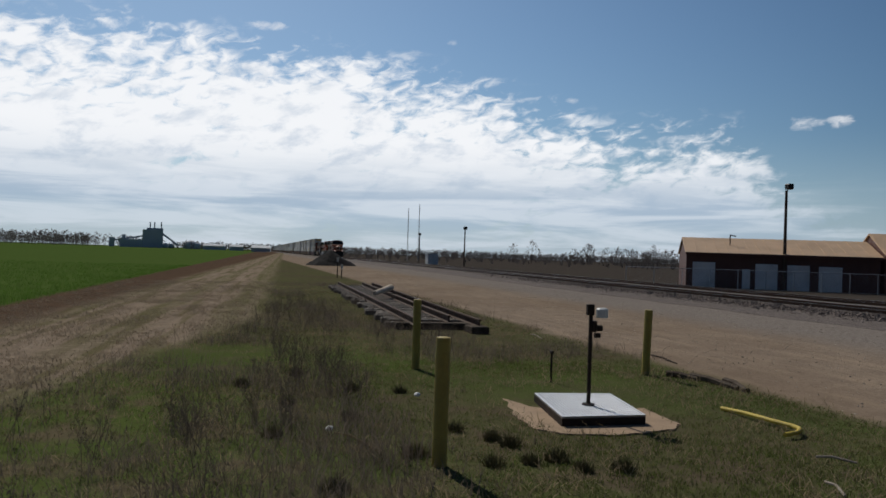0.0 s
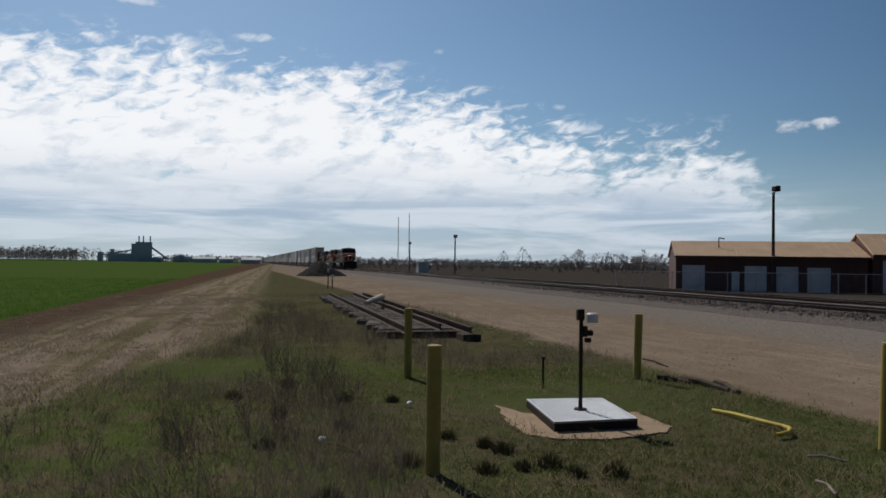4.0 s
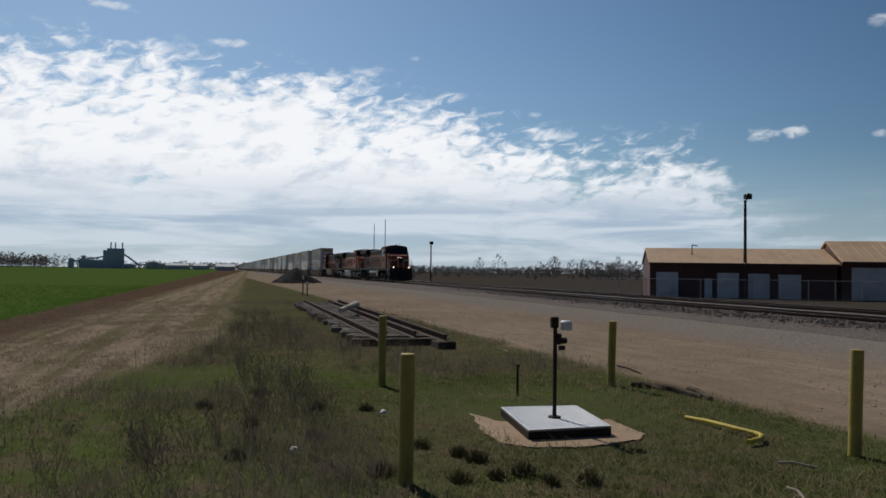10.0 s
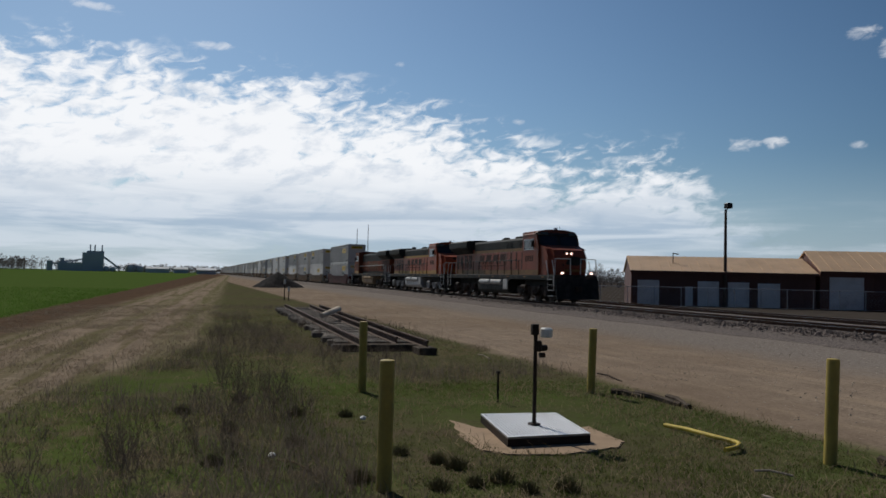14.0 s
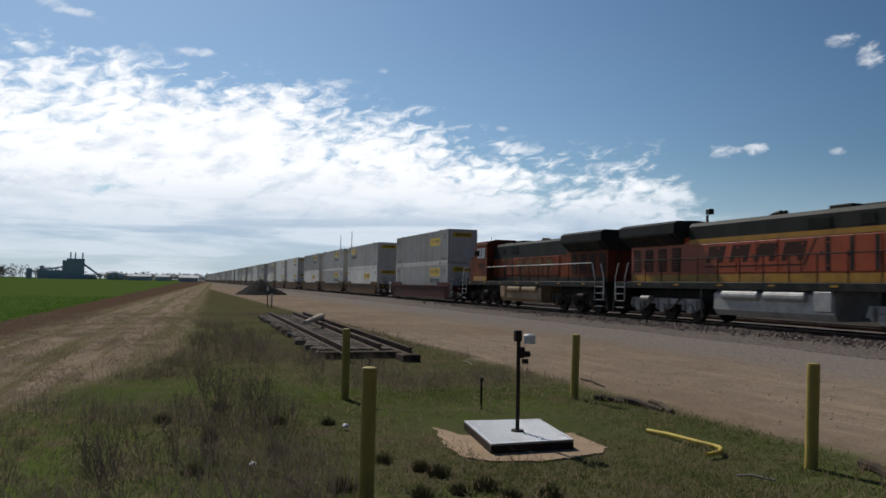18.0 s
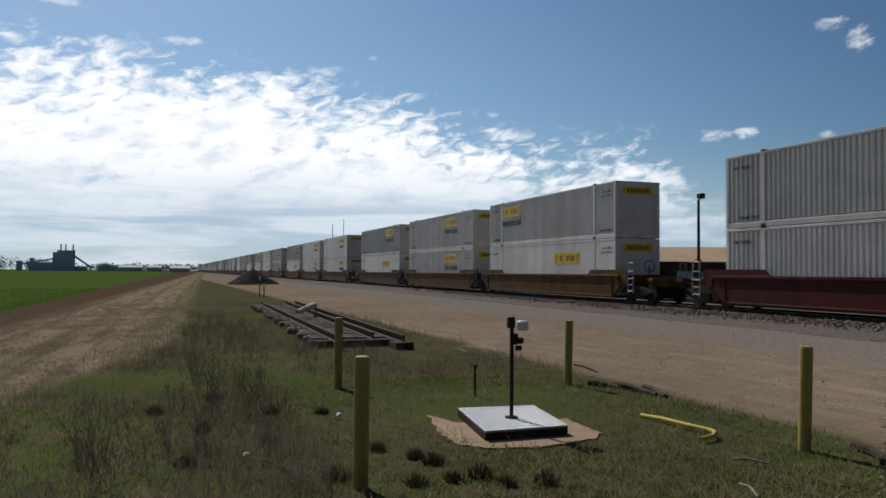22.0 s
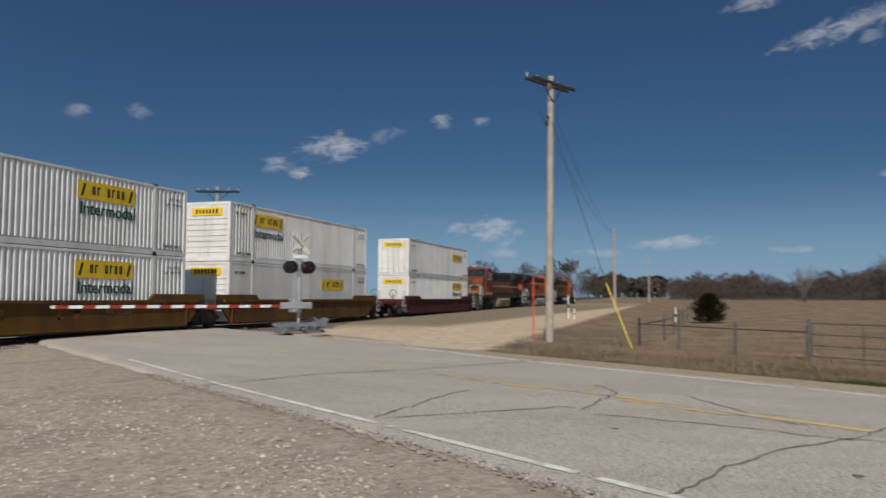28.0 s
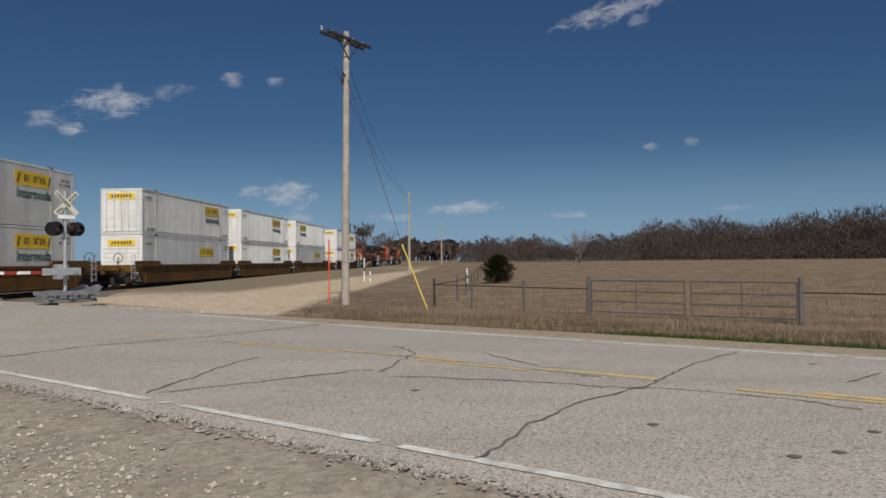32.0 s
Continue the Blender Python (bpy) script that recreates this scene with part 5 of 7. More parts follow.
for i, (car, x) in enumerate(units):
    car_ob = car if car.name not in used else copy_thing(car, pose(0, 0, 0))
    used.add(car.name)
    MOVING.append((car_ob, x, 0, RAIL))
    upper, lower = LOADS[i] if i < len(LOADS) else LOADS[(i * 7 + i // 3) % len(LOADS)]
    for kind, z in ((lower, RAIL + 0.30), (upper, RAIL + 3.20)):
        src = KINDS[kind]
        ob = src if src.name not in used else copy_thing(src, pose(0, 0, 0))
        used.add(src.name)
        MOVING.append((ob, x, 0, z))


def motions():
    for ob, x, turn, z in MOVING:
        walk(ob, [(t, pose(nose(t) + x, TRACKS[0], z, 0, 0, turn)) for t in range(33)])
    # the wheels roll along with their cars
    step = 1 / 30
    for ob, x, turn, z in MOVING:
        for w in ob.children_recursive:
            if w.name.startswith("wheel_set") and x > -130:
                r, back = w.location.z, -1 if turn else 1
                walk(w, [(i * step, pose(*w.location, 0, back * math.degrees((nose(i * step) + 210) / r) % 360, 0)) for i in range(961)])

# ---------------------------------------------------------------- tracks
BALLAST = surface("ballast", (0.18, 0.152, 0.138), (0.05, 0.042, 0.038), 11, 0.95, 0, 1.0, 22, (0.26, 0.22, 0.19), 14, 0.7)


def ballast_bed():
    xs = [-2200, -1200, -700, -420, -260] + [-180 + 1.0 * i for i in range(300)] + [140, 180, 240, 320, 420, 600]
    prof = [(16.5, -0.22), (17.0, 0.03), (18.6, 0.08), (19.6, 0.12), (20.5, 0.16), (21.6, 0.15), (23.0, 0.15), (24.6, 0.13), (26.2, 0.15), (27.6, 0.15), (29.0, 0.15), (30.4, 0.02), (32.0, -0.36), (33.0, -0.6)]
    rnd = random.Random(8)
    verts, faces = [], []
    for x in xs:
        for y, z in prof:
            verts.append((x, y + rnd.uniform(-0.12, 0.12), z + rnd.uniform(-0.015, 0.015)))
    k = len(prof)
    for i in range(len(xs) - 1):
        for j in range(k - 1):
            a = i * k + j
            faces.append((a, a + k, a + k + 1, a + 1))
    ob = cloud_mesh("ballast", verts, faces, BALLAST)
    tagged(ob, "bed of dark brown crushed stone under the tracks", "ballast", kind="structure")


ballast_bed()


def rail_profile():
    return [(-0.07, 0), (0.07, 0), (0.07, 0.012), (0.012, 0.03), (0.012, 0.125), (0.036, 0.135), (0.036, 0.165), (-0.036, 0.165), (-0.036, 0.135), (-0.012, 0.125), (-0.012, 0.03), (-0.07, 0.012)]


for ty in TRACKS:
    track = thing("railway_track", "steel rails on wooden ties in stone ballast", "railway track", kind="structure")
    for side in (-0.753, 0.753):
        r = prism(bmesh.new(), [(ty + side + u, RAIL - 0.165 + v) for u, v in rail_profile()], -2200, 600, "x")
        rail = part("rail", r, RAILSTEEL, track, "rusty rail with a polished head")
        part("rail_head", B(-2200, 600, ty + side - 0.03, ty + side + 0.03, RAIL - 0.002, RAIL + 0.003), RAILTOP, rail)
    tie = finish("tie", B(-0.115, 0.115, -1.3, 1.3, -0.1, 0.0, 0.012), TIE)
    for i in range(140):
        ob = new("tie", tie)
        ob.parent = track
        ob.location = (-44 + i * 0.54, ty, RAIL - 0.162 + 0.004 * math.sin(i * 2.3))

# ---------------------------------------------------------------- hatch, bollards and what lies about them


def lathe(bm, profile, seg=20, at=(0, 0)):
    """Turns a profile of radius and height about an upright axis."""
    rings = []
    for r, z in profile:
        rings.append([bm.verts.new((at[0] + r * math.cos(k * math.tau / seg), at[1] + r * math.sin(k * math.tau / seg), z)) for k in range(seg)])
    for a, b in zip(rings, rings[1:]):
        for k in range(seg):
            bm.faces.new((a[k], a[(k + 1) % seg], b[(k + 1) % seg], b[k]))
    bm.faces.new(rings[0][::-1]), bm.faces.new(rings[-1])
    return bm


def bollard(x, y, h, lean=(0, 0)):
    r = 0.060
    ob = thing("bollard", "yellow painted steel bollard standing in rough grass", "bollard", pose(x, y, -0.05, lean[0], lean[1]), "bollards round the hatch")
    part("pipe", lathe(bmesh.new(), [(r, 0), (r, h + 0.03), (r * 0.96, h + 0.05)]), BOLLARD, ob, smooth=False)
    part("cap", lathe(bmesh.new(), [(r * 0.95, h + 0.045), (r * 0.9, h + 0.052), (r * 0.6, h + 0.056), (r * 0.2, h + 0.058)]), BOLLARD, ob, "worn concrete-filled cap")
    return ob


bollard(-5.75, 1.48, 1.03, (0.0, 0.6))
bollard(-10.9, 2.36, 1.02)
bollard(-10.24, 5.74, 0.97, (-1.2, 0.5))
bollard(-5.71, 5.83, 1.00, (-1.0, 1.0))


def ragged(points, k, amount, seed):
    """A closed outline with k points between corners, each moved a little."""
    rnd = random.Random(seed)
    out = []
    for (a, b), (c, d) in zip(points, points[1:] + points[:1]):
        for i in range(k):
            f = i / k
            out.append((a + (c - a) * f + rnd.uniform(-amount, amount), b + (d - b) * f + rnd.uniform(-amount, amount)))
    return out


PAD = ragged([(-8.9, 2.98), (-8.19, 2.88), (-7.47, 2.73), (-6.92, 2.72), (-6.72, 2.94), (-6.6, 3.38), (-6.65, 3.8), (-6.78, 4.2), (-7.0, 4.36), (-7.7, 4.40), (-8.34, 4.42), (-8.76, 4.23), (-8.94, 3.66)], 8, 0.022, 2)


def hatch():
    pad = bmesh.new()
    prism(pad, PAD, -0.1, 0.012, "z")
    tagged(part("concrete_pad", pad, CONCRETE), "pale sandy concrete pad round a hatch", "concrete pad")
    # plate corners
    a, b, c, d = Vector((-8.27, 3.23, 0)), Vector((-8.19, 4.16, 0)), Vector((-6.99, 3.97, 0)), Vector((-6.98, 3.04, 0))
    u, v = (d - a), (b - a)
    cover = thing("hatch_cover", "aluminium tread plate hatch cover on a dark frame", "hatch cover")
    fr = bmesh.new()
    prism(fr, [(p.x, p.y) for p in (a, d, c, b)], 0.0, 0.09, "z")
    part("hatch_frame", fr, DARKSTEEL, cover, "dark steel rim")
    top = bmesh.new()
    prism(top, [(p.x, p.y) for p in (a, d, c, b)], 0.092, 0.108, "z")
    plate = part("tread_plate", top, TREADBED, cover, "darker grey tread plate")
    for p, q in ((a, d), (d, c), (c, b), (b, a)):
        inner = (a + c) / 2
        rim = prism(bmesh.new(), [(v.x, v.y) for v in (p, q, q.lerp(inner, 0.05), p.lerp(inner, 0.05))], 0.106, 0.114, "z")
        part("plate_rim", rim, PLATE, plate, "bright bare rim")
    verts, faces = [], []
    for i in range(34):
        for j in range(24):
            f, g = (i + 0.8) / 35, (j + 0.8) / 25
            p = a + u * f + (b - a) * g * (1 - f) + (c - d) * g * f
            k = len(verts)
            for q, e in ((0.014, 0.1085), (0.009, 0.114)):
                verts += [(p.x - q, p.y - q, e), (p.x + q, p.y - q, e), (p.x + q, p.y + q, e), (p.x - q, p.y + q, e)]
            faces += [(k + 4, k + 5, k + 6, k + 7), (k, k + 1, k + 5, k + 4), (k + 1, k + 2, k + 6, k + 5), (k + 2, k + 3, k + 7, k + 6), (k + 3, k, k + 4, k + 7)]
    tread = cloud_mesh("tread_pattern", verts, faces, PLATE, plate)
    tagged(tread, kind="stuff")
    # standpipe with its gauge box
    st = thing("standpipe", "dark steel post with a small grey gauge box", "standpipe", pose(-7.54, 3.58, 0.108))
    part("pole", T((0, 0, 0), (0, 0, 1.03), 0.022, 10), DARKSTEEL, st)
    part("base_flange", T((0, 0, 0), (0, 0, 0.02), 0.07, 12), DARKSTEEL, st, "rusty base flange")
    br = bmesh.new()
    box(br, -0.03, 0.03, -0.05, 0.03, 0.98, 1.10, 0.008)
    box(br, -0.05, 0.05, 0.0, 0.06, 0.80, 0.92, 0.012)
    tube(br, (0, 0.05, 0.84), (0, 0.13, 0.84), 0.035, 8)
    tube(br, (0, 0.05, 0.76), (0, 0.11, 0.76), 0.028, 8)
    part("bracket", br, DARKSTEEL, st)
    gb = lathe(bmesh.new(), [(0.06, 0.955), (0.068, 0.965), (0.068, 1.045), (0.05, 1.06)], 14, (0.02, 0.12))
    part("gauge_box", gb, WHITEPAINT, st, "pale grey round gauge box")
    stub = thing("marker_stake", "short dark steel stake in the grass", "stake", pose(-9.59, 3.97, -0.02))
    part("stake", T((0, 0, 0), (0, 0, 0.42), 0.016, 8), DARKSTEEL, stub)
    part("stake_head", B(-0.03, 0.03, -0.02, 0.02, 0.42, 0.46), DARKSTEEL, stub)


hatch()


def fallen_pipe():
    ob = thing("fallen_marker_pipe", "bright yellow marker pipe bent and lying on grass", "marker pipe")
    bm = bmesh.new()
    pts = [(-7.63, 5.29, 0.03), (-7.28, 5.33, 0.05), (-6.79, 5.36, 0.06), (-6.56, 5.40, 0.06), (-6.47, 5.39, 0.06), (-6.40, 5.35, 0.06), (-6.34, 5.27, 0.05), (-6.30, 5.10, 0.04)]
    bent(bm, pts, 0.024, 10)
    part("pipe", bm, GUYYELLOW, ob)


fallen_pipe()


def track_panel():
    """An old switch panel of rails and ties lying beside the dirt road."""
    ob = thing("track_panel", "discarded rusty rail panel on weathered ties", "track panel")
    rnd = random.Random(3)
    a0, a1 = Vector((-16.9, 4.08, 0)), Vector((-36.0, 4.72, 0))
    for i in range(46):
        f = i / 45
        c = a0.lerp(a1, f)
        half = 1.0 + 0.22 * f + rnd.uniform(-0.12, 0.12)
        bm = B(-0.115, 0.115, -half, half, 0.0, 0.13, 0.015)
        bm.transform(pose(c.x, c.y + rnd.uniform(-0.1, 0.1), rnd.uniform(-0.01, 0.02), 0, 0, rnd.uniform(-3, 3)))
        part("tie", bm, PANELTIE, ob)
    for y0, y1, x0 in ((4.86, 5.45, -16.0), (3.46, 3.86, -15.8), (4.42, 5.0, -17.0)):
        bm = bmesh.new()
        l = math.hypot(x0 + 35.8, y1 - y0)
        prism(bm, [(u, 0.14 + v) for u, v in rail_profile()], 0, l, "x")
        ang = math.degrees(math.atan2(y1 - y0, -35.8 - x0))
        bm.transform(pose(x0, y0, 0, 0, 0, ang))
        part("rail", bm, RAILSTEEL, ob, "rusty rail")
    part("end_timber", B(-17.0, -16.6, 3.1, 4.9, 0.0, 0.16, 0.02), TIE, ob)
    part("end_timber", B(-16.3, -15.7, 4.6, 5.0, 0.0, 0.17, 0.02), TIE, ob)
    log = thing("pale_log", "short pale log lying on the rail panel", "log", pose(-25.6, 4.30, 0.43, 0, 3, -24))
    trunk = bmesh.new()
    for k, (p, q) in enumerate((((-1.0, 0, 0.02), (-0.3, 0.05, 0.04)), ((-0.3, 0.05, 0.04), (0.4, 0.02, 0.03)), ((0.4, 0.02, 0.03), (1.0, -0.03, 0.0)))):
        tube(trunk, p, q, 0.12 - 0.015 * k, 12, 0.105 - 0.015 * k)
    part("trunk", trunk, PALEWOOD, log)


track_panel()


def rock_pile():
    steps = [-6 + 0.3 * i for i in range(41)]

    def h(x, y):
        r = math.hypot(x / 4.6, y / 3.8) * (1 + 0.16 * noise.noise(Vector((x * 0.5, y * 0.5, 7))))
        return -0.15 + 2.35 * max(0.0, 1.04 - r) ** 0.95 + 0.10 * noise.noise(Vector((x * 1.6, y * 1.6, 2))) + 0.05 * noise.noise(Vector((x * 5, y * 5, 4)))

    ob = sheet("stone_heap", steps, steps, h, PILE)
    ob.matrix_world = pose(-97.2, 9.4, 0, 0, 0, -23) @ Matrix.Diagonal((0.78, 0.78, 0.86, 1))
    tagged(ob, "dark heap of crushed stone beside the dirt road", "rock pile")


rock_pile()


def pole(name, x, y, z, h, r, material, label, lamp=True, group=""):
    ob = thing(name, label, "lamp post" if lamp else "pole", pose(x, y, z), group)
    part("shaft", T((0, 0, 0), (0, 0, h), r, 10, r * 0.7), material, ob)
    if lamp:
        part("arm", bent(bmesh.new(), [(0, 0, h - 0.3), (0.35, -0.1, h + 0.1)], 0.04), DARKSTEEL, ob)
        part("floodlight", B(0.15, 0.75, -0.35, 0.2, h + 0.05, h + 0.55, 0.06), BLACKPLASTIC, ob, "dark floodlight head")
    return ob


pole("lamp_post", -58.83, 45.8, -0.38, 8.9, 0.16, DARKPOLE, "dark wooden lamp post with one floodlight")
pole("lamp_post", -121.0, 33.4, -0.2, 6.2, 0.14, DARKPOLE, "distant wooden lamp post beside the tracks")
pole("lamp_post", -178.0, 38.0, -0.2, 6.5, 0.14, DARKPOLE, "distant wooden lamp post beside the tracks")
for x, y, h in ((-261.4, 51.6, 18.3), (-257.4, 54.6, 19.6)):
    ob = thing("radio_mast", "thin grey lattice radio mast on the horizon", "radio mast", pose(x, y, -0.4))
    bm = bmesh.new()
    for k in range(3):
        a = k * math.tau / 3
        tube(bm, (0.25 * math.cos(a), 0.25 * math.sin(a), 0), (0.05 * math.cos(a), 0.05 * math.sin(a), h), 0.05, 5)
    part("mast", bm, GALV, ob)
hut = thing("equipment_hut", "small pale equipment hut beside the far track", "hut", pose(-172.3, 39.8, -0.4))
part("walls", B(-1.4, 1.4, -1.2, 1.2, 0, 2.4, 0.03), WHITEPAINT, hut)
part("roof", B(-1.6, 1.6, -1.4, 1.4, 2.4, 2.55, 0.03), GALV, hut)


def shed(m, l, eave, ridge, depth, doors, label):
    """A metal shed in its own space: the front along x from 0 to l, facing -y."""
    ob = thing("storage_shed", label, "shed", m, "sheds beyond the tracks")
    wall = bmesh.new()
    prism(wall, [(0, 0), (depth, 0), (depth, eave), (depth / 2, ridge), (0, eave)], 0, l, "x")
    walls = part("wall", wall, BROWNWALL, ob)
    k = int(l / 0.9)
    for i in range(k + 1):
        x = l * i / k
        part("wall_rib", B(x - 0.025, x + 0.025, -0.03, 0, 0, eave - 0.05), BROWNWALL, walls)
    sl = (ridge - eave) / (depth / 2)
    for a in (-0.5, depth + 0.5):
        za = eave - 0.5 * sl
        bm = prism(bmesh.new(), [(a, za), (depth / 2, ridge), (depth / 2, ridge + 0.12), (a, za + 0.12)], -0.15, l + 0.15, "x")
        roof = part("roof", bm, TANROOF, ob, "tan metal roof")
        for i in range(int(l / 0.9) + 1):
            x = i * 0.9
            part("roof_seam", prism(bmesh.new(), [(a, za + 0.12), (depth / 2, ridge + 0.12), (depth / 2, ridge + 0.15), (a, za + 0.15)], x, x + 0.04, "x"), TANROOF, roof)
    part("eave_trim", B(-0.15, l + 0.15, -0.56, -0.5, eave - 0.5 * sl - 0.1, eave - 0.5 * sl + 0.1), BROWNWALL, ob)
    for dx0, dx1, dz in doors:
        d = part("roller_door", B(dx0, dx1, -0.05, 0.02, 0, dz), DOORPAINT, ob, "pale roller door")
        for i in range(int(dz / 0.55)):
            part("door_panel", B(dx0 + 0.03, dx1 - 0.03, -0.07, -0.048, i * 0.55 + 0.03, i * 0.55 + 0.52), DOORPAINT, d)
    return ob


first = pose(-62.8, 38.5, -0.38, 0, 0, 63)
shed(first, 16.1, 3.2, 4.55, 9.0, [(0.55, 2.5, 2.3), (4.83, 5.5, 1.75), (5.94, 7.8, 2.28), (8.6, 10.45, 2.25), (11.2, 13.1, 2.2)],
     "long dark brown metal shed with tan roof and pale doors")
shed(first @ pose(16.45, -0.3, 0), 18.0, 3.5, 5.3, 9.0, [(0.75, 3.6, 2.9), (7.0, 10.0, 2.95), (13.0, 16.0, 2.95)], "taller dark brown metal shed with tan roof")
shed(pose(-31.0, 53.0, -0.38, 0, 0, 12), 19.0, 4.1, 6.6, 14.0, [(3.0, 6.5, 2.7), (12.0, 15.5, 2.7)], "wide brown metal shed with pale tan roof behind the train")
part("vent_pipe", bent(bmesh.new(), [(4.0, 2.2, 3.8), (4.0, 2.2, 4.9), (4.5, 2.2, 4.8)], 0.05), DARKSTEEL, bpy.data.objects["storage_shed"], "thin roof vent pipe")


def chain_fence():
    ob = thing("chain_link_fence", "grey chain-link fence in front of the sheds", "fence")
    a, b = Vector((-58.0, 30.0, -0.38)), Vector((-49.0, 66.0, -0.38))
    n = 16
    for i in range(n + 1):
        p = a.lerp(b, i / n)
        part("post", T(p, p + Vector((0, 0, 1.75)), 0.035, 6), GALV, ob)
    for h, r in ((1.7, 0.025), (0.1, 0.012)):
        part("top_rail" if h > 1 else "tension_wire", T(a + Vector((0, 0, h)), b + Vector((0, 0, h)), r, 6), GALV, ob)
    verts, faces = [], []
    l = (b - a).length
    for k in range(int(l / 0.35)):
        for s in (1, -1):
            p = a.lerp(b, k * 0.35 / l)
            q = a.lerp(b, min(1, max(0, (k * 0.35 + s * 1.6) / l)))
            w = Vector((0, 0, 0.012))
            i = len(verts)
            verts += [p + Vector((0, 0, 0.1)), q + Vector((0, 0, 1.7)), q + Vector((0, 0, 1.7)) + w, p + Vector((0, 0, 0.1)) + w]
            faces.append((i, i + 1, i + 2, i + 3))
    tagged(cloud_mesh("wire_mesh", verts, faces, GALV, ob), "thin wire mesh", kind="stuff")


chain_fence()

# ---------------------------------------------------------------- at the road crossing


def power_pole(x, y, z, h, r, label, cross=True, turn=0.0, lean=0.0):
    ob = thing("power_pole", label, "utility pole", pose(x, y, z, 0, lean, turn), "poles along the tracks")
    part("shaft", T((0, 0, -0.3), (0, 0, h), r, 12, r * 0.72), POLEWOOD, ob)
    if cross:
        for q in (-0.24, 0.14):
            part("crossarm", B(q, q + 0.10, -1.55, 1.55, h - 0.42, h - 0.29, 0.01), CHARPOLE, ob, "dark timber crossarm")
        br = bmesh.new()
        for s in (-1, 1):
            bent(br, [(-0.08, s * 0.8, h - 0.4), (-0.16, 0, h - 1.2)], 0.025)
        part("brace", br, DARKSTEEL, ob)
        for y_ in (-1.45, -0.75, 0.75, 1.45):
            part("insulator", lathe(bmesh.new(), [(0.03, h - 0.29), (0.05, h - 0.23), (0.035, h - 0.17), (0.05, h - 0.13), (0.02, h - 0.07)], 8, (0.19, y_)), GALV, ob)
        k = bmesh.new()
        bent(k, [(0, 0, h - 2.0), (-0.1, 0.35, h - 1.85), (-0.1, 0.4, h - 2.2)], 0.03)
        lathe(k, [(0.05, h - 2.35), (0.07, h - 2.2), (0.03, h - 2.05)], 8, (-0.1, 0.4))
        part("cutout", k, DARKSTEEL, ob)
    return ob


power_pole(33.35, 6.0, -0.25, 11.95, 0.18, "tall weathered wooden utility pole with a crossarm", True, 63, -0.8)
power_pole(92.0, 8.8, 0.35, 9.6, 0.16, "distant wooden pole beside the tracks", False)
power_pole(168.0, 9.0, 1.1, 9.2, 0.16, "distant wooden pole beside the tracks", False)
power_pole(250.0, 6.0, 1.6, 9.0, 0.16, "distant wooden pole beside the tracks", False)
power_pole(47.5, 33.0, -0.4, 10.2, 0.16, "wooden utility pole beyond the tracks with a crossarm", True, 20)

line = thing("power_line", "thin dark wires hanging between two utility poles", "power line")
for dy, top in ((0.0, 10.9), (0.35, 10.2)):
    pts = []
    for i in range(15):
        f = i / 14
        pts.append((33.4 + 58.6 * f, 6.05 + dy + (2.55 - dy) * f, top + (9.4 - top) * f - 5.2 * f * (1 - f)))
    part("wire", bent(bmesh.new(), pts, 0.009, 5), DARKSTEEL, line)
part("splice", T((37.6, 6.25, 9.75), (37.75, 6.25, 9.70), 0.05, 8, 0.03), BLACKPLASTIC, line, "small dark splice on the wire")

rod = thing("marker_rod", "thin orange marker rod beside the utility pole", "marker rod", pose(33.6, 6.75, -0.25))
part("rod", T((0, 0, -0.2), (0, 0, 2.9), 0.03, 8), ORANGEROD, rod)
guy = thing("guy_wire", "guy wire with a yellow plastic guard", "guy wire")
part("guard", T((29.2, 2.1, -0.2), (31.0, 3.25, 2.35), 0.026, 8), GUYYELLOW, guy, "yellow plastic guard")
part("wire", T((31.0, 3.25, 2.35), (33.35, 6.0, 10.2), 0.012, 5), DARKSTEEL, guy)


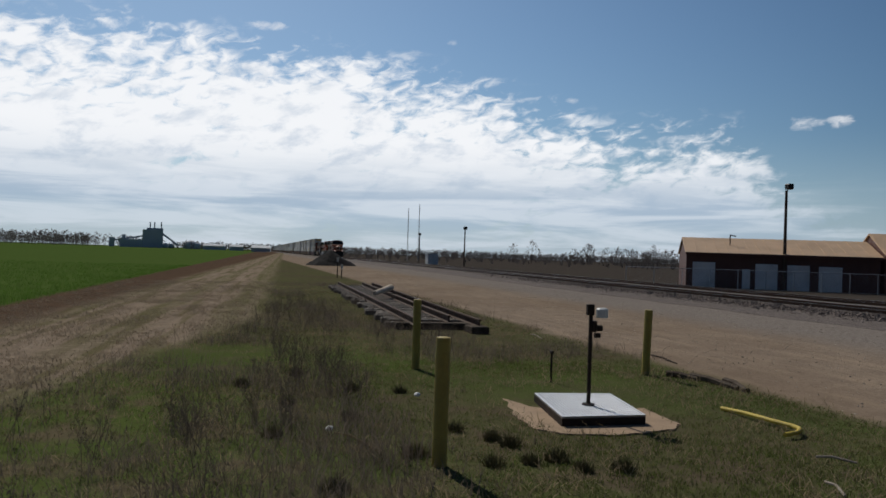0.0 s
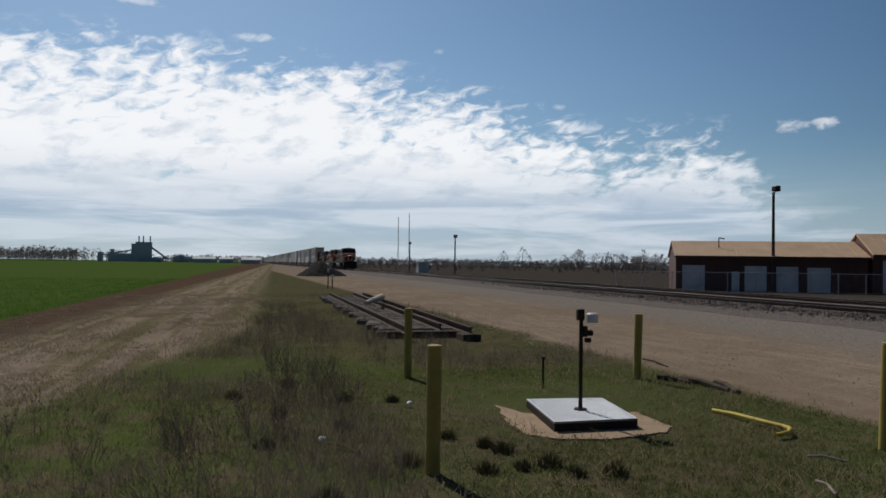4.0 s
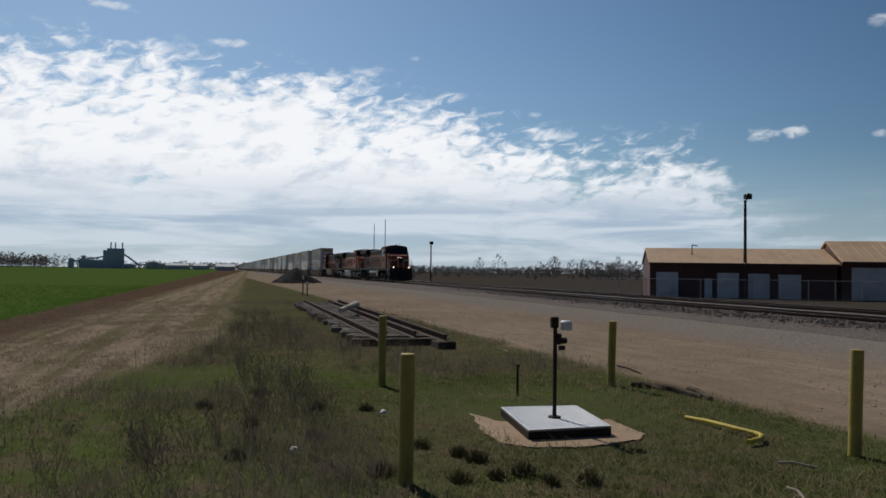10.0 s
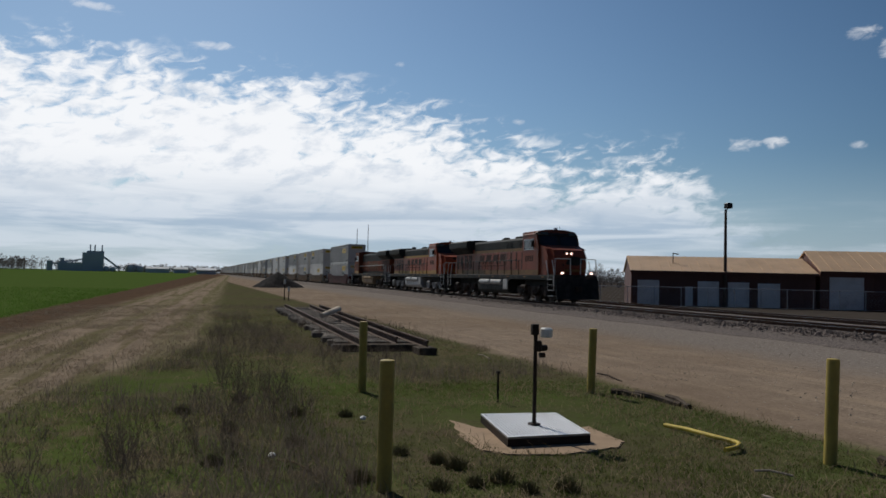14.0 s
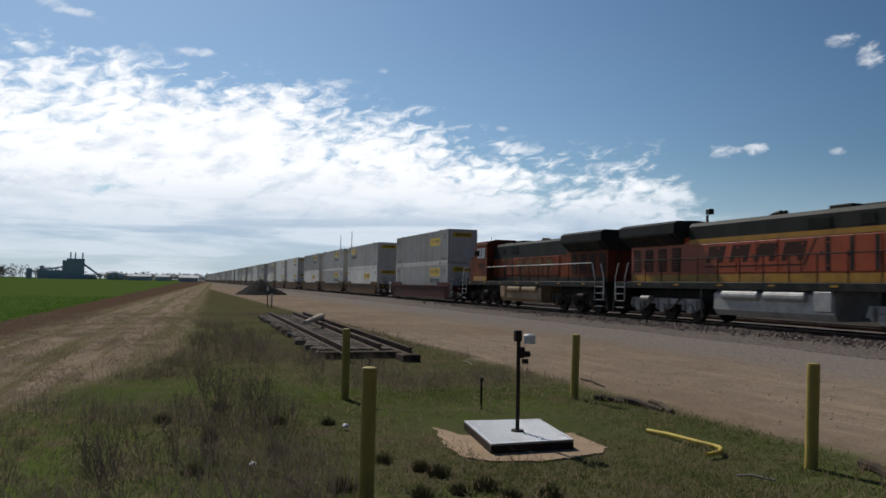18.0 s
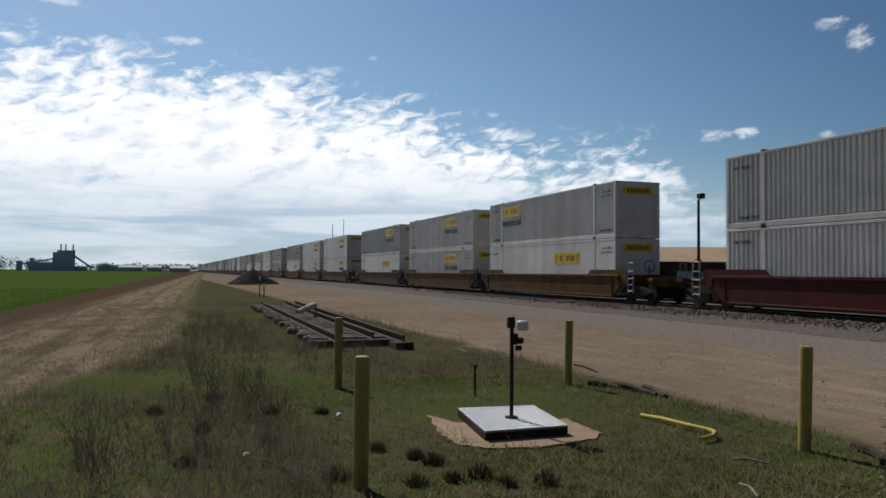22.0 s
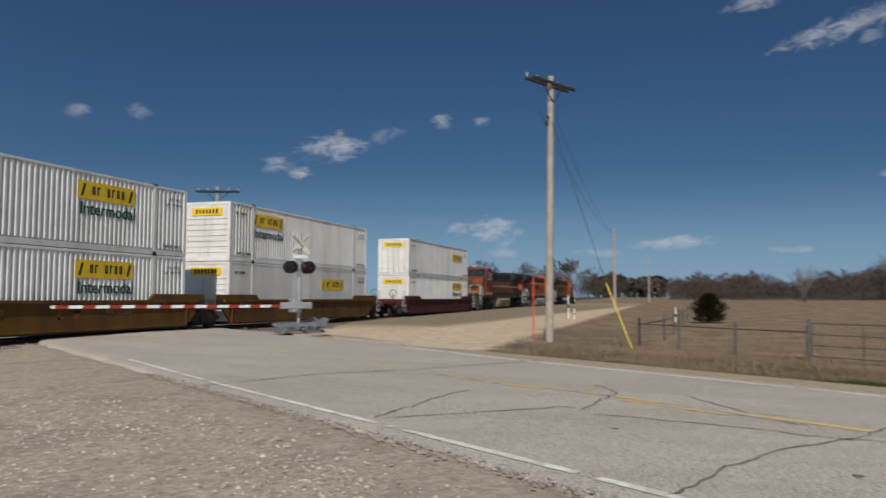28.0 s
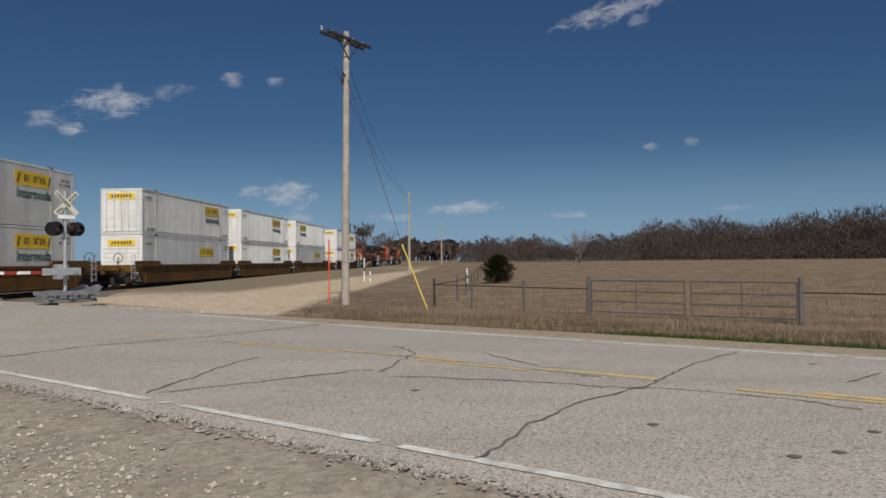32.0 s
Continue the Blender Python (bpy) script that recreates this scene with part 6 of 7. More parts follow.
def crossing_signal():
    x, y = 26.35, 14.6
    ob = thing("crossing_signal", "crossing mast with crossbuck, dark lamps and lowered gate", "crossing signal", pose(x, y, 0.30, 0, 0, -36))
    part("foundation", B(-0.4, 0.4, -0.4, 0.4, -0.5, 0.06, 0.02), CONCRETE, ob)
    part("mast", T((0, 0, 0), (0, 0, 3.95), 0.065, 12), GALV, ob)
    # crossbuck faces -y in its own space
    for k, (ang, text) in enumerate(((45, "RAILROAD"), (-45, "CROSSING"))):
        bm = B(-0.54, 0.54, -0.012 - 0.012 * k, -0.012 * k, -0.085, 0.085)
        m = Matrix.Translation((0, -0.09, 3.52)) @ Euler((0, radians(-ang), 0)).to_matrix().to_4x4()
        bm.transform(m)
        blade = part("crossbuck_blade", bm, CREAMPAINT, ob, "cream crossbuck blade with black letters")
        if k == 1:
            lettering("lettering", text, 0.135, INK, blade, m @ pose(-0.47, -0.030, -0.05))
        else:
            lettering("lettering", text[:4], 0.135, INK, blade, m @ pose(-0.47, -0.018, -0.05))
            lettering("lettering", text[4:], 0.135, INK, blade, m @ pose(0.12, -0.018, -0.05))
    part("track_count_sign", B(-0.3, 0.3, -0.11, -0.09, 2.97, 3.10), WHITEPAINT, ob, "small white sign with dark marks")
    bar = part("lamp_bar", B(-0.5, 0.5, -0.03, 0.03, 2.58, 2.66), BLACKPLASTIC, ob)
    for s in (-1, 1):
        for f in (-1, 1):
            disc = T((s * 0.37, f * 0.12, 2.62), (s * 0.37, f * 0.16, 2.62), 0.25, 24)
            d = part("lamp_target", disc, BLACKPLASTIC, ob, "black round lamp target")
            hood = bmesh.new()
            tube(hood, (s * 0.37, f * 0.16, 2.62), (s * 0.37, f * 0.24, 2.62), 0.11, 16)
            part("lamp_lens", hood, LENS, d, "unlit red lens")
            visor = bmesh.new()
            for k in range(9):
                a = radians(-10 + 200 * k / 9)
                b = radians(-10 + 200 * (k + 1) / 9)
                p = [(s * 0.37 + 0.125 * math.cos(q), f * w, 2.62 + 0.125 * math.sin(q)) for q, w in ((a, 0.16), (b, 0.16), (b, 0.42), (a, 0.42))]
                visor.faces.new([visor.verts.new(v) for v in p])
            part("lamp_visor", visor, BLACKPLASTIC, d)
    # a third head turned to the side road
    third = part("lamp_target", T((0.06, -0.16, 2.62), (0.10, -0.18, 2.62), 0.25, 24), BLACKPLASTIC, ob, "black round lamp target")
    part("lamp_lens", T((0.10, -0.18, 2.62), (0.18, -0.22, 2.62), 0.11, 16), LENS, third, "unlit red lens")
    mech = bmesh.new()
    box(mech, -0.19, 0.19, 0.08, 0.54, 0.85, 1.38, 0.03)
    box(mech, 0.12, 0.48, -0.22, 0.15, 0.98, 1.26, 0.03)
    part("gate_mechanism", mech, GALV, ob, "grey gate mechanism box")
    part("gate_bracket", B(-0.9, 0.25, -0.35, -0.25, 1.0, 1.25, 0.02), GALV, ob)
    cw = bmesh.new()
    prism(cw, [(-0.85, 0.32), (0.9, 0.32), (1.05, 0.58), (0.88, 0.66), (0.35, 0.48), (-0.85, 0.44)], -0.55, -0.45)
    prism(cw, [(-0.85, 0.32), (0.9, 0.32), (1.05, 0.58), (0.88, 0.66), (0.35, 0.48), (-0.85, 0.44)], 0.45, 0.55)
    box(cw, -0.85, 0.95, -0.42, 0.42, 0.06, 0.17, 0.02)
    for q in (-0.7, 0.0, 0.75):
        box(cw, q - 0.08, q + 0.08, -0.5, 0.5, 0.17, 0.33, 0.01)
    part("counterweight_frame", cw, DULLGALV, ob, "dull grey counterweight frame")
    arm = bmesh.new()
    box(arm, -8.8, -0.5, -0.33, -0.29, 1.06, 1.16)
    gate = part("gate_arm", arm, WHITEPAINT, ob, "white gate arm with red stripes")
    for i in range(10):
        q = -8.7 + i * 0.82
        bm = prism(bmesh.new(), [(q, 1.055), (q + 0.4, 1.055), (q + 0.44, 1.165), (q + 0.04, 1.165)], -0.335, -0.285)
        part("stripe", bm, REDSTRIPE, gate, "red stripe")
    for q in (-8.4, -5.2, -2.4):
        part("gate_lamp", B(q - 0.05, q + 0.05, -0.36, -0.26, 1.16, 1.30, 0.01), BLACKPLASTIC, gate)


crossing_signal()


def tube_gate():
    ob = thing("farm_gate", "grey galvanised tube farm gate between steel posts", "gate")
    z = -0.17
    posts = [(26.3, -3.55), (24.1, -6.25), (22.2, -8.85)]
    for i, (x, y) in enumerate(posts):
        if i != 1:
            part("gate_post", T((x, y, z - 0.2), (x, y, z + 1.28), 0.06, 10), DULLSTEEL, ob, "grey steel gate post")
    for (xa, ya), (xb, yb) in zip(posts, posts[1:]):
        a, b = Vector((xa, ya, z)), Vector((xb, yb, z))
        a, b = a.lerp(b, 0.03), b.lerp(a, 0.03)
        leaf = part("gate_frame", bent(bmesh.new(), [a + Vector((0, 0, 0.12)), a + Vector((0, 0, 1.15)), b + Vector((0, 0, 1.15)), b + Vector((0, 0, 0.12)), a + Vector((0, 0, 0.12))], 0.024), DULLSTEEL, ob)
        for h in (0.46, 0.80):
            part("gate_bar", T(a + Vector((0, 0, h)), b + Vector((0, 0, h)), 0.02, 6), DULLSTEEL, leaf)
        m = a.lerp(b, 0.5)
        part("gate_upright", T(m + Vector((0, 0, 0.12)), m + Vector((0, 0, 1.15)), 0.02, 6), DULLSTEEL, leaf)


tube_gate()


def fence(points, z, wires, label):
    ob = thing("wire_fence", label, "fence")
    for i, (x, y) in enumerate(points):
        part("post", T((x, y, height(x, y) - 0.2), (x, y, height(x, y) + 1.15), 0.05, 8), DULLSTEEL, ob)
    for h in wires:
        for (xa, ya), (xb, yb) in zip(points, points[1:]):
            part("wire", T((xa, ya, height(xa, ya) + h), (xb, yb, height(xb, yb) + h), 0.02, 5), DARKSTEEL, ob)


fence([(26.2, -3.5), (27.9, -1.45), (29.9, 0.45), (31.4, 2.0)], 0, (0.9,), "wire fence on grey posts beside the dry field")
fence([(31.4, 2.0), (36.0, 1.2), (40.5, 0.9), (46, 0.7), (53, 0.6), (62, 0.4), (75, 0.2)], 0, (0.9,), "row of old wooden fence posts with wire")
fence([(22.2, -8.9), (20.4, -11.2), (18.6, -13.6), (16.6, -16.2), (13.0, -21.0)], 0, (0.9,), "wire fence on grey posts beside the road")


def white_marker(x, y, z, h, label):
    ob = thing("marker_post", label, "marker post", pose(x, y, z))
    part("post", B(-0.06, 0.06, -0.04, 0.04, -0.1, h, 0.01), WHITEPAINT, ob)
    part("band", B(-0.062, 0.062, -0.043, 0.043, h * 0.45, h * 0.6), BLACKPLASTIC, ob, "dark band")


white_marker(62.0, 9.6, 0.05, 1.9, "white plastic marker post beside the gravel")
white_marker(60.5, 8.9, 0.0, 0.9, "short white marker post beside the gravel")
white_marker(58.0, 1.2, -0.2, 1.3, "white marker post at the fence")
white_marker(19.2, -10.0, -0.2, 1.15, "white roadside marker post with dark bands")

# ---------------------------------------------------------------- cracks in the road
crack([(4.8, 3.45), (5.92, 3.7), (7.1, 3.84), (8.56, 3.67), (10.7, 3.92), (12.7, 3.91)], 0.045, 1)
crack([(4.97, 8.2), (7.35, 9.46), (7.87, 9.65)], 0.035, 2)
crack([(5.06, 8.07), (7.62, 7.3), (7.65, 6.98)], 0.04, 3)
crack([(7.57, 6.93), (9.4, 7.85), (10.14, 9.05)], 0.05, 4)
crack([(7.42, 6.62), (7.92, 5.18), (8.16, 3.91), (8.41, 3.42), (8.47, 2.14), (8.22, 1.27)], 0.035, 5)
crack([(10.13, 7.13), (9.05, 5.37), (9.33, 4.77)], 0.03, 6)
crack([(10.02, 1.9), (11.24, 1.69)], 0.04, 7)
crack([(4.4, -4.2), (6.8, -4.0), (9.0, -3.6), (13.5, -3.7)], 0.06, 8)
crack([(4.4, 13.0), (7.0, 13.4), (9.0, 12.9), (13.5, 13.6)], 0.06, 9)
crack([(8.75, 12.0), (8.95, 8.0), (8.75, 4.2)], 0.025, 10)
for i, (n_, s) in enumerate(((6.64, 2.84), (6.21, 1.58), (6.52, 1.34), (7.38, 1.24), (11.57, 2.61), (6.8, 5.69))):
    x, y, z = on_road(n_, s, crown(n_) + 0.005)
    bm = bmesh.new()
    bmesh.ops.create_circle(bm, cap_ends=True, segments=10, radius=0.055)
    hole = part("core_hole", bm, TAR)
    hole.location = (x, y, z)
    tagged(hole, "small dark core hole drilled in the asphalt", "core hole", "core holes in the road")

# ---------------------------------------------------------------- railway signals


def signal(x, y, z, turn, label):
    """A mast with two searchlight heads on black backgrounds, a ladder and platforms."""
    ob = thing("railway_signal", label, "railway signal", pose(x, y, z, 0, 0, turn), "signals beside the tracks")
    base = lathe(bmesh.new(), [(0.17, 0.0), (0.16, 0.12), (0.11, 0.6), (0.09, 0.65)], 8)
    part("base_casting", base, GALV, ob, "grey tapered base")
    part("mast", T((0, 0, 0), (0, 0, 6.05), 0.085, 14), GALV, ob)
    part("junction_box", B(0.06, 0.26, -0.24, -0.08, 1.15, 1.75, 0.02), GALV, ob)
    lad = part("ladder", bent(bmesh.new(), [(-0.52, -0.16, 0.05), (-0.72, -0.16, 6.35)], 0.018), GALV, ob, "steel ladder")
    part("ladder_rail", bent(bmesh.new(), [(-0.52, 0.2, 0.05), (-0.72, 0.2, 6.35)], 0.018), GALV, lad)
    for i in range(19):
        h = 0.3 + i * 0.32
        q = -0.52 - 0.2 * h / 6.35
        part("rung", T((q, -0.16, h), (q, 0.2, h), 0.012, 6), GALV, lad)
    for h in (4.65, 2.62):
        deck = part("platform", B(-0.75, 0.52, -0.32, 0.32, h, h + 0.04), GALV, ob, "grated platform")
        bm = bmesh.new()
        for px in (0.30, 0.50):
            bent(bm, [(px, -0.3, h), (px, -0.3, h + 1.05)], 0.016)
        for g in (0.35, 1.05):
            bent(bm, [(0.30, -0.3, h + g), (0.50, -0.3, h + g), (0.50, 0.3, h + g)], 0.014)
        part("guard_rail", bm, GALV, deck)
        part("stay", bent(bmesh.new(), [(-0.68, -0.05, h + 0.9), (0, -0.05, h + 0.9)], 0.018), GALV, deck)
    for h in (5.78, 3.82):
        # the background plate faces along +x, seen from behind and aslant
        back = bmesh.new()
        prism(back, [(-0.46, -0.50), (0.46, -0.50), (0.54, -0.40), (0.54, 0.38), (0.36, 0.50), (-0.36, 0.50), (-0.54, 0.38), (-0.54, -0.40)], 0.0, 0.02, "x")
        back.transform(Matrix.Translation((0.57, -0.12, h)) @ Matrix.Diagonal((1, 0.75, 1, 1)))
        head = part("signal_background", back, BLACKPLASTIC, ob, "black signal background plate")
        part("signal_case", lathe(bmesh.new(), [(0.14, h - 0.42), (0.16, h - 0.38), (0.16, h + 0.38), (0.14, h + 0.42)], 10, (0.48, -0.12)), BLACKPLASTIC, head)
        hood = prism(bmesh.new(), [(0.60, h - 0.44), (0.84, h - 0.38), (0.96, h + 0.44), (0.60, h + 0.48)], -0.48, 0.22)
        bmesh.ops.bevel(hood, geom=hood.edges[:], offset=0.03, segments=2, affect="EDGES")
        part("visor_hood", hood, BLACKPLASTIC, head)
        part("bracket", B(0.05, 0.45, -0.16, -0.08, h - 0.06, h + 0.06), GALV, ob)
        bolts = bmesh.new()
        for k in range(7):
            tube(bolts, (0.40, -0.30, h - 0.42 + k * 0.13), (0.44, -0.30, h - 0.42 + k * 0.13), 0.05, 8)
        tagged(part("hinge_row", bolts, GALV, head), kind="stuff")
    return ob


signal(-6.98, 16.6, 0.14, -3, "grey signal mast with two black heads and a ladder")
signal(-8.1, 30.6, 0.06, -3, "grey signal mast beyond the tracks with black heads")


def cabinet(x, y, z, w, label):
    ob = thing("trackside_cabinet", label, "cabinet", pose(x, y, z, 0, 0, 8), "cabinets at the signal")
    body = part("body", B(-w / 2, w / 2, -0.16, 0.16, 0.52, 1.28, 0.02), GALV, ob)
    part("lid", B(-w / 2 - 0.02, w / 2 + 0.02, -0.18, 0.18, 1.28, 1.32), GALV, ob)
    part("door", B(-w / 2 + 0.03, w / 2 - 0.03, -0.175, -0.16, 0.56, 1.25), GALV, body)
    for k in (-1, 1):
        part("leg", T((k * (w / 2 - 0.05), 0, -0.1), (k * (w / 2 - 0.05), 0, 0.52), 0.03, 8), GALV, ob)


cabinet(-9.30, 16.6, 0.13, 0.50, "small grey metal cabinet on two legs")
cabinet(-4.98, 17.1, 0.13, 0.52, "small grey metal cabinet on two legs")
stub = thing("short_post", "pair of short dark steel posts at the ballast", "post", pose(-3.1, 17.2, 0.08))
for k in (-0.06, 0.06):
    part("post", T((k, 0, 0), (k, 0, 0.46), 0.025, 8), DARKSTEEL, stub)

MOUND = surface("pale_gravel_mound", (0.30, 0.255, 0.21), (0.18, 0.15, 0.125), 9, 0.95, 0, 0.8, 40, (0.40, 0.36, 0.31), 6, 0.5)


def mound():
    xs = [-13 + 0.25 * i for i in range(57)]
    ys = [10.4 + 0.25 * i for i in range(42)]

    def h(x, y):
        f = (1 - ramp(abs(x + 6.0), 2.6, 5.2)) * (1 - ramp(abs(y - 15.6), 1.6, 4.4))
        return -0.07 + 0.23 * f + 0.05 * noise.noise(Vector((x * 1.1, y * 1.1, 0))) + 0.025 * noise.noise(Vector((x * 7, y * 7, 3)))

    ob = sheet("gravel_mound", xs, ys, h, MOUND)
    tagged(ob, "low mound of pale gravel at the signal", "gravel", kind="structure")


mound()

# ---------------------------------------------------------------- loose stones, grass and weeds


def stones(name, count, place, size, material, seed, label):
    """Many small angular stones in one mesh."""
    rnd = random.Random(seed)
    verts, faces = [], []
    shape = [(1, 0, 0), (0, 1, 0), (-1, 0, 0), (0, -1, 0), (0, 0, 1), (0, 0, -1)]
    tri = [(0, 1, 4), (1, 2, 4), (2, 3, 4), (3, 0, 4), (1, 0, 5), (2, 1, 5), (3, 2, 5), (0, 3, 5)]
    for _ in range(count):
        x, y, z = place(rnd)
        r = size * (0.5 + rnd.random() ** 3 * 1.6)
        a = rnd.uniform(0, math.tau)
        c, s = math.cos(a), math.sin(a)
        k = len(verts)
        sx, sy, sz = rnd.uniform(0.7, 1.3), rnd.uniform(0.6, 1.1), rnd.uniform(0.4, 0.8)
        for px, py, pz in shape:
            px, py, pz = px * sx + rnd.uniform(-0.25, 0.25), py * sy + rnd.uniform(-0.25, 0.25), pz * sz + rnd.uniform(-0.2, 0.2)
            verts.append((x + r * (c * px - s * py), y + r * (s * px + c * py), z + r * pz + r * 0.2))
        faces += [(k + i, k + j, k + l) for i, j, l in tri]
    ob = cloud_mesh(name, verts, faces, material)
    tagged(ob, label, "stones", kind="stuff")


def lot_place(r):
    while True:
        d = 0.5 + r.random() ** 1.2 * 15
        a = radians(r.uniform(-125, 70))
        x, y = d * math.cos(a + radians(60)), d * math.sin(a + radians(60))
        if NX * x + NY * y < 3.3 + r.random() ** 3 and noise.noise(Vector((x * 0.5, y * 0.5, 1))) > r.uniform(-0.6, 0.45):
            return x, y, height(x, y)


def ballast_place(r):
    y = r.uniform(16.7, 20.8)
    x = -14 + r.gauss(0, 19)
    return x, y, -0.08 + 0.24 * ramp(y, 16.9, 20.5)


def mound_place(r):
    x, y = r.gauss(-6, 3.0), r.gauss(14.4, 2.3)
    f = (1 - ramp(abs(x + 6.0), 2.6, 5.2)) * (1 - ramp(abs(y - 15.6), 1.6, 4.4))
    return x, y, -0.05 + 0.20 * f


def road_dirt_place(r):
    return (x := r.uniform(-45, 2)), (y := r.uniform(6.8, 16.5)), height(x, y)


DARKSTONE = surface("grey_gravel", (0.30, 0.265, 0.23), (0.18, 0.16, 0.14), 9, 0.9, 0, 0.2, 60)
stones("loose_gravel", 19000, lot_place, 0.015, STONE, 21, "loose pale limestone gravel beside the road")
stones("dark_gravel", 12000, lot_place, 0.018, DARKSTONE, 22, "loose grey gravel beside the road")
stones("ballast_stones", 30000, ballast_place, 0.05, BALLASTSTONE, 23, "crushed brown ballast stones on the track's shoulder")
stones("mound_stones", 11000, mound_place, 0.02, STONE, 24, "loose pale gravel on the signal's mound")
stones("dirt_road_stones", 9000, road_dirt_place, 0.011, STONE, 25, "scattered stones on the dirt road")


def blades(name, clumps, place, tall, width, spread, per, material, seed, label, bend=0.5):
    """Clumps of thin upright blades in one mesh. place gives x, y, z and a factor for the height."""
    rnd = random.Random(seed)
    verts, faces = [], []
    for _ in range(clumps):
        x, y, z, f = place(rnd)
        for _ in range(per):
            a = rnd.uniform(0, math.tau)
            px, py = x + rnd.gauss(0, spread), y + rnd.gauss(0, spread)
            h = tall * f * rnd.uniform(0.5, 1.2)
            o = h * bend * rnd.uniform(0.1, 1.0)
            q = rnd.uniform(0, math.tau)
            w = width * rnd.uniform(0.6, 1.3) / 2
            dx, dy = math.cos(q) * w, math.sin(q) * w
            mx, my = px + math.cos(a) * o * 0.35, py + math.sin(a) * o * 0.35
            k = len(verts)
            verts += [(px - dx, py - dy, z - 0.01), (px + dx, py + dy, z - 0.01), (mx + dx * 0.8, my + dy * 0.8, z + h * 0.6), (mx - dx * 0.8, my - dy * 0.8, z + h * 0.6),
                      (px + math.cos(a) * o, py + math.sin(a) * o, z + h)]
            faces += [(k, k + 1, k + 2, k + 3), (k + 3, k + 2, k + 4)]
    ob = cloud_mesh(name, verts, faces, material)
    tagged(ob, label, "grass" if "grass" in name else "weeds", kind="stuff")


def on_verge(x, y):
    if y > 6.75 + 0.012 * x + 0.35 * noise.noise(Vector((x, y, 5))) or x > -2.4 + 0.7 * noise.noise(Vector((x, y, 8))):
        return False
    if y < -0.60 - 0.038 * x + 0.3 * noise.noise(Vector((x * 0.7, y, 2))) and y < -4.9 - 0.27 * x:
        return False
    # not on the pad and its cover
    return not (-8.85 < x < -6.68 and 2.85 < y < 4.35)


def verge_place(far):
    def place(r):
        while True:
            x = -2.6 - r.random() ** 1.7 * far
            y = r.uniform(-5.5, 7.0)
            if on_verge(x, y):
                return x, y, 0.0, 0.7 + 0.6 * r.random()
    return place


def patchy(far, lo, salt, sign=1):
    base = verge_place(far)

    def place(r):
        while True:
            x, y, z, f = base(r)
            if salt > 10 and x > -11.5 and y > 1.3 + r.uniform(-0.3, 0.5):
                continue
            if sign * noise.noise(Vector((x * 0.45, y * 0.45, salt))) > lo + r.uniform(-0.15, 0.15):
                return x, y, z, f
    return place


def lush_place(r):
    while True:
        x, y = r.uniform(-11.5, -2.6), r.uniform(1.0, 6.6)
        if on_verge(x, y) and noise.noise(Vector((x * 0.7, y * 0.7, 4))) > r.uniform(-0.7, 0.3):
            return x, y, 0.0, 0.6 + 0.5 * r.random()


blades("verge_grass", 12000, verge_place(30), 0.03, 0.008, 0.05, 7, VERGEGRASS, 31, "short green and dry grass of the rough verge", 1.6)
blades("lush_grass", 6500, lush_place, 0.020, 0.006, 0.05, 8, LEAFGREEN, 32, "short lush green grass round the hatch", 1.5)
blades("dry_grass", 4200, patchy(34, -0.1, 9), 0.05, 0.006, 0.07, 6, DRYGRASS, 33, "pale dry grass in the verge", 2.2)
blades("dead_weeds", 1200, patchy(38, 0.10, 13), 0.17, 0.006, 0.10, 8, WEED, 34, "dark dead weed stalks standing in the verge", 1.2)
blades("dead_weed_tops", 320, patchy(26, 0.16, 13), 0.28, 0.007, 0.14, 8, WEED, 35, "tangled brown weed tops in the verge", 0.9)


def wheat_place(r):
    while True:
        x = -14 - r.random() ** 2 * 60
        y = -6.7 - 0.0128 * x - r.random() ** 1.5 * 26
        return x, y, height(x, y), 0.7 + 0.5 * r.random()


blades("wheat_grass", 9000, wheat_place, 0.13, 0.016, 0.12, 6, WHEAT, 40, "dense young green wheat of the field")


def stubble_place(r):
    while True:
        x = -6.5 - r.random() ** 1.6 * 34
        y = r.uniform(-6.0, 1.6)
        if y < -0.85 - 0.038 * x and y < -5.1 - 0.27 * x and noise.noise(Vector((x * 0.5, y * 0.9, 61))) > r.uniform(-0.5, 0.4):
            return x, y, height(x, y), 0.5 + 0.8 * r.random()


STUBBLE = leafy("pale_stubble", (0.36, 0.29, 0.21), (0.22, 0.175, 0.125), 1.0, 0.3)
blades("track_stubble", 9000, stubble_place, 0.045, 0.010, 0.07, 5, STUBBLE, 46, "short pale mown stubble on the dirt track", 2.0)


def near_weeds(r):
    while True:
        x, y = r.uniform(-8.5, -3.4), r.uniform(-2.6, 1.2)
        if on_verge(x, y) and noise.noise(Vector((x * 0.6, y * 0.6, 17))) > r.uniform(-0.3, 0.4):
            return x, y, 0.0, 0.6 + 0.7 * r.random()


blades("near_weed_stalks", 260, near_weeds, 0.2, 0.0045, 0.10, 9, WEED, 36, "dark dead weed stalks near the dirt track", 1.3)

def clump_place(r):
    while True:
        x = -3.6 - r.random() ** 1.5 * 26
        y = r.uniform(-2.0 if x > -7 else 0.2, 1.3 if x > -11.5 else 4.5)
        if on_verge(x, y) and noise.noise(Vector((x * 0.38, y * 0.38, 23))) > r.uniform(0.02, 0.3):
            return x, y, 0.0, 0.55 + 0.75 * r.random()


def litter_place(r):
    while True:
        x, y, z, f = verge_place(16)(r)
        if noise.noise(Vector((x * 0.8, y * 0.8, 29))) > r.uniform(-0.2, 0.4):
            return x, y, 0.03, f


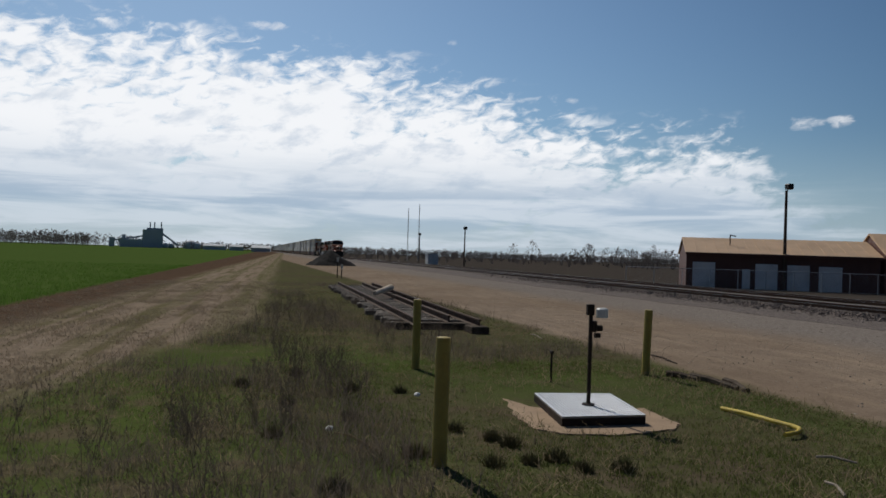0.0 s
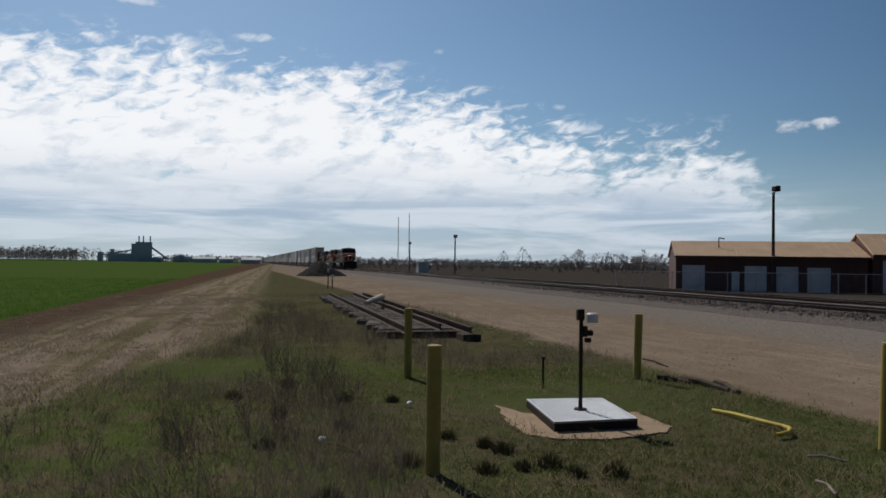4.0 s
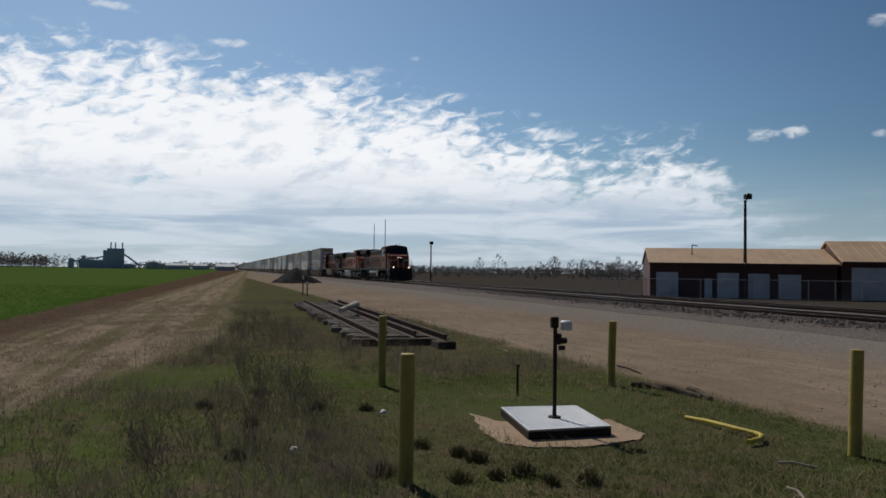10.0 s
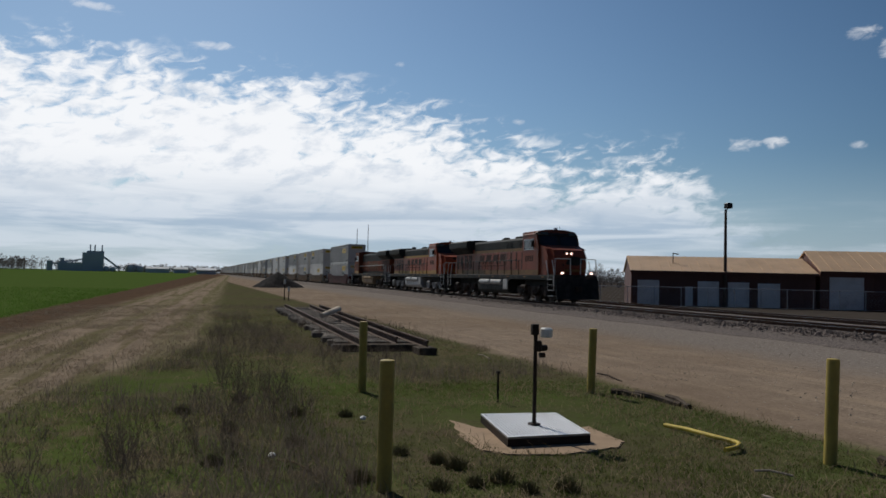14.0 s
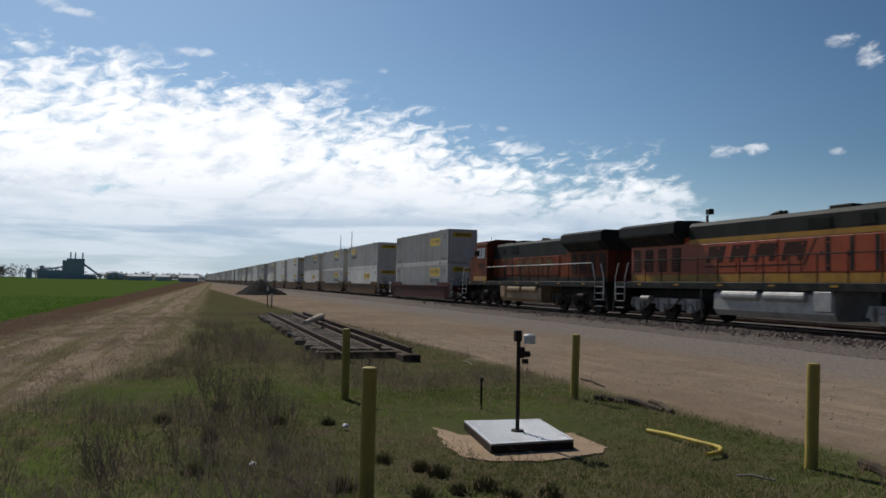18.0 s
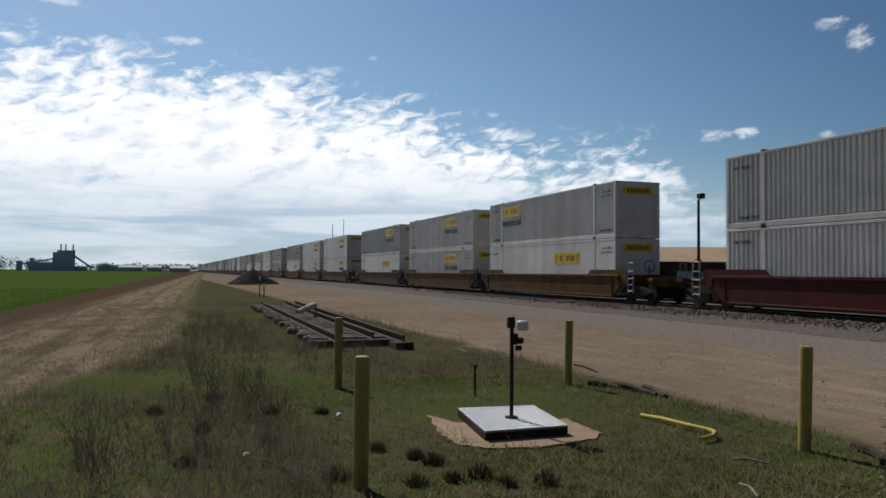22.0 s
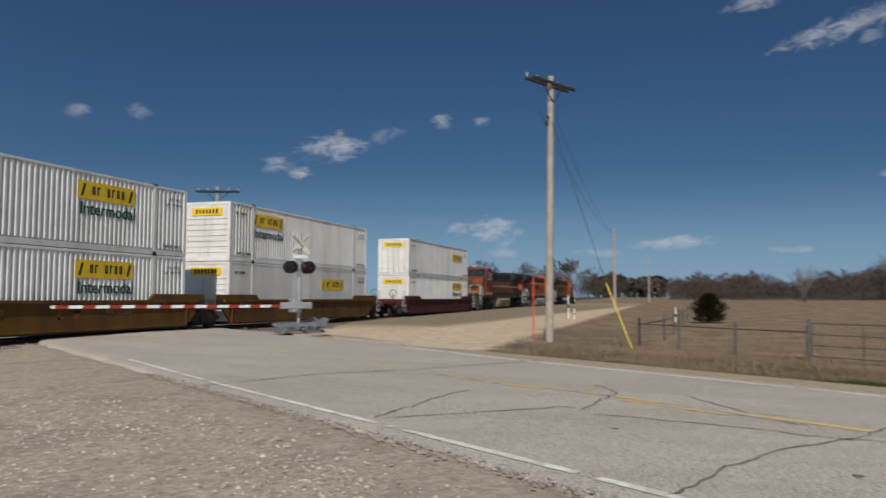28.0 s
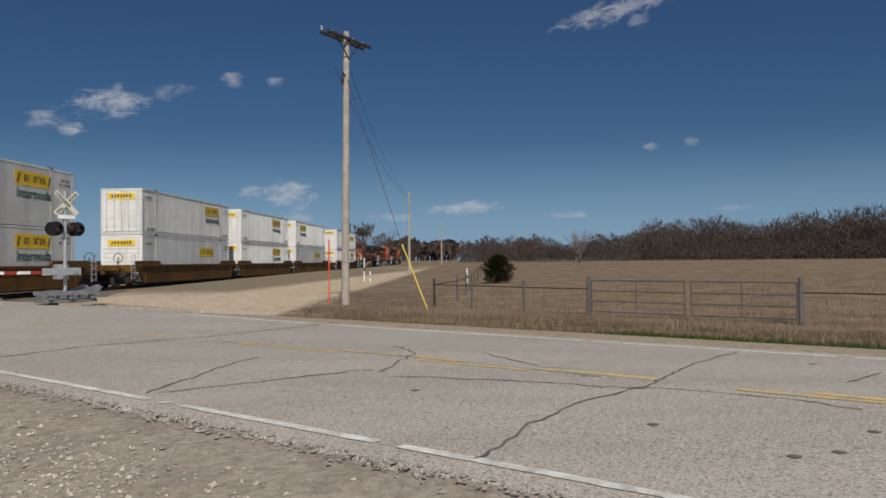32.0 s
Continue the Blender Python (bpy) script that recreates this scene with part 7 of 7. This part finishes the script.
blades("weed_clumps", 60, clump_place, 0.30, 0.0045, 0.12, 38, WEED, 43, "bushy clumps of dead brown weeds in the verge", 1.3)
blades("fallen_dry_stalks", 1700, litter_place, 0.07, 0.008, 0.10, 5, DRYGRASS, 44, "pale dry stalks lying in the rough verge", 3.5)


def dead_plants(name, count, place, seed, label):
    """Dead branching weeds: bare stems that fork near the top and carry small dry heads."""
    rnd = random.Random(seed)
    verts, faces = [], []

    def stem(p, q, w):
        a = rnd.uniform(0, math.tau)
        d = Vector((math.cos(a), math.sin(a), 0)) * w
        k = len(verts)
        verts.extend((p - d, p + d, q + d * 0.5, q - d * 0.5))
        faces.append((k, k + 1, k + 2, k + 3))

    for _ in range(count):
        x, y, z, f = place(rnd)
        for _ in range(rnd.randint(5, 10)):
            a, lean = rnd.uniform(0, math.tau), rnd.uniform(0.05, 0.65)
            p = Vector((x + rnd.gauss(0, 0.05), y + rnd.gauss(0, 0.05), z - 0.01))
            l = f * rnd.uniform(0.22, 0.46)
            way = Vector((math.cos(a) * lean, math.sin(a) * lean, 1)).normalized()
            q = p + way * l
            stem(p, q, 0.0032)
            for _ in range(rnd.randint(3, 6)):
                b = p.lerp(q, rnd.uniform(0.45, 1.0))
                c = b + (way + Vector((rnd.gauss(0, 0.6), rnd.gauss(0, 0.6), 0.1))).normalized() * l * rnd.uniform(0.15, 0.35)
                stem(b, c, 0.0024)
                for _ in range(2):
                    h = rnd.uniform(0.006, 0.012)
                    v = [c + Vector((rnd.uniform(-h, h), rnd.uniform(-h, h), rnd.uniform(-h, h) * 1.5)) for _ in range(3)]
                    k = len(verts)
                    verts.extend(v)
                    faces.append((k, k + 1, k + 2))
    tagged(cloud_mesh(name, verts, faces, DARKWEED), label, "weeds", kind="stuff")


def plant_place(r):
    while True:
        x = -4.2 - r.random() ** 1.4 * 22
        y = r.uniform(-2.2 if x > -8 else -0.3, 1.3 if x > -11.5 else 3.6)
        if on_verge(x, y) and noise.noise(Vector((x * 0.5, y * 0.5, 51))) > r.uniform(-0.15, 0.35):
            return x, y, 0.0, 0.6 + 0.6 * r.random()


DARKWEED = leafy("dark_branching_weed", (0.075, 0.060, 0.05), (0.16, 0.13, 0.105), 1.0, 0.2)
dead_plants("dead_weed_plants", 130, plant_place, 45, "dark branching dead weeds with dry seed heads")


def edge_place(r):
    n_, s = r.gauss(4.40, 0.09), r.uniform(-8, 16)
    return NX * n_ + RX * s, NY * n_ + RY * s, height(NX * n_ + RX * s, NY * n_ + RY * s) + 0.01


def apron_place(r):
    while True:
        x, y = r.uniform(14, 40), r.uniform(7.0, 17.5)
        if NX * x + NY * y > 13.9 and noise.noise(Vector((x * 0.4, y * 0.4, 3))) > r.uniform(-0.5, 0.3):
            return x, y, height(x, y)


PALESTONE = surface("pale_chunky_gravel", (0.46, 0.41, 0.34), (0.30, 0.265, 0.22), 6, 0.9, 0, 0.2, 50)
stones("apron_gravel", 9000, apron_place, 0.017, PALESTONE, 27, "pale chunky gravel beside the crossing")
def rock_place(r):
    while True:
        x, y, z = lot_place(r)
        if math.hypot(x, y) < 13 and noise.noise(Vector((x * 0.9, y * 0.9, 8))) > r.uniform(-0.25, 0.35):
            return x, y, z


stones("lot_rocks", 9000, rock_place, 0.016, PALESTONE, 28, "pale crushed limestone lumps beside the road")
stones("edge_rubble", 3500, edge_place, 0.016, DARKSTONE, 26, "crumbled grey stones along the asphalt's edge")

# round dark tussocks
TUSSOCK = surface("dark_tussock", (0.12, 0.115, 0.055), (0.16, 0.135, 0.08), 2.0, 0.95, 0, 0.0, 8)
rnd = random.Random(41)
for x, y, r in ((-6.09, 1.36, 0.15), (-6.95, 1.93, 0.10), (-6.34, 2.28, 0.13), (-6.56, 2.18, 0.11), (-5.72, 1.93, 0.11), (-5.82, 2.51, 0.14), (-5.76, 2.26, 0.10), (-5.51, 2.62, 0.10), (-5.47, 2.95, 0.12),
                (-9.0, 1.77, 0.10), (-7.6, 1.0, 0.12), (-6.9, 0.2, 0.12), (-9.2, 1.2, 0.12), (-8.4, 0.4, 0.12), (-5.2, 0.6, 0.13), (-10.4, 0.6, 0.13), (-9.6, -0.1, 0.12)):
    verts, faces = [], []
    for _ in range(260):
        a, q = rnd.uniform(0, math.tau), rnd.uniform(0, math.tau)
        d = r * rnd.random() ** 0.6
        h = (r * 0.95) * rnd.uniform(0.55, 1.1) * (1.25 - 0.6 * d / r)
        px, py = d * math.cos(a) * 0.7, d * math.sin(a) * 0.7
        w = 0.004
        k = len(verts)
        verts += [(px - w * math.cos(q), py - w * math.sin(q), -0.01), (px + w * math.cos(q), py + w * math.sin(q), -0.01), (px + d * 0.4 * math.cos(a) + rnd.uniform(-0.03, 0.03), py + d * 0.4 * math.sin(a) + rnd.uniform(-0.03, 0.03), h)]
        faces.append((k, k + 1, k + 2))
    ob = cloud_mesh("grass_tussock", verts, faces, TUSSOCK)
    ob.location = (x, y, 0)
    tagged(ob, "round dark brown tussock of grass in the verge", "tussock", "tussocks in the verge")


def field_place(r):
    while True:
        d = 18.2 + r.random() ** 1.5 * 60
        s = r.uniform(-45, 22)
        x, y = NX * d + RX * s, NY * d + RY * s
        if y < 6.6 + 0.012 * x and x > 4 and r.random() > 0.35 * noise.noise(Vector((x * 0.3, y * 0.3, 2))) + 0.2:
            return x, y, height(x, y), 0.6 + 0.7 * r.random()


FIELDGRASS = surface("tan_field_grass", (0.25, 0.185, 0.125), (0.14, 0.10, 0.068), 0.4, 0.95, 0, 0.0, 4)
blades("field_grass", 17000, field_place, 0.24, 0.011, 0.22, 6, FIELDGRASS, 37, "tan dry grass of the field beyond the road", 1.3)


def ditch_place(r):
    while True:
        d, s = 17.4 + r.gauss(0, 0.35), r.uniform(-45, 9)
        if noise.noise(Vector((d * 0.5, s * 0.35, 6))) > r.uniform(-0.5, 0.25):
            break
    x, y = NX * d + RX * s, NY * d + RY * s
    return x, y, height(x, y), 0.6 + 0.6 * r.random()


blades("ditch_grass", 3600, ditch_place, 0.12, 0.014, 0.1, 6, DITCHGREEN, 38, "strip of green grass along the road's shoulder")


def bank_weeds(r):
    while True:
        x, y = r.uniform(28, 44), r.uniform(2.0, 7.6)
        if NX * x + NY * y > 16.2:
            return x, y, height(x, y), 0.5 + r.random()


blades("bank_weeds", 1100, bank_weeds, 0.13, 0.010, 0.18, 7, WEED, 39, "brown weeds round the foot of the utility pole", 0.8)

# ---------------------------------------------------------------- trees


def branch(verts, faces, a, b, ra, rb, sides=4):
    """A tapered limb as a few quads."""
    d = (b - a)
    if d.length < 1e-6:
        return
    u = d.orthogonal().normalized()
    v = d.normalized().cross(u)
    k = len(verts)
    for p, r in ((a, ra), (b, rb)):
        for i in range(sides):
            t = i * math.tau / sides
            verts.append(p + (u * math.cos(t) + v * math.sin(t)) * r)
    for i in range(sides if sides > 2 else 1):
        j = (i + 1) % sides
        faces.append((k + i, k + j, k + sides + j, k + sides + i))


def bare_tree(verts, faces, base, h, rnd, depth=4, spread=0.55, twig=0.03, low=0.0):
    """A leafless tree: a trunk that forks again and again into fine twigs."""
    def grow(p, way, l, r, k):
        q = p + way * l
        branch(verts, faces, p, q, r, max(twig * 0.5, r * 0.68), 5 if k == depth else 2 if k == 0 else 3)
        if k == 0:
            return
        n = rnd.choice((2, 3, 3)) if k > 1 else rnd.choice((3, 4))
        for _ in range(n + (2 if low and k == depth else 0)):
            side = Vector((rnd.gauss(0, 1), rnd.gauss(0, 1), rnd.gauss(0, 0.5)))
            w = (way + side * spread * rnd.uniform(0.4, 0.9) + Vector((0, 0, 0.18))).normalized()
            grow(p + way * l * rnd.uniform(low if low and k == depth else 0.72, 1.0), w, l * rnd.uniform(0.62, 0.85), max(twig, r * 0.58), k - 1)
    grow(Vector(base), Vector((rnd.gauss(0, 0.05), rnd.gauss(0, 0.05), 1)).normalized(), h * 0.27, h * 0.022, depth)


def lone_tree(x, y, h, seed, label, depth=5, spread=0.55, twig=0.03):
    rnd = random.Random(seed)
    ob = thing("tree", label, "tree", pose(x, y, height(x, y) - 0.1), "bare trees")
    verts, faces = [], []
    bare_tree(verts, faces, (0, 0, 0), h, rnd, depth, spread, twig)
    trunk = bmesh.new()
    tube(trunk, (0, 0, -0.3), (0, 0, h * 0.12), h * 0.03, 8, h * 0.023)
    part("trunk", trunk, BARK, ob)
    tagged(cloud_mesh("crown", verts, faces, TWIG, ob), "leafless crown of limbs and twigs")
    return ob


def fan_tree(x, y, h, seed, label):
    """A leafless tree of many stems that spread like a fan from its foot."""
    rnd = random.Random(seed)
    ob = thing("tree", label, "tree", pose(x, y, height(x, y) - 0.1), "bare trees")
    part("trunk", T((0, 0, -0.3), (0, 0, h * 0.15), h * 0.04, 8, h * 0.03), BARK, ob)
    verts, faces = [], []
    for _ in range(46):
        a, out = rnd.uniform(0, math.tau), rnd.uniform(0.05, 0.62)
        p, way, l, r = Vector((0, 0, h * rnd.uniform(0.05, 0.18))), Vector((math.cos(a) * out, math.sin(a) * out, 1)).normalized(), h * 0.24, h * 0.010
        for k in range(4):
            way = (way + Vector((rnd.gauss(0, 0.10), rnd.gauss(0, 0.10), 0.02))).normalized()
            q = p + way * l
            branch(verts, faces, p, q, r, r * 0.7, 3)
            for _ in range(3 if k else 0):
                b = p.lerp(q, rnd.random())
                branch(verts, faces, b, b + (way + Vector((rnd.gauss(0, 0.5), rnd.gauss(0, 0.5), 0.1))).normalized() * h * rnd.uniform(0.08, 0.2), r * 0.5, r * 0.2, 2)
            p, r, l = q, r * 0.7, l * 0.9
    tagged(cloud_mesh("crown", verts, faces, PALEBARK, ob), "spreading leafless crown of pale stems")


PALEBARK = surface("pale_bark", (0.20, 0.165, 0.14), (0.14, 0.115, 0.098), 2, 0.95, 0, 0.0, 20)
fan_tree(168.0, -21.0, 7.2, 51, "pale leafless tree at the edge of the field")
lone_tree(38.0, 63.0, 24.0, 52, "tall leafless tree beyond the tracks", 6, 0.55, 0.03)
lone_tree(27.0, 70.0, 25.0, 53, "tall leafless tree beyond the tracks", 6, 0.55, 0.03)
lone_tree(225.0, 36.0, 14.0, 54, "leafless tree beside the railway", 6, 0.6, 0.06)
lone_tree(262.0, 40.0, 15.0, 55, "leafless tree beside the railway", 6, 0.6, 0.06)


def woods(name, spots, seed, label, depth=4, twig=0.07, bark=None, wide=1.15):
    rnd = random.Random(seed)
    kinds = []
    for _ in range(7):
        v, f = [], []
        bare_tree(v, f, (0, 0, 0), 10.0, rnd, depth, 0.62, twig, 0.1)
        kinds.append((np.array([tuple(p) for p in v]), f))
    verts, faces = [], []
    for x, y, h in spots(rnd):
        v, f = rnd.choice(kinds)
        a, s = rnd.uniform(0, math.tau), h / 10.0
        k = len(verts)
        c, q = math.cos(a), math.sin(a)
        z = height(x, y) - 0.3
        verts += [(x + s * wide * (c * p[0] - q * p[1]), y + s * wide * (q * p[0] + c * p[1]), z + s * p[2]) for p in v]
        faces += [tuple(i + k for i in t) for t in f]
    tagged(cloud_mesh(name, verts, faces, bark or TWIG), label, "woods", kind="stuff")


def thicket(name, spots, seed, label, twigs=150, width=0.17, material=None):
    """Leafless trees as trunks with full rounded crowns of fine upward twigs, crowded together."""
    rnd = random.Random(seed)
    verts, faces = [], []
    for x, y, h in spots(rnd):
        z = height(x, y) - 0.3
        w = h * rnd.uniform(0.26, 0.40)
        low = rnd.uniform(0.05, 0.3)
        branch(verts, faces, Vector((x, y, z)), Vector((x + rnd.gauss(0, 0.3), y + rnd.gauss(0, 0.3), z + h * 0.7)), h * 0.018, h * 0.006, 3)
        for _ in range(twigs):
            f = rnd.random() ** 0.8
            a = rnd.uniform(0, math.tau)
            d = w * (1 - (2 * f - 0.9) ** 2 * 0.8) * math.sqrt(rnd.random()) * rnd.uniform(0.8, 1.1)
            p = Vector((x + d * math.cos(a), y + d * math.sin(a), z + h * (low + (0.90 - low) * f)))
            out = Vector((math.cos(a) * rnd.uniform(0.1, 0.7), math.sin(a) * rnd.uniform(0.1, 0.7), rnd.uniform(-0.1, 1.0))).normalized() * h * rnd.uniform(0.06, 0.17)
            q = rnd.uniform(0, math.tau)
            side = Vector((math.cos(q), math.sin(q), 0)) * width * rnd.uniform(0.3, 0.7)
            k = len(verts)
            verts += [p - side, p + side, p + out]
            faces.append((k, k + 1, k + 2))
    tagged(cloud_mesh(name, verts, faces, material or THICKET), label, "woods", kind="stuff")


def right_woods(r):
    for i in range(760):
        f = i / 759
        az = radians(-1.6 + 43 * f)
        d = (235 - 45 * f) * r.uniform(0.92, 1.25)
        h = (6.2 + 5.0 * ramp(f, 0.15, 0.42)) * (0.75 if i % 2 == 0 else 1.0) + 0.8 * math.sin(f * 23) + 0.7 * math.sin(f * 61) + r.uniform(-1.0, 1.4)
        yield d * math.cos(az), -d * math.sin(az), h


def wood_edge(r):
    for i in range(420):
        f = i / 419
        az = radians(-1.6 + 43 * f)
        d = (216 - 42 * f) * r.uniform(0.95, 1.05)
        yield d * math.cos(az), -d * math.sin(az), r.uniform(1.6, 5.0)


def track_woods(r):
    for i in range(170):
        x = r.uniform(215, 430)
        yield x, r.uniform(33, 90), r.uniform(5, 13.5)
    for i in range(90):
        x = r.uniform(290, 430)
        yield x, -r.uniform(0, 26), r.uniform(4, 11)


def distant_woods(r):
    for i in range(90):
        yield r.uniform(610, 720), r.uniform(22, 78), r.uniform(17, 29)


woods("distant_woods", distant_woods, 65, "leafless woods far down the railway", 4, 0.24)
thicket("far_woods", right_woods, 61, "leafless grey-brown woods along the edge of the field", 190, 0.15)
thicket("wood_edge", wood_edge, 66, "low brown brush along the edge of the woods", 110, 0.16)
thicket("railway_woods", track_woods, 62, "leafless woods where the railway disappears", 150, 0.24)


def skyline(r):
    for i in range(2300):
        az = radians(50 + 64 * i / 2299 + r.uniform(-0.2, 0.2))
        d = r.uniform(820, 1150)
        x, y = -d * math.sin(az), d * math.cos(az)
        h = r.uniform(4.5, 10.5) + (8 if math.degrees(az) > 97 else 0) * (0.3 + 0.7 * r.random())
        if 94.8 < math.degrees(az) < 100 and d < 980:
            continue
        if 99.0 < math.degrees(az) < 101 and r.random() < 0.7:
            continue
        yield x, y, h


thicket("skyline_woods", skyline, 63, "hazy line of leafless trees on the horizon", 42, 1.0, HAZYTWIG)


def mid_trees(r):
    for i in range(60):
        az = radians(r.choice((59.0, 60.5, 61.5, 62, 64, 66, 70)) + r.gauss(0, 0.7))
        d = r.uniform(330, 500)
        yield -d * math.sin(az), d * math.cos(az), r.uniform(6, 11)
    for i in range(260):
        az = radians(r.uniform(50, 84))
        d = r.uniform(230, 640)
        if d * math.cos(az) > 40:
            yield -d * math.sin(az), d * math.cos(az), r.uniform(1.5, 4.0) * d / 400


thicket("scattered_trees", mid_trees, 64, "scattered leafless trees on the plain", 120, 0.26, HAZYTWIG)


def cedar(x, y, h, w, seed):
    rnd = random.Random(seed)
    ob = thing("cedar_bush", "dark olive cedar bush in the dry field", "bush", pose(x, y, height(x, y) - 0.05), "cedars in the field")
    part("trunk", T((0, 0, 0), (0, 0, h * 0.8), 0.06, 6, 0.02), BARK, ob)
    verts, faces = [], []
    for _ in range(4200):
        f = rnd.random() ** 0.8
        z = h * (0.06 + 0.92 * f)
        lim = w / 2 * (math.sin(math.pi * min(1, 0.22 + f * 0.78)) ** 0.7) 
        a = rnd.uniform(0, math.tau)
        lim *= 0.78 + 0.75 * noise.noise(Vector((2.2 * math.cos(a), 2.2 * math.sin(a), z * 2.5 / h * 1.9 + seed)))
        d = lim * rnd.random() ** 0.35
        p = Vector((d * math.cos(a), d * math.sin(a), z))
        out = Vector((math.cos(a), math.sin(a), rnd.uniform(0.2, 1.0))).normalized() * rnd.uniform(0.12, 0.40) * h / 1.9
        side = Vector((-math.sin(a), math.cos(a), rnd.uniform(-0.4, 0.4))).normalized() * 0.04 * h / 1.9
        k = len(verts)
        verts += [p - side, p + side, p + out]
        faces.append((k, k + 1, k + 2))
    tagged(cloud_mesh("foliage", verts, faces, CEDAR, ob), "dark olive needles")


cedar(56.5, -1.1, 2.05, 2.7, 71)
cedar(92.0, -49.0, 3.3, 2.4, 72)
cedar(53.5, -30.5, 1.2, 1.5, 73)
cedar(200.0, -70.0, 2.4, 3.6, 74)
cedar(150.0, -96.0, 3.4, 6.0, 75)

# ---------------------------------------------------------------- the plant on the horizon


def far_plant():
    ob = thing("processing_plant", "far grey industrial plant with stacks and white domes", "factory", pose(-893, -109, 0, 0, 0, 7))
    ob.scale = (1, 1, 0.78)
    # own space: y runs across the view (to the right), x towards the viewer
    part("main_block", B(-8, 8, -10, 11, 0, 25, 0.3), FARGREY, ob)
    part("penthouse", B(-6, 6, -6, 11, 25, 27.5), FARGREY, ob)
    for y in (-2.5, 2.0, 9.0):
        part("stack", T((0, y, 25), (0, y, 36), 0.7, 8), FARGREY, ob)
    part("low_wing", B(-8, 8, -33, -10, 0, 11), FARGREY, ob)
    part("low_wing", B(-7, 7, -43, -38, 0, 13), FARGREY, ob)
    part("tower", B(-4, 4, -31, -27, 0, 17), FARGREY, ob)
    part("conveyor", prism(bmesh.new(), [(11, 18), (11, 21), (27, 6), (27, 3)], -2, 2, "x"), FARGREY, ob)
    part("conveyor", prism(bmesh.new(), [(-38, 8), (-38, 10), (-10, 17), (-10, 15)], -2, 2, "x"), FARGREY, ob)
    for y, r in ((40, 8.0), (14, 3.6), (20, 3.2), (46, 6.0)):
        bm = bmesh.new()
        bmesh.ops.create_uvsphere(bm, u_segments=16, v_segments=8, radius=r, matrix=Matrix.Translation((6, y, 3.0)) @ Matrix.Diagonal((1, 1, 1.15, 1)))
        part("storage_dome", bm, FARWHITE, ob, "white storage dome")
    barn = thing("long_white_shed", "long low white shed on the horizon", "shed", pose(-620, 6, 0, 0, 0, 0))
    part("wall", B(-6, 6, -8, 6, 0, 3.2), FARWHITE, barn)
    part("roof", prism(bmesh.new(), [(-6.5, 3.1), (6.5, 3.1), (0, 5.0)], -8.3, 6.3, "y"), FARWHITE, barn)
    for y, l in ((-40, 22), (-18, 14)):
        b = thing("low_shed", "low grey shed on the horizon", "shed", pose(-820, y, 0))
        part("wall", B(-5, 5, -l / 2, l / 2, 0, 4), FARGREY, b)
        part("roof", prism(bmesh.new(), [(-5.5, 4), (5.5, 4), (0, 6)], -l / 2, l / 2, "y"), FARWHITE, b)


far_plant()

# ---------------------------------------------------------------- litter and small posts
for x, y, h in ((-50.5, 5.35, 1.45), (-49.8, 5.55, 1.0)):
    ob = thing("reflector_post", "thin dark post with a white reflector", "post", pose(x, y, -0.05))
    part("post", T((0, 0, 0), (0, 0, h), 0.035, 8), DARKSTEEL, ob)
    part("reflector", B(-0.02, 0.05, -0.06, 0.06, h - 0.35, h - 0.05), WHITEPAINT, ob, "white reflector")

# The last two sticks are stand-ins for flat dark patches on the dirt.
rnd = random.Random(81)
for x, y, l, a, mat, label in ((-9.4, 6.35, 0.9, 12, TIE, "dark rotten timber lying in the grass"), (-9.1, 6.5, 0.7, -8, TIE, "dark rotten timber lying in the grass"), (-9.9, 6.15, 0.5, 30, TIE, "dark rotten timber lying in the grass"),
                               (-5.45, 4.95, 0.32, 60, POLEWOOD, "pale stick lying in the grass"), (-4.7, 4.3, 0.30, -10, POLEWOOD, "pale stick lying in the grass"), (-5.3, 6.25, 0.6, -14, TIE, "dark broken timber beside a bollard"),
                               (-4.9, 6.15, 0.4, 22, TIE, "dark broken timber beside a bollard"), (-15.2, 5.9, 0.6, 5, POLEWOOD, "pale stick beside the rail panel"), (-6.6, 0.9, 0.5, 35, DRYGRASS, "dry stalk lying in the grass"),
                               (-11.7, 6.9, 0.8, 3, TIE, "dark stick on the dirt road"), (-3.2, 10.6, 0.7, 8, TIE, "dark sliver standing for a flat patch on the dirt road"), (-2.1, 8.9, 0.35, 0, TIE, "dark sliver standing for a flat patch on the dirt road")):
    ob = thing("stick", label, "stick", pose(x, y, 0.03, 0, 3, a), "sticks lying about")
    bm = bmesh.new()
    r = 0.016 if "dirt road" in label else 0.045 if mat is TIE else 0.011
    bent(bm, [(-l / 2, 0, 0), (-l * 0.1, 0.02, 0.015), (l / 2, -0.02, 0.0)], r, 6)
    part("wood", bm, mat, ob)
for x, y in ((-6.95, 0.72), (-8.6, 1.9)):
    bm = bmesh.new()
    bmesh.ops.create_icosphere(bm, subdivisions=2, radius=0.035)
    for v in bm.verts:
        v.co *= 1 + 0.5 * noise.noise(v.co * 30)
        v.co.z *= 0.7
    ob = part("litter", bm, WHITEPAINT)
    ob.location = (x, y, 0.05)
    tagged(ob, "crumpled white litter caught in dry grass", "litter")

motions()
